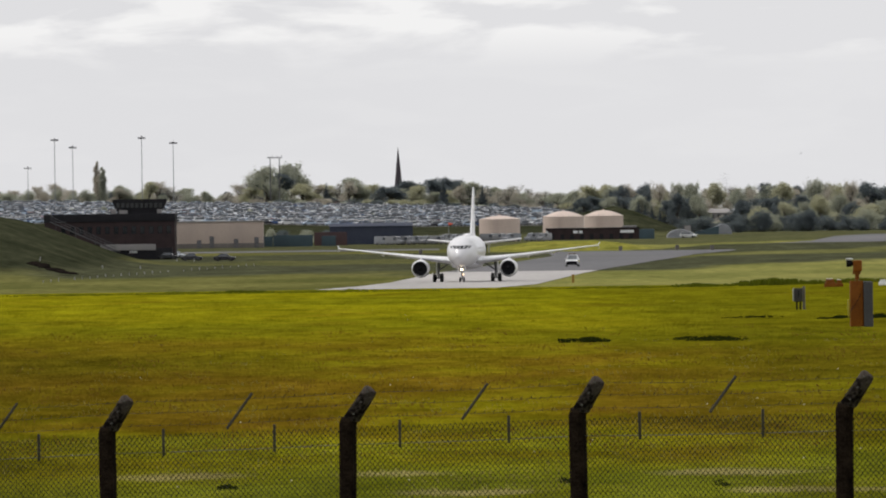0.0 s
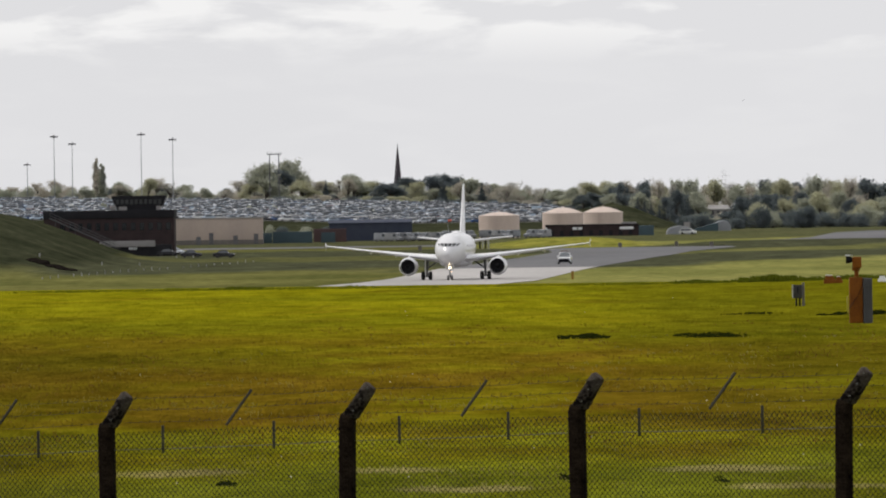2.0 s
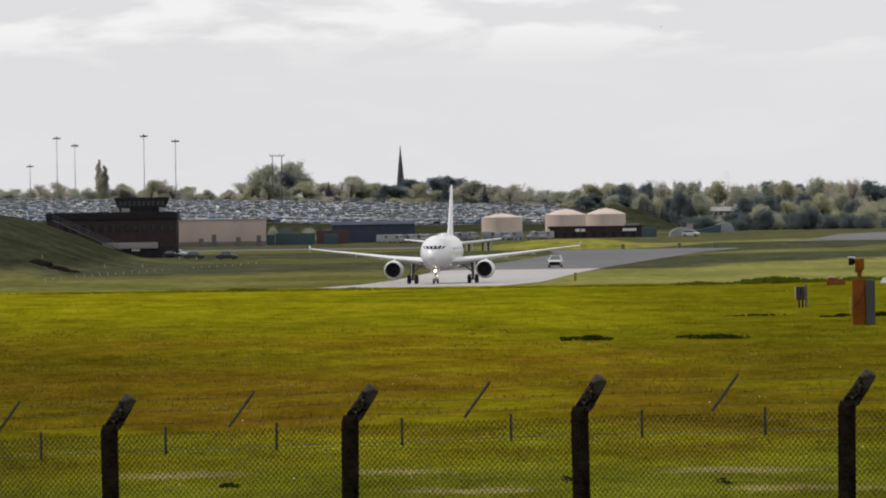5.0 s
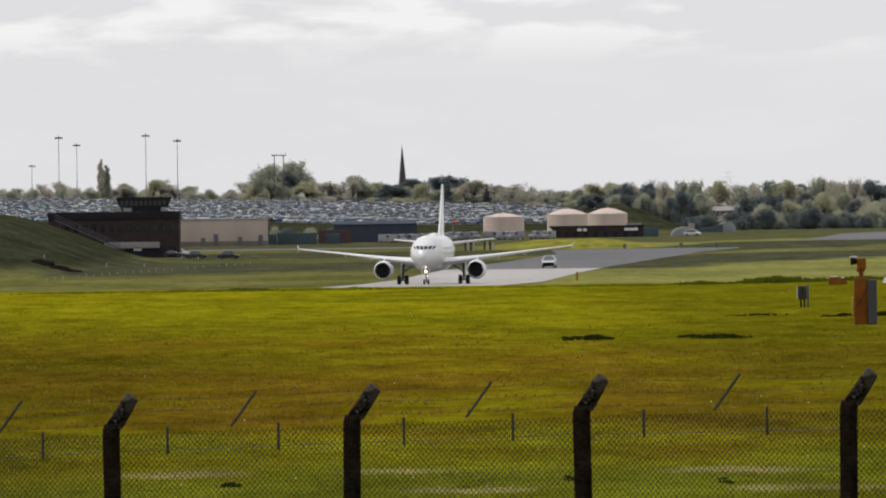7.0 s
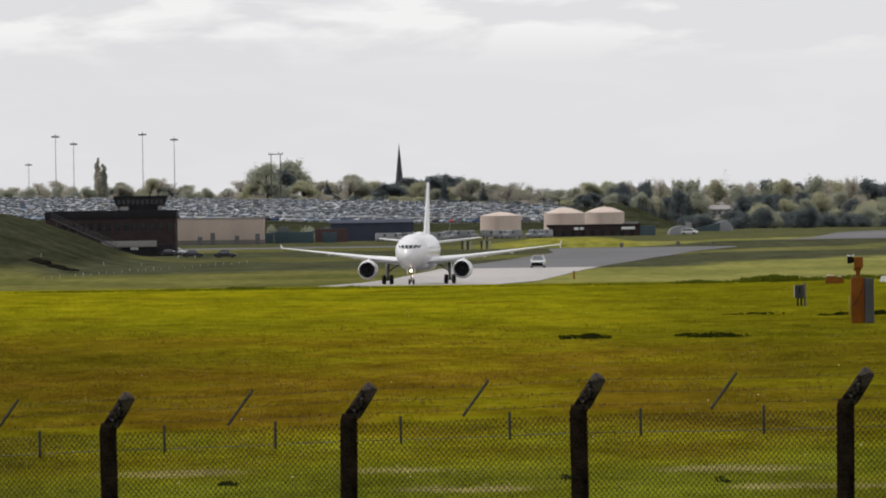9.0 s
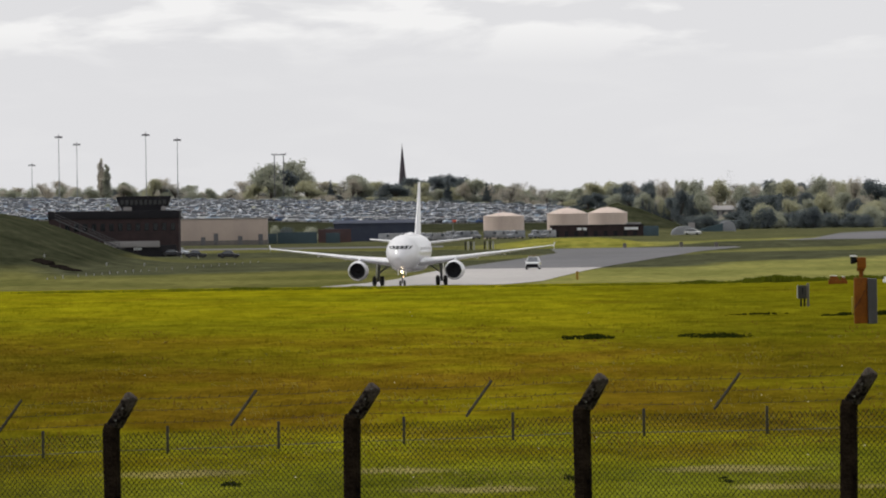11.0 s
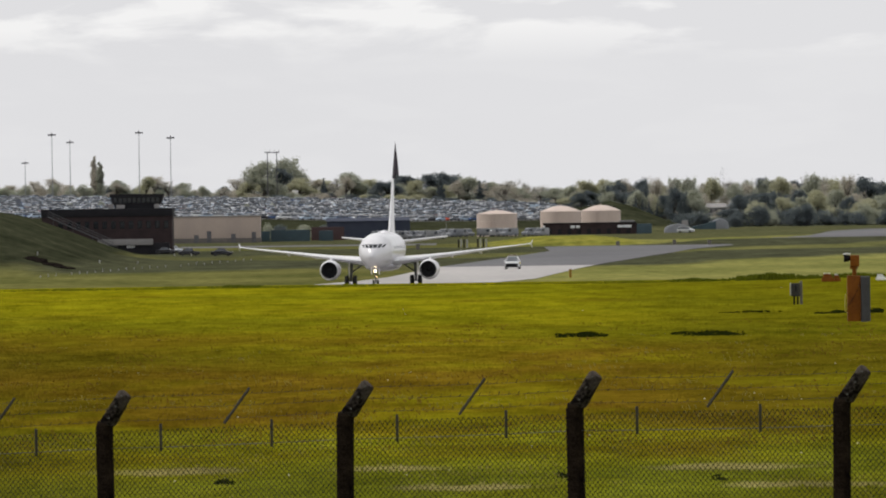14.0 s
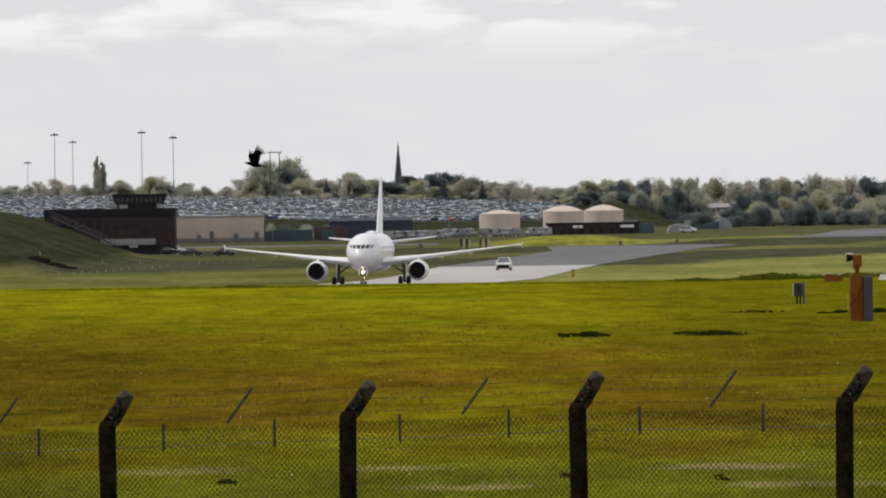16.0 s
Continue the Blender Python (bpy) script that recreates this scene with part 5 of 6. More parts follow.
def car_sea():
    """The cars of the back rows, each a body and a glasshouse of its own."""
    m = bpy.data.materials.new("mixed_car_paint")
    m.use_nodes = True
    nt = m.node_tree
    geo = nt.nodes.new("ShaderNodeNewGeometry")
    r = nt.nodes.new("ShaderNodeValToRGB")
    r.color_ramp.interpolation = "CONSTANT"
    tones = ((0, (0.50, 0.54, 0.61)), (0.26, (0.80, 0.82, 0.85)), (0.52, (0.03, 0.033, 0.042)), (0.62, (0.05, 0.09, 0.19)), (0.71, (0.20, 0.22, 0.26)), (0.80, (0.42, 0.52, 0.64)), (0.985, (0.2, 0.03, 0.03)))
    while len(r.color_ramp.elements) < len(tones):
        r.color_ramp.elements.new(0.5)
    for e, (p, c) in zip(r.color_ramp.elements, tones):
        e.position, e.color = p, (*c, 1)
    nt.links.new(geo.outputs["Random Per Island"], r.inputs[0])
    bs = nt.nodes["Principled BSDF"]
    nt.links.new(r.outputs[0], bs.inputs["Base Color"])
    bs.inputs["Roughness"].default_value, bs.inputs["Metallic"].default_value = 0.18, 0.3
    verts, faces, mats = [], [], []

    def hexa(mw, pts, slot):
        a = len(verts)
        verts.extend([tuple(mw @ Vector(p)) for p in pts])
        for q in ((0, 1, 3, 2), (4, 6, 7, 5), (0, 4, 5, 1), (2, 3, 7, 6), (0, 2, 6, 4), (1, 5, 7, 3)):
            faces.append(tuple(a + i for i in q))
            mats.append(slot)
    for x, y, row, turn, kind in rest:
        if row < 5:
            continue
        h = rc.choice((1.42, 1.48, 1.62, 1.75))
        mw = Matrix.Translation((x, y, land(x, y) + 0.07)) @ Matrix.Rotation(radians(slope_at(x, y)), 4, "X") @ Matrix.Rotation(radians(turn), 4, "Z")
        hexa(mw, [(sx * 0.88, yy, z) for sx in (-1, 1) for yy, z in ((-2.1, 0.25), (-2.1, 0.72), (-0.9, 0.25), (-0.9, 0.92))], 0)
        hexa(mw, [(sx * 0.9, yy, z) for sx in (-1, 1) for yy, z in ((-0.9, 0.22), (-0.9, 0.94), (2.1, 0.25), (2.05, 0.97))], 0)
        hexa(mw, [(sx * w, yy, z) for sx in (-1, 1) for w, yy, z in ((0.84, -1.0, 0.93), (0.66, -0.35, h - 0.05), (0.84, 1.8, 0.93), (0.66, 1.25, h - 0.05))], 1)
        hexa(mw, [(sx * 0.66, yy, z) for sx in (-1, 1) for yy, z in ((-0.42, h - 0.08), (-0.36, h), (1.32, h - 0.08), (1.25, h))], 0)
    me = bpy.data.meshes.new("parked_cars")
    me.from_pydata(verts, [], faces)
    me.materials.append(m)
    me.materials.append(CAR_GLASS)
    me.polygons.foreach_set("material_index", mats)
    return tagged(new("parked_cars", me), "sea of parked cars in mixed colours on the bank", "cars", kind="stuff")


car_sea()

# ---- trees ----
BARK = material("grey_brown_bark", (0.085, 0.07, 0.058), (0.05, 0.042, 0.035), rough=0.9, scale=1.5, fine=9)
# distance haze is mixed into these leaf tones, lifting and greying them
LEAVES = {"yellow": leaf_material("hazed_young_yellow_leaves", (0.39, 0.385, 0.305), (0.28, 0.28, 0.240), 0.38),
          "green": leaf_material("hazed_mid_green_leaves", (0.34, 0.352, 0.322), (0.245, 0.258, 0.252), 0.38),
          "dark": leaf_material("hazed_evergreen_leaves", (0.122, 0.143, 0.172), (0.082, 0.099, 0.125), 0.4),
          "brown": leaf_material("hazed_brown_buds", (0.405, 0.375, 0.365), (0.305, 0.287, 0.287), 0.38),
          "grey": leaf_material("hazed_grey_twigs", (0.42, 0.41, 0.415), (0.32, 0.315, 0.325), 0.35)}



def build_tree(seed, tone, shape):
    """A tree 12 m high: tapered trunk, limbs, and a crown of many small leaf clumps."""
    rt, rn = random.Random(seed), np.random.RandomState(seed)
    t = empty("tree", {"yellow": "broad tree in young yellow-green leaf", "green": "broad leafy tree in mid green", "dark": "dense dark evergreen tree",
                       "brown": "tree with opening brown buds", "grey": "nearly bare tree with fine grey twigs"}[tone] + " on the skyline", "tree", group="trees")
    bm = bmesh.new()
    lobes = []
    if shape == "broad":
        add_tube(bm, (0, 0, -0.5), (0.1, 0, 4.2), 0.34, 0.22, 8)
        for k in range(30):
            a, z = k * 2.4 + rt.uniform(-0.4, 0.4), 1.3 + 8.6 * ((k * 0.618) % 1)
            d = rt.uniform(1.4, 4.0) * (1 - 0.07 * max(0, z - 5.5) ** 1.2)
            e = Vector((d * math.cos(a), d * math.sin(a), z))
            add_tube(bm, (0.1, 0, rt.uniform(1.2, 2.2) if z < 4 else rt.uniform(2.4, 4.2)), e, 0.14, 0.04, 5)
            lobes.append((e, rt.uniform(0.7, 1.45), rt.uniform(0.95, 1.35)))
        for k in range(7):
            a = k * 2.6 + rt.uniform(-0.5, 0.5)
            e = Vector((rt.uniform(0.4, 2.6) * math.cos(a), rt.uniform(0.4, 2.6) * math.sin(a), rt.uniform(7.6, 10.3)))
            add_tube(bm, (0.1, 0, 4.0), e, 0.09, 0.02, 5)
            lobes.append((e, rt.uniform(0.5, 0.95), 1.7))
        lobes.append((Vector((0, 0, 9.0)), 1.5, 1.0))
        lobes.append((Vector((0, 0, 7)), 2.6, 0.9))
    elif shape == "tall":
        add_tube(bm, (0, 0, -0.5), (0, 0, 10.5), 0.22, 0.04, 7)
        for k in range(12):
            z = 1.2 + k * 0.92
            w = 0.95 * math.sin(min(1, (k + 1.5) / 6) * 1.57) * (1 - max(0, k - 7) * 0.14)
            a = k * 2.1
            e = Vector((0.4 * math.cos(a), 0.4 * math.sin(a), z))
            add_tube(bm, (0, 0, z - 0.7), e, 0.06, 0.02, 5)
            lobes.append((e, max(0.4, w), 1.3))
    elif shape == "cone":
        add_tube(bm, (0, 0, -0.5), (0, 0, 11.4), 0.26, 0.03, 7)
        for k in range(16):
            z, a = 1.3 + k * 0.66, k * 2.39
            w = 2.3 * (1 - k / 17)
            e = Vector((w * 0.55 * math.cos(a), w * 0.55 * math.sin(a), z))
            add_tube(bm, (0, 0, z + 0.2), e, 0.05, 0.02, 4)
            lobes.append((e, max(0.35, w * 0.62), 0.55))
    else:   # bush
        for k in range(16):
            a, d = k * 2.4, rt.uniform(0.6, 4.4)
            e = Vector((d * math.cos(a), d * math.sin(a) * 0.6, rt.uniform(1.6, 8.5 - d * 0.9)))
            add_tube(bm, (0.3 * math.cos(a), 0.3 * math.sin(a), -0.4), e, 0.14, 0.04, 5)
            lobes.append((e, rt.uniform(1.0, 2.2), 0.95))
        lobes.append((Vector((0, 0, 2.4)), 3.2, 0.8))
        lobes.append((Vector((0, 0, 6.6)), 2.4, 0.9))
    if tone == "grey":
        for e, r, _ in lobes:
            for k in range(7):
                d = Vector((rt.gauss(0, 1), rt.gauss(0, 1), abs(rt.gauss(0.6, 0.7)))).normalized()
                add_tube(bm, e, e + d * r * rt.uniform(0.8, 1.4), 0.035, 0.01, 3)
    part("trunk", bm, BARK, t)
    count = {"grey": 2400, "brown": 6000}.get(tone, 8000)
    size = {"grey": 0.12, "brown": 0.145}.get(tone, 0.178)
    weight = np.array([r * r for _, r, _ in lobes])
    pick = rn.choice(len(lobes), count, p=weight / weight.sum())
    cen = np.array([tuple(e) for e, _, _ in lobes])[pick]
    rad = np.array([r for _, r, _ in lobes])[pick][:, None]
    sq = np.array([q for _, _, q in lobes])[pick]
    d = rn.normal(size=(count, 3))
    d /= np.linalg.norm(d, axis=1)[:, None]
    p = d * rad * (0.42 + 0.68 * rn.rand(count, 1) ** 0.8 + 0.42 * rn.rand(count, 1) ** 4)
    p[:, 2] *= sq
    p[: count // 14] *= 1.35
    p = cen + p
    u = rn.normal(size=(count, 3))
    v = rn.normal(size=(count, 3))
    u /= np.linalg.norm(u, axis=1)[:, None]
    v -= (u * v).sum(1)[:, None] * u
    v /= np.linalg.norm(v, axis=1)[:, None]
    s = size * (0.6 + 0.9 * rn.rand(count, 1))
    quad = np.stack([p - u * s, p - v * s * 0.6 + u * s * 0.1, p + u * s, p + v * s * 0.6 - u * s * 0.1], 1).reshape(-1, 3)
    me = bpy.data.meshes.new("crown")
    me.from_pydata(quad.tolist(), [], np.arange(count * 4).reshape(-1, 4).tolist())
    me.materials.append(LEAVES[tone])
    crown = new("crown", me)
    crown.parent = t
    return t


KINDS = {}
HOME = {}


NEXT_TONE = {"yellow": "green", "green": "brown", "brown": "yellow", "dark": "dark", "grey": "brown"}
FELLOWS = []


def plant(x, y, top, width, tone, shape, seed):
    """Sets a tree on the land, so high and so wide; in the woods slimmer crowns fill in behind it."""
    if shape == "broad" and x > -32:
        fx, fy = x + (1 if seed % 2 else -1) * width * (0.36 + 0.1 * math.sin(seed)), y + 14
        FELLOWS.append((fx, fy, top - 0.5 - 0.7 * abs(math.sin(seed * 1.3)), width * 0.68, NEXT_TONE[tone], seed + 1))
    key = (tone, shape, seed % 3)
    z = land(x, y)
    full = {"broad": 8.6, "tall": 2.6, "cone": 4.6, "bush": 10.5}[shape]
    high = {"broad": 11.8, "tall": 12.2, "cone": 12.4, "bush": 9.2}[shape]
    h = max(1.5, top - z) / high
    if shape == "broad":
        width, h = width * 0.84, h * (1.05 + 0.05 * math.sin(seed * 2.3))
    w = width / full
    m = Matrix.Translation((x, y, z)) @ Matrix.Rotation(seed * 1.7, 4, "Z") @ Matrix.Diagonal((w, w, h, 1))
    if key not in KINDS:
        KINDS[key] = build_tree(len(KINDS) * 7 + 3, tone, shape)
        KINDS[key].matrix_basis = m
    else:
        o = copy_thing(KINDS[key], Matrix.Identity(4))
        o.matrix_basis = m


plant(-172.7, 4184, 17.7, 7.2, "green", "bush", 0)
plant(-168.5, 4159, 17.8, 7.7, "green", "bush", 1)
plant(-166.0, 4231, 16.1, 6.7, "brown", "bush", 2)
plant(-162.1, 4194, 16.0, 8.6, "green", "bush", 3)
plant(-161.4, 4259, 15.7, 8.8, "green", "bush", 4)
plant(-155.6, 4242, 17.3, 7.0, "green", "bush", 5)
plant(-154.6, 4262, 16.4, 8.3, "brown", "bush", 6)
plant(-147.1, 4165, 17.0, 6.8, "brown", "bush", 7)
plant(-144.3, 4231, 17.6, 6.9, "green", "bush", 8)
plant(-139.2, 4184, 16.3, 7.2, "brown", "bush", 9)
plant(-136.3, 4163, 16.4, 6.6, "green", "bush", 10)
plant(-133.4, 4225, 17.3, 6.1, "green", "bush", 11)
plant(-131.3, 4248, 15.9, 8.3, "green", "bush", 12)
plant(-126.3, 4243, 16.9, 7.3, "green", "bush", 13)
plant(-122.7, 4212, 16.2, 6.5, "dark", "bush", 14)
plant(-119.2, 4225, 16.5, 7.8, "green", "bush", 15)
plant(-118.4, 4266, 17.1, 6.8, "brown", "bush", 16)
plant(-110.8, 4167, 16.5, 6.9, "green", "bush", 17)
plant(-108.8, 4193, 17.0, 7.1, "brown", "bush", 18)
plant(-103.0, 4164, 14.8, 8.3, "green", "bush", 19)
plant(-101.7, 4167, 16.3, 9.1, "dark", "bush", 20)
plant(-96.4, 4182, 14.9, 8.1, "brown", "bush", 21)
plant(-94.0, 4170, 15.5, 7.3, "green", "bush", 22)
plant(-90.9, 4185, 14.6, 6.4, "brown", "bush", 23)
plant(-88.7, 4220, 15.9, 6.5, "green", "bush", 24)
plant(-81.6, 4171, 14.5, 7.3, "green", "bush", 25)
plant(-79.3, 4158, 15.3, 6.0, "brown", "bush", 26)
plant(-76.8, 4261, 14.4, 9.3, "brown", "bush", 27)
plant(-74.9, 4256, 14.7, 6.8, "brown", "bush", 28)
plant(-179.2, 4391, 16.3, 10.2, "grey", "bush", 29)
plant(-173.7, 4354, 17.0, 8.1, "grey", "bush", 30)
plant(-169.3, 4301, 17.3, 8.8, "green", "bush", 31)
plant(-167.7, 4344, 16.4, 8.1, "green", "bush", 32)
plant(-164.6, 4302, 16.7, 8.1, "green", "bush", 33)
plant(-162.5, 4365, 16.4, 8.3, "brown", "bush", 34)
plant(-160.3, 4339, 15.1, 9.3, "dark", "bush", 35)
plant(-158.3, 4381, 15.1, 9.7, "brown", "bush", 36)
plant(-153.4, 4330, 17.0, 8.1, "dark", "bush", 37)
plant(-151.4, 4378, 15.0, 8.6, "grey", "bush", 38)
plant(-149.9, 4413, 15.7, 10.4, "dark", "bush", 39)
plant(-146.6, 4361, 15.2, 10.2, "brown", "bush", 40)
plant(-141.5, 4340, 14.8, 7.6, "brown", "bush", 41)
plant(-137.3, 4299, 15.4, 7.5, "dark", "bush", 42)
plant(-138.8, 4376, 14.7, 9.8, "brown", "bush", 43)
plant(-131.7, 4293, 15.2, 8.9, "grey", "bush", 44)
plant(-129.7, 4308, 14.6, 8.1, "brown", "bush", 45)
plant(-130.5, 4393, 16.6, 9.6, "brown", "bush", 46)
plant(-125.5, 4312, 14.9, 10.0, "green", "bush", 47)
plant(-121.2, 4292, 14.6, 8.0, "dark", "bush", 48)
plant(-118.8, 4288, 14.6, 9.9, "grey", "bush", 49)
plant(-115.7, 4323, 15.6, 7.6, "dark", "bush", 50)
plant(-115.7, 4362, 15.4, 8.3, "green", "bush", 51)
plant(-112.5, 4342, 16.4, 10.4, "brown", "bush", 52)
plant(-108.7, 4328, 15.7, 7.6, "dark", "bush", 53)
plant(-105.7, 4333, 16.0, 10.8, "grey", "bush", 54)
plant(-104.7, 4389, 15.4, 10.9, "brown", "bush", 55)
plant(-100.1, 4298, 14.2, 10.1, "brown", "bush", 56)
plant(-97.4, 4343, 14.7, 10.4, "grey", "bush", 57)
plant(-96.9, 4404, 13.7, 8.2, "brown", "bush", 58)
plant(-91.4, 4373, 14.6, 7.8, "dark", "bush", 59)
plant(-90.9, 4403, 13.6, 8.1, "green", "bush", 60)
plant(-86.7, 4353, 13.6, 8.3, "brown", "bush", 61)
plant(-83.9, 4401, 15.6, 8.6, "dark", "bush", 62)
plant(-81.3, 4344, 13.7, 9.5, "dark", "bush", 63)
plant(-79.2, 4377, 15.0, 10.4, "brown", "bush", 64)
plant(-74.7, 4306, 15.0, 10.3, "brown", "bush", 65)
plant(-71.1, 4313, 13.9, 8.4, "grey", "bush", 66)
plant(-69.3, 4389, 14.0, 10.8, "dark", "bush", 67)
plant(-150.6, 4216, 18.9, 9.0, "brown", "broad", 68)
plant(-145.9, 4245, 19.1, 11.0, "brown", "broad", 69)
plant(-163.3, 4285, 17.5, 10.1, "brown", "broad", 70)
plant(-138.2, 4203, 17.1, 9.9, "brown", "broad", 71)
plant(-130.9, 4274, 28.1, 2.8, "brown", "tall", 72)
plant(-127.1, 4223, 25.6, 2.7, "green", "tall", 73)
plant(-129.0, 4243, 22.9, 3.8, "brown", "tall", 74)
plant(-119.4, 4209, 18.3, 11.4, "green", "broad", 75)
plant(-105.1, 4168, 20.1, 14.3, "brown", "broad", 76)
plant(-107.1, 4119, 19.0, 9.7, "yellow", "broad", 77)
plant(-95.7, 4186, 17.1, 12.3, "green", "broad", 78)
plant(-99.8, 4141, 18.1, 9.8, "grey", "broad", 79)
plant(-120.4, 4206, 17.2, 9.9, "brown", "broad", 80)
plant(-79.6, 4108, 14.5, 9.7, "grey", "broad", 81)
plant(-65.2, 4179, 25.0, 18.2, "green", "broad", 82)
plant(-57.1, 4280, 25.6, 18.2, "green", "broad", 83)
plant(-60.9, 4204, 23.1, 14.9, "dark", "broad", 84)
plant(-70.7, 4259, 23.0, 15.1, "grey", "broad", 85)
plant(-53.7, 4298, 22.4, 12.7, "grey", "broad", 86)
plant(-76.3, 4274, 18.8, 12.6, "brown", "broad", 87)
plant(-72.0, 4208, 17.2, 11.4, "yellow", "broad", 88)
plant(-64.1, 4242, 19.2, 15.0, "yellow", "broad", 89)
plant(-52.3, 4234, 18.4, 16.5, "yellow", "broad", 90)
plant(-44.4, 4285, 17.6, 14.7, "yellow", "broad", 91)
plant(-48.0, 4279, 18.4, 12.1, "brown", "broad", 92)
plant(-38.8, 4254, 18.3, 12.6, "grey", "broad", 93)
plant(-33.3, 4236, 20.1, 16.0, "green", "broad", 94)
plant(-35.1, 4197, 19.4, 9.9, "brown", "broad", 95)
plant(-28.1, 4244, 17.3, 14.5, "yellow", "broad", 96)
plant(-22.9, 4259, 16.4, 12.6, "brown", "broad", 97)
plant(-19.3, 4185, 17.1, 14.8, "dark", "broad", 98)
plant(-14.2, 4213, 18.5, 17.4, "dark", "broad", 99)
plant(-9.9, 4205, 17.4, 11.4, "yellow", "broad", 100)
plant(-16.2, 4199, 15.8, 12.4, "green", "broad", 101)
plant(-3.6, 4239, 19.0, 15.0, "dark", "broad", 102)
plant(-0.0, 4268, 20.3, 14.1, "dark", "broad", 103)
plant(3.8, 4287, 18.6, 12.6, "dark", "broad", 104)
plant(-9.0, 4217, 14.8, 12.4, "green", "broad", 105)
plant(-2.6, 4206, 14.7, 12.4, "green", "broad", 106)
plant(9.6, 4187, 17.5, 14.8, "green", "broad", 107)
plant(6.8, 4185, 16.7, 9.9, "brown", "broad", 108)
plant(14.3, 4237, 16.7, 12.5, "dark", "broad", 109)
plant(19.0, 4239, 15.5, 11.5, "green", "broad", 110)
plant(23.5, 4179, 15.8, 12.3, "grey", "broad", 111)
plant(27.8, 4291, 17.0, 13.7, "grey", "broad", 112)
plant(32.5, 4253, 15.2, 11.0, "grey", "broad", 113)
plant(37.1, 4232, 14.6, 12.5, "grey", "broad", 114)
plant(21.7, 4224, 14.4, 12.5, "brown", "broad", 115)
plant(29.0, 4223, 13.7, 12.5, "green", "broad", 116)
plant(14.4, 4281, 13.9, 12.6, "yellow", "broad", 117)
plant(4.8, 4236, 14.0, 11.0, "yellow", "broad", 118)
plant(-43.4, 4208, 18.7, 3.4, "dark", "cone", 119)
plant(14.6, 4181, 16.8, 3.8, "dark", "cone", 120)
plant(-25.8, 4207, 11.9, 4.2, "dark", "cone", 121)
plant(-29.9, 4189, 12.4, 4.2, "dark", "cone", 122)
plant(-46.2, 4151, 12.2, 4.6, "dark", "cone", 123)
plant(-39.2, 4179, 12.3, 4.6, "dark", "cone", 124)
plant(-58.8, 4209, 12.4, 4.2, "dark", "cone", 125)
plant(0.2, 4171, 20.1, 3.8, "dark", "cone", 126)
plant(-72.5, 4270, 13.8, 10.1, "green", "bush", 127)
plant(-71.5, 4318, 13.8, 12.0, "dark", "bush", 128)
plant(-68.7, 4321, 15.1, 9.1, "green", "bush", 129)
plant(-65.1, 4300, 12.8, 9.3, "dark", "bush", 130)
plant(-60.8, 4267, 12.8, 8.8, "green", "bush", 131)
plant(-59.7, 4352, 14.1, 9.3, "brown", "bush", 132)
plant(-55.0, 4270, 13.6, 11.1, "brown", "bush", 133)
plant(-52.5, 4350, 12.8, 12.0, "green", "bush", 134)
plant(-49.6, 4242, 12.2, 10.7, "brown", "bush", 135)
plant(-46.4, 4332, 12.2, 9.1, "green", "bush", 136)
plant(-42.7, 4250, 12.7, 10.6, "dark", "bush", 137)
plant(-40.3, 4353, 12.8, 11.8, "green", "bush", 138)
plant(-36.6, 4293, 12.7, 9.6, "green", "bush", 139)
plant(-34.2, 4323, 13.0, 10.5, "green", "bush", 140)
plant(-30.3, 4257, 13.3, 9.9, "dark", "bush", 141)
plant(-28.7, 4257, 13.2, 8.6, "green", "bush", 142)
plant(-24.9, 4340, 13.0, 10.6, "dark", "bush", 143)
plant(-23.0, 4350, 13.1, 8.8, "brown", "bush", 144)
plant(-19.4, 4262, 11.5, 10.7, "dark", "bush", 145)
plant(-16.2, 4302, 13.1, 8.9, "dark", "bush", 146)
plant(-13.5, 4308, 12.2, 10.3, "brown", "bush", 147)
plant(-11.2, 4311, 13.2, 9.7, "brown", "bush", 148)
plant(-8.2, 4309, 11.7, 11.0, "dark", "bush", 149)
plant(-5.4, 4282, 13.0, 11.1, "green", "bush", 150)
plant(-2.4, 4306, 12.8, 9.0, "brown", "bush", 151)
plant(2.4, 4340, 11.8, 10.8, "green", "bush", 152)
plant(5.1, 4296, 11.7, 11.9, "brown", "bush", 153)
plant(7.6, 4230, 11.5, 10.9, "green", "bush", 154)
plant(10.5, 4258, 12.8, 11.4, "green", "bush", 155)
plant(13.5, 4264, 12.2, 9.1, "dark", "bush", 156)
plant(16.4, 4237, 11.7, 9.5, "green", "bush", 157)
plant(19.3, 4299, 12.0, 10.1, "brown", "bush", 158)
plant(22.2, 4310, 11.2, 9.7, "green", "bush", 159)
plant(24.5, 4254, 12.5, 10.6, "brown", "bush", 160)
plant(28.4, 4344, 11.4, 10.3, "green", "bush", 161)
plant(32.2, 4258, 11.5, 11.0, "green", "bush", 162)
plant(34.6, 4338, 12.2, 10.5, "green", "bush", 163)
plant(36.6, 4276, 10.9, 11.7, "dark", "bush", 164)
plant(41.5, 4290, 10.3, 10.0, "brown", "bush", 165)
plant(44.0, 4257, 11.8, 10.5, "dark", "bush", 166)
plant(-68.8, 4179, 12.7, 9.9, "brown", "bush", 167)
plant(-62.8, 4103, 11.6, 9.9, "brown", "bush", 168)
plant(-58.7, 4084, 12.3, 10.2, "dark", "bush", 169)
plant(-54.7, 4182, 13.0, 7.3, "green", "bush", 170)
plant(-51.3, 4101, 11.7, 8.1, "green", "bush", 171)
plant(-45.7, 4151, 12.8, 10.3, "brown", "bush", 172)
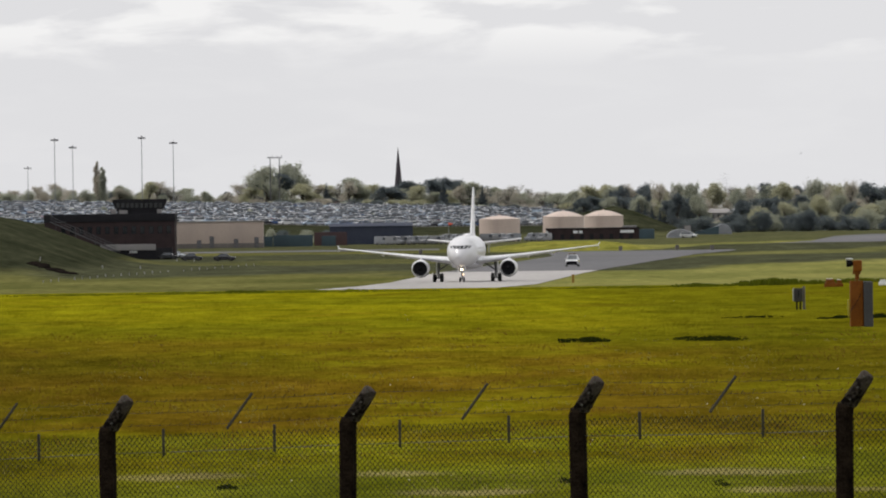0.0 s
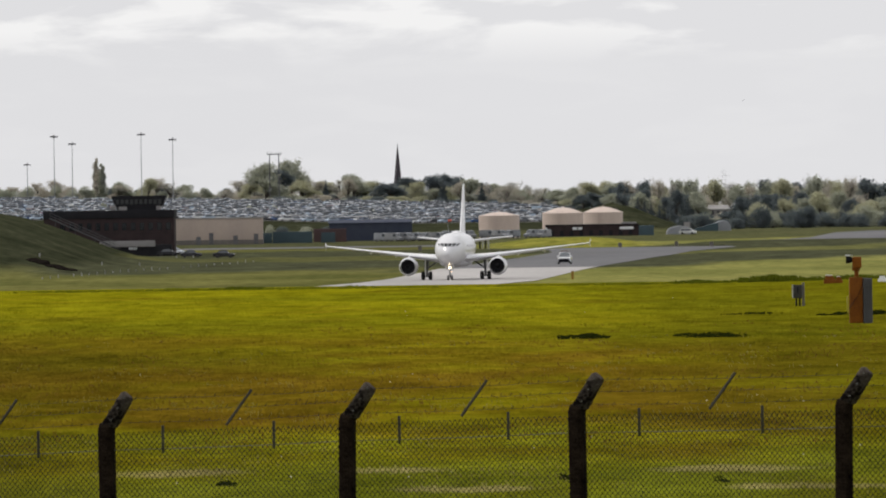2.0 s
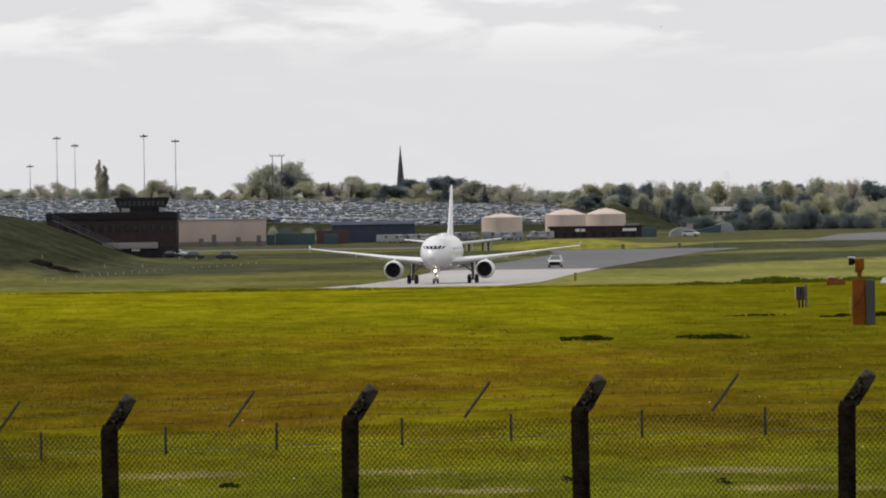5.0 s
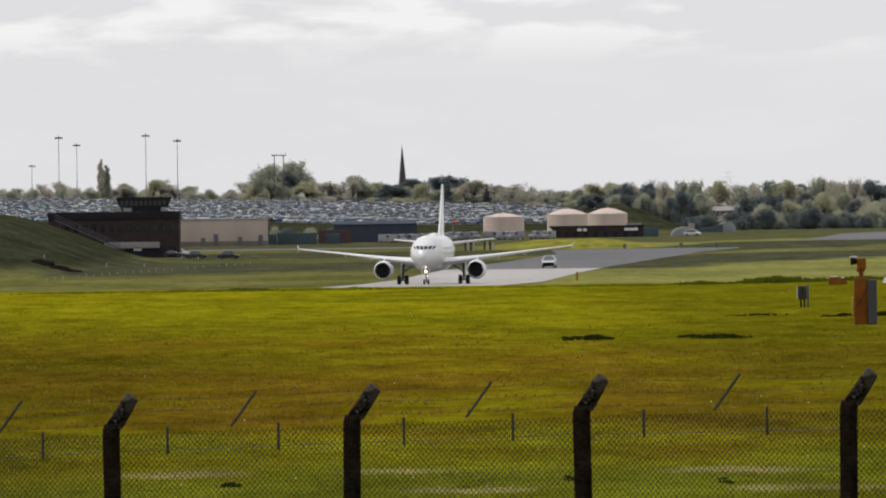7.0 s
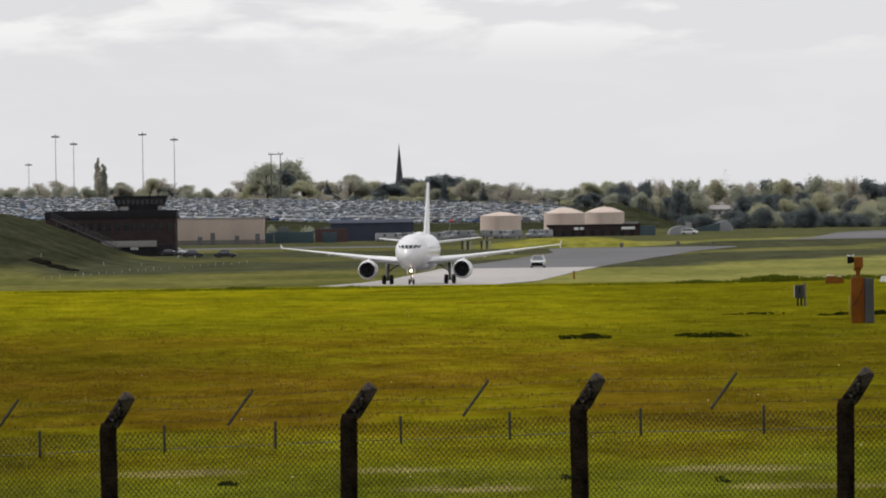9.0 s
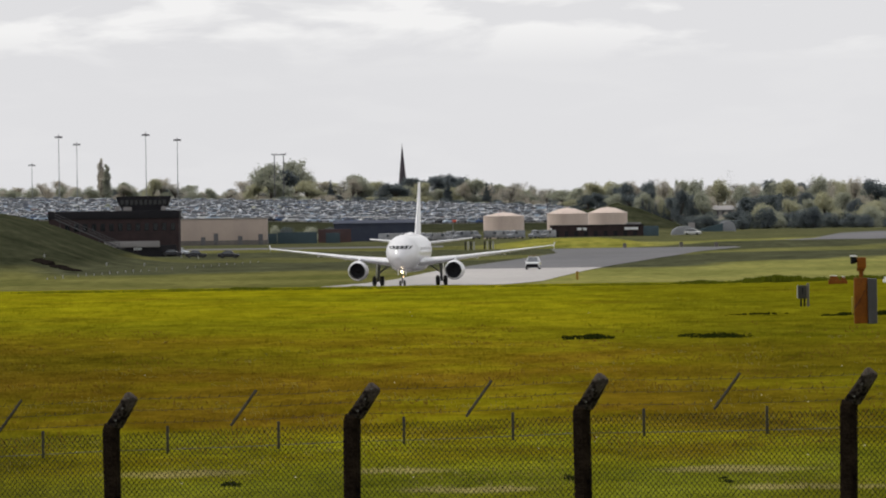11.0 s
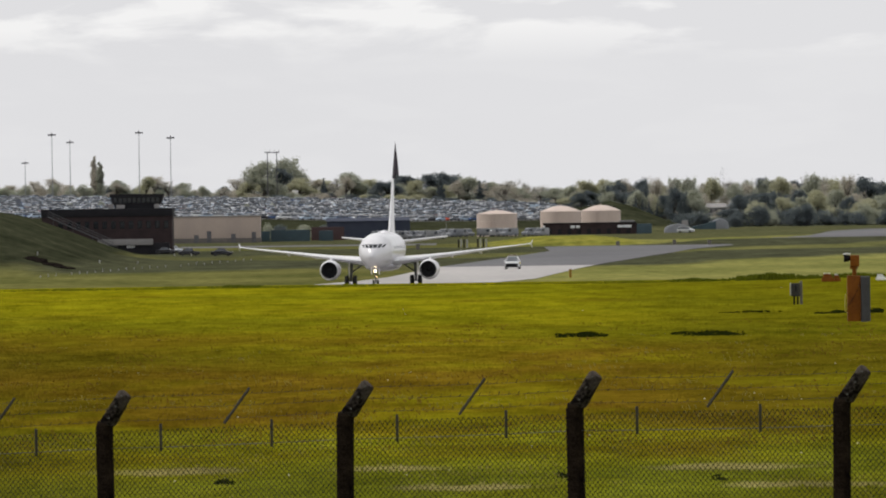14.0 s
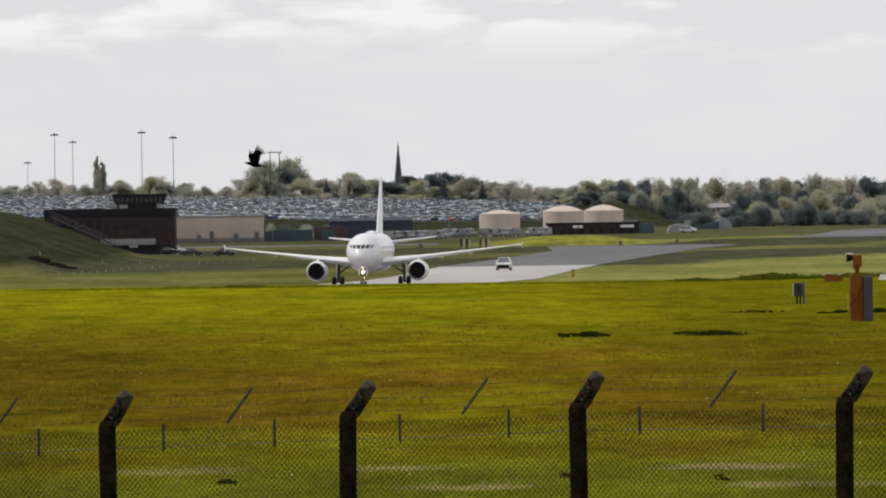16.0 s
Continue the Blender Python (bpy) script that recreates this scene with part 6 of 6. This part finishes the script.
plant(-42.1, 4094, 12.5, 7.9, "brown", "bush", 173)
plant(-35.4, 4065, 10.6, 6.9, "green", "bush", 174)
plant(-33.5, 4186, 12.2, 9.6, "dark", "bush", 175)
plant(-27.1, 4135, 11.9, 8.3, "yellow", "bush", 176)
plant(-24.4, 4124, 11.5, 10.2, "dark", "bush", 177)
plant(-18.3, 4065, 11.7, 7.6, "yellow", "bush", 178)
plant(-14.4, 4072, 11.7, 8.5, "yellow", "bush", 179)
plant(-8.7, 4183, 11.5, 9.6, "yellow", "bush", 180)
plant(-4.0, 4169, 9.8, 8.5, "green", "bush", 181)
plant(-1.2, 4135, 10.7, 7.1, "dark", "bush", 182)
plant(4.2, 4086, 10.2, 9.0, "dark", "bush", 183)
plant(7.4, 4088, 9.4, 7.5, "brown", "bush", 184)
plant(13.5, 4117, 9.3, 7.8, "green", "bush", 185)
plant(18.3, 4072, 10.2, 7.3, "dark", "bush", 186)
plant(20.7, 4084, 9.9, 7.6, "brown", "bush", 187)
plant(25.7, 4077, 9.2, 7.3, "dark", "bush", 188)
plant(30.6, 4107, 9.7, 9.2, "brown", "bush", 189)
plant(36.4, 4154, 8.5, 10.0, "brown", "bush", 190)
plant(40.6, 4095, 8.9, 9.2, "dark", "bush", 191)
plant(43.4, 4097, 9.8, 8.0, "dark", "bush", 192)
plant(39.9, 3910, 13.5, 14.8, "green", "broad", 193)
plant(46.6, 4000, 13.1, 12.5, "green", "broad", 194)
plant(49.7, 4018, 14.9, 13.7, "grey", "broad", 195)
plant(53.0, 3979, 14.3, 10.1, "green", "broad", 196)
plant(58.4, 3990, 15.5, 11.6, "yellow", "broad", 197)
plant(62.6, 3974, 15.4, 13.1, "green", "broad", 198)
plant(66.3, 4013, 14.0, 11.0, "yellow", "broad", 199)
plant(70.1, 3947, 15.6, 10.0, "dark", "broad", 200)
plant(74.3, 3969, 14.5, 11.7, "green", "broad", 201)
plant(78.5, 3989, 13.7, 10.8, "dark", "broad", 202)
plant(82.8, 4008, 15.6, 10.1, "green", "broad", 203)
plant(86.3, 3952, 14.2, 11.7, "green", "broad", 204)
plant(92.7, 4009, 9.8, 13.1, "green", "broad", 205)
plant(93.9, 3918, 15.5, 11.2, "yellow", "broad", 206)
plant(100.4, 3987, 15.9, 11.3, "grey", "broad", 207)
plant(102.7, 3914, 13.7, 11.0, "green", "broad", 208)
plant(109.1, 4006, 14.9, 9.5, "green", "broad", 209)
plant(113.1, 3974, 15.4, 11.7, "green", "broad", 210)
plant(114.5, 3928, 14.4, 10.6, "green", "broad", 211)
plant(119.1, 3958, 14.7, 11.2, "green", "broad", 212)
plant(124.7, 3967, 15.0, 9.8, "dark", "broad", 213)
plant(126.9, 3916, 15.6, 10.5, "grey", "broad", 214)
plant(134.4, 4001, 15.5, 13.7, "green", "broad", 215)
plant(136.2, 3919, 14.9, 13.4, "yellow", "broad", 216)
plant(141.8, 3959, 14.7, 9.3, "green", "broad", 217)
plant(146.7, 3986, 15.3, 10.1, "brown", "broad", 218)
plant(149.1, 3978, 14.0, 12.1, "green", "broad", 219)
plant(153.7, 3987, 13.6, 12.6, "dark", "broad", 220)
plant(157.0, 3945, 13.9, 10.7, "green", "broad", 221)
plant(161.1, 3967, 14.2, 13.1, "green", "broad", 222)
plant(165.3, 3958, 14.5, 9.4, "brown", "broad", 223)
plant(63.3, 3866, 16.0, 11.6, "brown", "broad", 224)
plant(72.6, 3842, 15.6, 9.6, "brown", "broad", 225)
plant(78.7, 3861, 15.6, 9.7, "grey", "broad", 226)
plant(86.5, 3907, 15.7, 10.6, "green", "broad", 227)
plant(49.8, 3864, 15.4, 12.0, "yellow", "broad", 228)
plant(56.5, 3861, 15.3, 9.7, "green", "broad", 229)
plant(60.9, 3837, 15.0, 8.8, "dark", "broad", 230)
plant(111.6, 3897, 16.2, 9.7, "dark", "broad", 231)
plant(116.0, 3880, 16.4, 12.8, "yellow", "broad", 232)
plant(126.7, 3854, 15.9, 11.6, "green", "broad", 233)
plant(133.2, 3903, 16.3, 9.8, "grey", "broad", 234)
plant(146.9, 3904, 15.3, 13.7, "dark", "broad", 235)
plant(138.9, 3869, 15.9, 9.7, "brown", "broad", 236)
plant(42.6, 3788, 9.9, 10.4, "yellow", "broad", 237)
plant(46.5, 3735, 11.1, 8.1, "dark", "broad", 238)
plant(50.1, 3791, 11.9, 8.0, "dark", "broad", 239)
plant(54.9, 3806, 10.7, 9.4, "dark", "broad", 240)
plant(56.3, 3761, 11.3, 9.5, "green", "broad", 241)
plant(61.3, 3762, 11.7, 11.5, "dark", "broad", 242)
plant(64.3, 3719, 11.9, 11.2, "green", "broad", 243)
plant(66.2, 3724, 12.5, 8.9, "dark", "broad", 244)
plant(70.9, 3782, 10.8, 9.9, "yellow", "broad", 245)
plant(75.5, 3779, 10.2, 9.9, "dark", "broad", 246)
plant(77.6, 3756, 12.2, 8.4, "dark", "broad", 247)
plant(83.2, 3773, 9.3, 9.9, "dark", "broad", 248)
plant(85.3, 3764, 11.2, 10.1, "green", "broad", 249)
plant(89.9, 3785, 5.1, 10.2, "green", "broad", 250)
plant(92.5, 3733, 5.1, 9.9, "brown", "broad", 251)
plant(95.6, 3730, 5.1, 11.4, "dark", "broad", 252)
plant(99.4, 3741, 10.3, 8.8, "dark", "broad", 253)
plant(104.0, 3746, 10.5, 11.6, "dark", "broad", 254)
plant(106.3, 3730, 10.2, 10.0, "dark", "broad", 255)
plant(112.0, 3801, 11.1, 10.2, "dark", "broad", 256)
plant(113.0, 3724, 8.7, 9.1, "yellow", "broad", 257)
plant(120.1, 3808, 11.3, 11.2, "dark", "broad", 258)
plant(123.5, 3819, 10.0, 9.0, "dark", "broad", 259)
plant(126.1, 3774, 10.7, 10.9, "yellow", "broad", 260)
plant(129.7, 3813, 9.6, 9.7, "yellow", "broad", 261)
plant(132.6, 3801, 11.6, 11.3, "green", "broad", 262)
plant(136.0, 3762, 8.6, 8.6, "dark", "broad", 263)
plant(141.4, 3814, 10.3, 9.5, "brown", "broad", 264)
plant(143.6, 3785, 8.3, 9.9, "yellow", "broad", 265)
plant(146.7, 3789, 8.8, 8.2, "green", "broad", 266)
plant(147.8, 3724, 10.1, 10.4, "green", "broad", 267)
plant(156.9, 3822, 9.5, 9.3, "yellow", "broad", 268)
plant(156.8, 3772, 8.3, 9.2, "green", "broad", 269)
plant(161.5, 3777, 8.7, 9.8, "dark", "broad", 270)
plant(75.7, 3514, 4.4, 8.4, "dark", "bush", 271)
plant(77.9, 3494, 4.3, 9.6, "dark", "bush", 272)
plant(80.2, 3493, 4.7, 8.6, "green", "bush", 273)
plant(84.5, 3493, 3.4, 8.1, "green", "bush", 274)
plant(86.1, 3472, 3.0, 10.1, "dark", "bush", 275)
plant(88.9, 3472, 3.2, 8.2, "dark", "bush", 276)
plant(92.3, 3482, 5.5, 9.5, "dark", "bush", 277)
plant(95.7, 3484, 5.8, 10.2, "green", "bush", 278)
plant(98.0, 3467, 7.1, 8.7, "dark", "bush", 279)
plant(101.7, 3480, 5.6, 7.8, "green", "bush", 280)
plant(105.2, 3518, 4.7, 8.9, "dark", "bush", 281)
plant(107.4, 3462, 5.9, 9.8, "dark", "bush", 282)
plant(110.3, 3488, 5.1, 9.6, "green", "bush", 283)
plant(111.6, 3442, 6.7, 7.4, "dark", "bush", 284)
plant(117.8, 3517, 4.9, 10.4, "dark", "bush", 285)
plant(118.5, 3473, 5.0, 8.7, "dark", "bush", 286)
plant(122.9, 3499, 5.0, 7.9, "dark", "bush", 287)
plant(124.4, 3464, 4.6, 9.9, "dark", "bush", 288)
plant(127.2, 3445, 4.4, 7.9, "dark", "bush", 289)
plant(129.7, 3463, 7.0, 8.1, "green", "bush", 290)
plant(134.0, 3471, 4.6, 8.9, "green", "bush", 291)
plant(135.2, 3434, 4.7, 7.0, "dark", "bush", 292)
plant(141.0, 3507, 4.8, 7.8, "dark", "bush", 293)
plant(139.9, 3427, 5.3, 7.5, "dark", "bush", 294)
plant(145.3, 3485, 5.3, 10.3, "dark", "bush", 295)
plant(147.5, 3464, 5.8, 8.3, "dark", "bush", 296)
plant(130.6, 3487, 8.3, 13.3, "yellow", "bush", 297)
plant(121.0, 3498, 5.7, 8.7, "yellow", "bush", 298)
plant(97.1, 3484, 8.3, 10.5, "yellow", "bush", 299)
plant(109.7, 3444, 6.4, 10.3, "dark", "bush", 300)
plant(80.3, 3475, 5.6, 8.7, "dark", "bush", 301)
plant(89.2, 3418, 3.3, 6.8, "dark", "bush", 302)
plant(101.3, 3484, 1.8, 7.0, "green", "bush", 303)
plant(-118.7, 3619, 10.3, 3.3, "green", "bush", 304)
plant(-107.9, 3593, 10.8, 2.5, "green", "bush", 305)
plant(-25.8, 3615, 8.0, 3.6, "green", "bush", 306)
plant(-21.6, 3591, 5.4, 2.9, "green", "bush", 307)
plant(-61.7, 3601, 9.2, 2.5, "green", "bush", 308)
plant(-53.6, 3598, 9.1, 2.5, "green", "bush", 309)
plant(-34.3, 3687, 9.1, 3.3, "green", "bush", 310)
plant(-45.6, 2984, 4.3, 3.9, "green", "bush", 311)
plant(-42.6, 3003, 3.9, 6.0, "dark", "bush", 312)
plant(-36.4, 2991, 3.8, 6.6, "green", "bush", 313)
plant(-30.9, 2965, 3.5, 5.9, "dark", "bush", 314)
plant(61.2, 3547, 10.5, 3.5, "dark", "cone", 315)
plant(64.4, 3603, 9.2, 2.9, "dark", "cone", 316)
plant(66.6, 3607, 8.5, 2.9, "dark", "cone", 317)
plant(69.3, 3618, 8.1, 2.5, "dark", "cone", 318)


def far_woods():
    """The crowns that close the gaps between the trees, as one mass of leaf clumps."""
    tones = sorted(LEAVES)
    quads, slots = [], []
    for x, y, top, width, tone, seed in FELLOWS:
        keys = [k for k in KINDS if k[0] == tone and k[1] == "broad"]
        crown = [c for c in KINDS[keys[seed % len(keys)]].children if c.name.startswith("crown")][0].data
        co = np.empty(len(crown.vertices) * 3)
        crown.vertices.foreach_get("co", co)
        q = co.reshape(-1, 4, 3)[::3]
        mid = q.mean(1, keepdims=True)
        q = mid + (q - mid) * 1.5
        z = land(x, y)
        w, h = width / 8.6, max(1.5, top - z) / 11.8
        c, n = math.cos(seed * 1.7), math.sin(seed * 1.7)
        out = np.stack([x + w * (c * q[..., 0] - n * q[..., 1]), y + w * (n * q[..., 0] + c * q[..., 1]), z + h * q[..., 2]], -1)
        quads.append(out.reshape(-1, 3))
        slots += [tones.index(tone)] * len(q)
    pts = np.concatenate(quads)
    me = bpy.data.meshes.new("far_woods")
    me.from_pydata(pts.tolist(), [], np.arange(len(pts)).reshape(-1, 4).tolist())
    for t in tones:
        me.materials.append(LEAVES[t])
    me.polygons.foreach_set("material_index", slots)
    tagged(new("far_woods", me), "mixed spring woodland crowns behind the skyline trees", "woods", kind="stuff")


far_woods()


# ---- meadow growth ----
def tufts(name, count, near, far, low, high, wide, seed, mat, label, spread=0.064, keep=None, blades=3):
    """Blades in small tufts, rooted on the land."""
    rn = np.random.RandomState(seed)
    y = 1 / (1 / far + (1 / near - 1 / far) * rn.rand(count))
    x = (rn.rand(count) * 2 - 1) * spread * y
    verts, faces = [], []
    for px, py in zip(x.tolist(), y.tolist()):
        n = noise.noise(Vector((px * 0.35, py * 0.05, seed)))
        if keep is not None and n < keep:
            continue
        z = land(px, py)
        grow = (0.75 + 0.6 * n) * min(1.0, 0.5 + py / 420)
        for b in rn.rand(blades, 6).tolist():
            h = (low + (high - low) * b[0]) * grow
            w = wide * (0.6 + 0.8 * b[1]) * min(1.5, 0.5 + py / 400)
            ox, oy = (b[2] - 0.5) * 0.5, (b[3] - 0.5) * 0.5
            lx, ly = (b[4] - 0.5) * 1.6 * h, (0.5 + 1.6 * b[5]) * h
            a = len(verts)
            verts += [(px + ox - w, py + oy, z - 0.03), (px + ox + w, py + oy + w * 0.4, z - 0.03), (px + ox + lx * 0.5 + w * 0.6, py + oy + ly * 0.4, z + h * 0.65), (px + ox + lx, py + oy + ly, z + h)]
            faces += [(a, a + 1, a + 2), (a, a + 2, a + 3)]
    me = bpy.data.meshes.new(name)
    me.from_pydata(verts, [], faces)
    me.materials.append(mat)
    return tagged(new(name, me), label, "grass", kind="stuff")


tufts("meadow_grass", 150000, 138, 720, 0.02, 0.062, 0.020, 21, BLADES, "rough meadow grass in green and straw tufts")
tufts("tussocks", 9000, 145, 700, 0.06, 0.13, 0.018, 33, BLADES, "taller tussocks standing out of the meadow", keep=0.22, blades=5)
SORREL = leaf_material("red_brown_sorrel", (0.150, 0.088, 0.012), (0.095, 0.058, 0.008), 0.4)
DRY_STALK = leaf_material("dry_straw_stalks", (0.22, 0.19, 0.055), (0.15, 0.135, 0.03), 0.35)
tufts("sorrel", 6500, 235, 470, 0.03, 0.11, 0.008, 51, SORREL, "red-brown sorrel stalks standing in the meadow", keep=0.02, blades=4)
tufts("dry_grass", 3200, 175, 430, 0.04, 0.12, 0.007, 57, DRY_STALK, "pale dry grass stalks among the green", keep=0.10, blades=4)
WEED = leaf_material("dark_weed_leaves", (0.085, 0.100, 0.008), (0.030, 0.038, 0.004))
FRINGE = leaf_material("fringe_grass_leaves", (0.150, 0.158, 0.010), (0.075, 0.085, 0.006))
PETAL = material("pale_petals", (0.48, 0.45, 0.30), (0.40, 0.36, 0.2), rough=0.8)


# weed leaves with the shadow of the hollows painted into their tone
DARK_WEED = leaf_material("shadowed_weed_leaves", (0.020, 0.026, 0.004), (0.007, 0.009, 0.002))


def weed_patch(x, y, wide, deep, high, count, seed, label, name="weed_patch"):
    rn = np.random.RandomState(seed)
    verts, faces = [], []
    for b in rn.rand(count, 7).tolist():
        px = x + (b[0] + b[1] - 1) * wide
        py = y + (b[2] - 0.5) * deep
        h = high * (0.35 + 0.65 * b[3]) * (1 - 0.6 * abs(b[0] + b[1] - 1)) * (0.75 + 0.5 * noise.noise(Vector((px * 1.3, 0, seed))))
        if noise.noise(Vector((px * 2.3, py * 0.6, seed * 3.1))) < -0.08:
            continue
        z, a, w = land(px, py), len(verts), 0.03 + 0.04 * b[4]
        lx, ly = (b[5] - 0.5) * h, (b[6] - 0.5) * h
        verts += [(px - w, py, z - 0.03), (px + w, py + w * 0.5, z - 0.03), (px + lx + w * 0.8, py + ly, z + h * 0.7), (px + lx, py + ly, z + h)]
        faces += [(a, a + 1, a + 2), (a, a + 2, a + 3)]
    me = bpy.data.meshes.new(name)
    me.from_pydata(verts, [], faces)
    me.materials.append(DARK_WEED if label.find("dark") >= 0 else FRINGE if name == "grass_fringe" else WEED)
    return tagged(new(name, me), label, "weeds", kind="stuff")


weed_patch(5.21, 424, 1.05, 7, 0.24, 1500, 1, "low dark weed patch in a grassy hollow")
weed_patch(10.14, 424, 1.3, 9, 0.20, 420, 2, "straggling dark weeds in the meadow")
weed_patch(9.12, 427, 0.6, 6, 0.16, 160, 3, "straggling dark weeds in the meadow")
weed_patch(13.61, 500, 1.5, 5, 0.12, 350, 4, "thin dark weeds in the meadow")
weed_patch(16.94, 488, 0.9, 4, 0.22, 500, 5, "dark weeds beside the grey box")
weed_patch(18.65, 486, 0.8, 4, 0.25, 400, 6, "dark weeds beside the orange cabinet")
weed_patch(-12.37, 684, 2.2, 8, 0.30, 700, 7, "bushy weeds along the crest of the meadow")
weed_patch(20.01, 684, 3.2, 8, 0.62, 2200, 8, "tall bushy weeds along the crest of the meadow")
weed_patch(15.43, 684, 2.0, 8, 0.34, 700, 9, "bushy weeds along the crest of the meadow")
weed_patch(24.92, 684, 2.4, 8, 0.45, 1000, 10, "bushy weeds along the crest of the meadow")
weed_patch(2.17, 210, 0.3, 3, 0.12, 160, 11, "small dark weed tuft near the fence")
weed_patch(-4.10, 210, 0.2, 3, 0.10, 120, 12, "small dark weed tuft near the fence")
weed_patch(5.06, 208, 0.2, 3, 0.10, 120, 13, "small dark weed tuft near the fence")
for k, (x, wide, high, count) in enumerate(((-22.5, 4.5, 0.16, 900), (-16.0, 4.0, 0.22, 900), (-8.6, 4.2, 0.20, 1000), (-2.0, 3.6, 0.12, 700), (4.6, 4.4, 0.13, 800), (10.4, 4.0, 0.20, 900), (-5.2, 1.6, 0.26, 400))):
    weed_patch(x, 682, wide, 10, high, count, 40 + k, "ragged grass fringe along the crest of the meadow", "grass_fringe")
EARTH = material("bare_dark_earth", (0.016, 0.013, 0.011), (0.007, 0.006, 0.005), rough=1.0, scale=2, gloss=0.0)


def earth_scar():
    """A slumped lip of bare earth down the mound's flank."""
    bm = bmesh.new()
    re = random.Random(3)
    for k in range(34):
        u = k / 33
        x, y = -63.2 + 7.2 * u + re.uniform(-0.2, 0.2), 1728 + re.uniform(-4, 4) - 34 * u
        z, r = land(x, y), re.uniform(0.3, 0.7) * (0.65 + abs(math.sin(u * 7)))
        rings = [[(x + q * r * (1.6 * math.cos(a) + re.uniform(-0.2, 0.2)), y + q * r * 1.5 * math.sin(a), z + h * r) for a in [i * math.tau / 7 for i in range(7)]] for q, h in ((1, -0.4), (0.8, 0.25), (0.3, 0.5))]
        add_loft(bm, rings)
    ob = part("earth_scar", bm, EARTH)
    tagged(ob, "slumped lip of bare dark earth on the mound", "bare earth", kind="stuff")


earth_scar()


def flowers():
    rn = np.random.RandomState(8)
    verts, faces = [], []
    for b in rn.rand(150, 4).tolist():
        y = 1 / (1 / 620 + (1 / 150 - 1 / 620) * b[0])
        x = (b[1] * 2 - 1) * 0.06 * y
        if noise.noise(Vector((x * 0.3, y * 0.03, 2))) < 0.12:
            continue
        z, r, a = land(x, y) + 0.09, 0.012 + 0.014 * b[2], len(verts)
        verts += [(x - r, y, z), (x, y - r, z - r * 0.4), (x + r, y, z), (x, y + r * 0.3, z + r)]
        faces += [(a, a + 1, a + 3), (a + 1, a + 2, a + 3), (a, a + 2, a + 1)]
    me = bpy.data.meshes.new("wild_flowers")
    me.from_pydata(verts, [], faces)
    me.materials.append(PETAL)
    tagged(new("wild_flowers", me), "scattered pale wild flowers in the meadow", "flowers", kind="stuff")


flowers()


def motions():
    """All that moves."""
    walk(airliner, [
        (0, pose(3.03, 1476.4, -0.02, 0, 0, -3.90)),
        (1, pose(2.34, 1465.6, -0.05, 0, 0, -4.15)),
        (2, pose(1.64, 1454.7, -0.06, 0, 0, -4.40)),
        (3, pose(0.95, 1443.7, -0.05, 0, 0, -4.65)),
        (4, pose(0.26, 1432.5, -0.04, 0, 0, -4.90)),
        (5, pose(-0.43, 1421.2, -0.02, 0, 0, -4.90)),
        (6, pose(-1.12, 1409.8, 0.01, 0, 0, -4.90)),
        (7, pose(-1.81, 1398.2, 0.04, 0, 0, -4.90)),
        (8, pose(-2.50, 1386.5, 0.08, 0, 0, -4.90)),
        (9, pose(-3.18, 1374.7, 0.12, 0, 0, -4.90)),
        (10, pose(-3.87, 1362.7, 0.16, 0, 0, -4.86)),
        (11, pose(-4.57, 1350.6, 0.20, 0, 0, -4.81)),
        (12, pose(-5.28, 1338.3, 0.24, 0, 0, -4.77)),
        (13, pose(-6.00, 1326.0, 0.27, 0, 0, -4.73)),
        (14, pose(-6.74, 1313.4, 0.30, 0, 0, -4.69)),
        (15, pose(-7.50, 1300.8, 0.33, 0, 0, -4.64)),
        (16, pose(-8.29, 1288.0, 0.35, 0, 0, -4.60)),
    ])
    walk(patrol_car, [
        (0, pose(20.29, 1781.9, 0.05, 0, 0, -4)),
        (1, pose(19.62, 1770.3, 0.05, 0, 0, -4)),
        (2, pose(18.90, 1758.5, 0.05, 0, 0, -4)),
        (3, pose(18.17, 1746.8, 0.05, 0, 0, -4)),
        (4, pose(17.42, 1734.9, 0.05, 0, 0, -4)),
        (5, pose(16.68, 1723.0, 0.05, 0, 0, -4)),
        (6, pose(15.95, 1710.9, 0.05, 0, 0, -4)),
        (7, pose(15.22, 1698.8, 0.05, 0, 0, -4)),
        (8, pose(14.51, 1686.5, 0.05, 0, 0, -4)),
        (9, pose(13.81, 1674.1, 0.05, 0, 0, -4)),
        (10, pose(13.11, 1661.5, 0.05, 0, 0, -4)),
        (11, pose(12.41, 1648.8, 0.05, 0, 0, -4)),
        (12, pose(11.70, 1635.9, 0.05, 0, 0, -4)),
        (13, pose(10.96, 1622.9, 0.05, 0, 0, -4)),
        (14, pose(10.18, 1609.6, 0.05, 0, 0, -4)),
        (15, pose(9.34, 1596.2, 0.05, 0, 0, -4)),
        (16, pose(8.42, 1582.7, 0.05, 0, 0, -4)),
    ])
    walk(crow, CROW)
    walk(far_bird, FAR_BIRD)
    walk(wing_l, WING_L)
    walk(wing_r, WING_R)


motions()
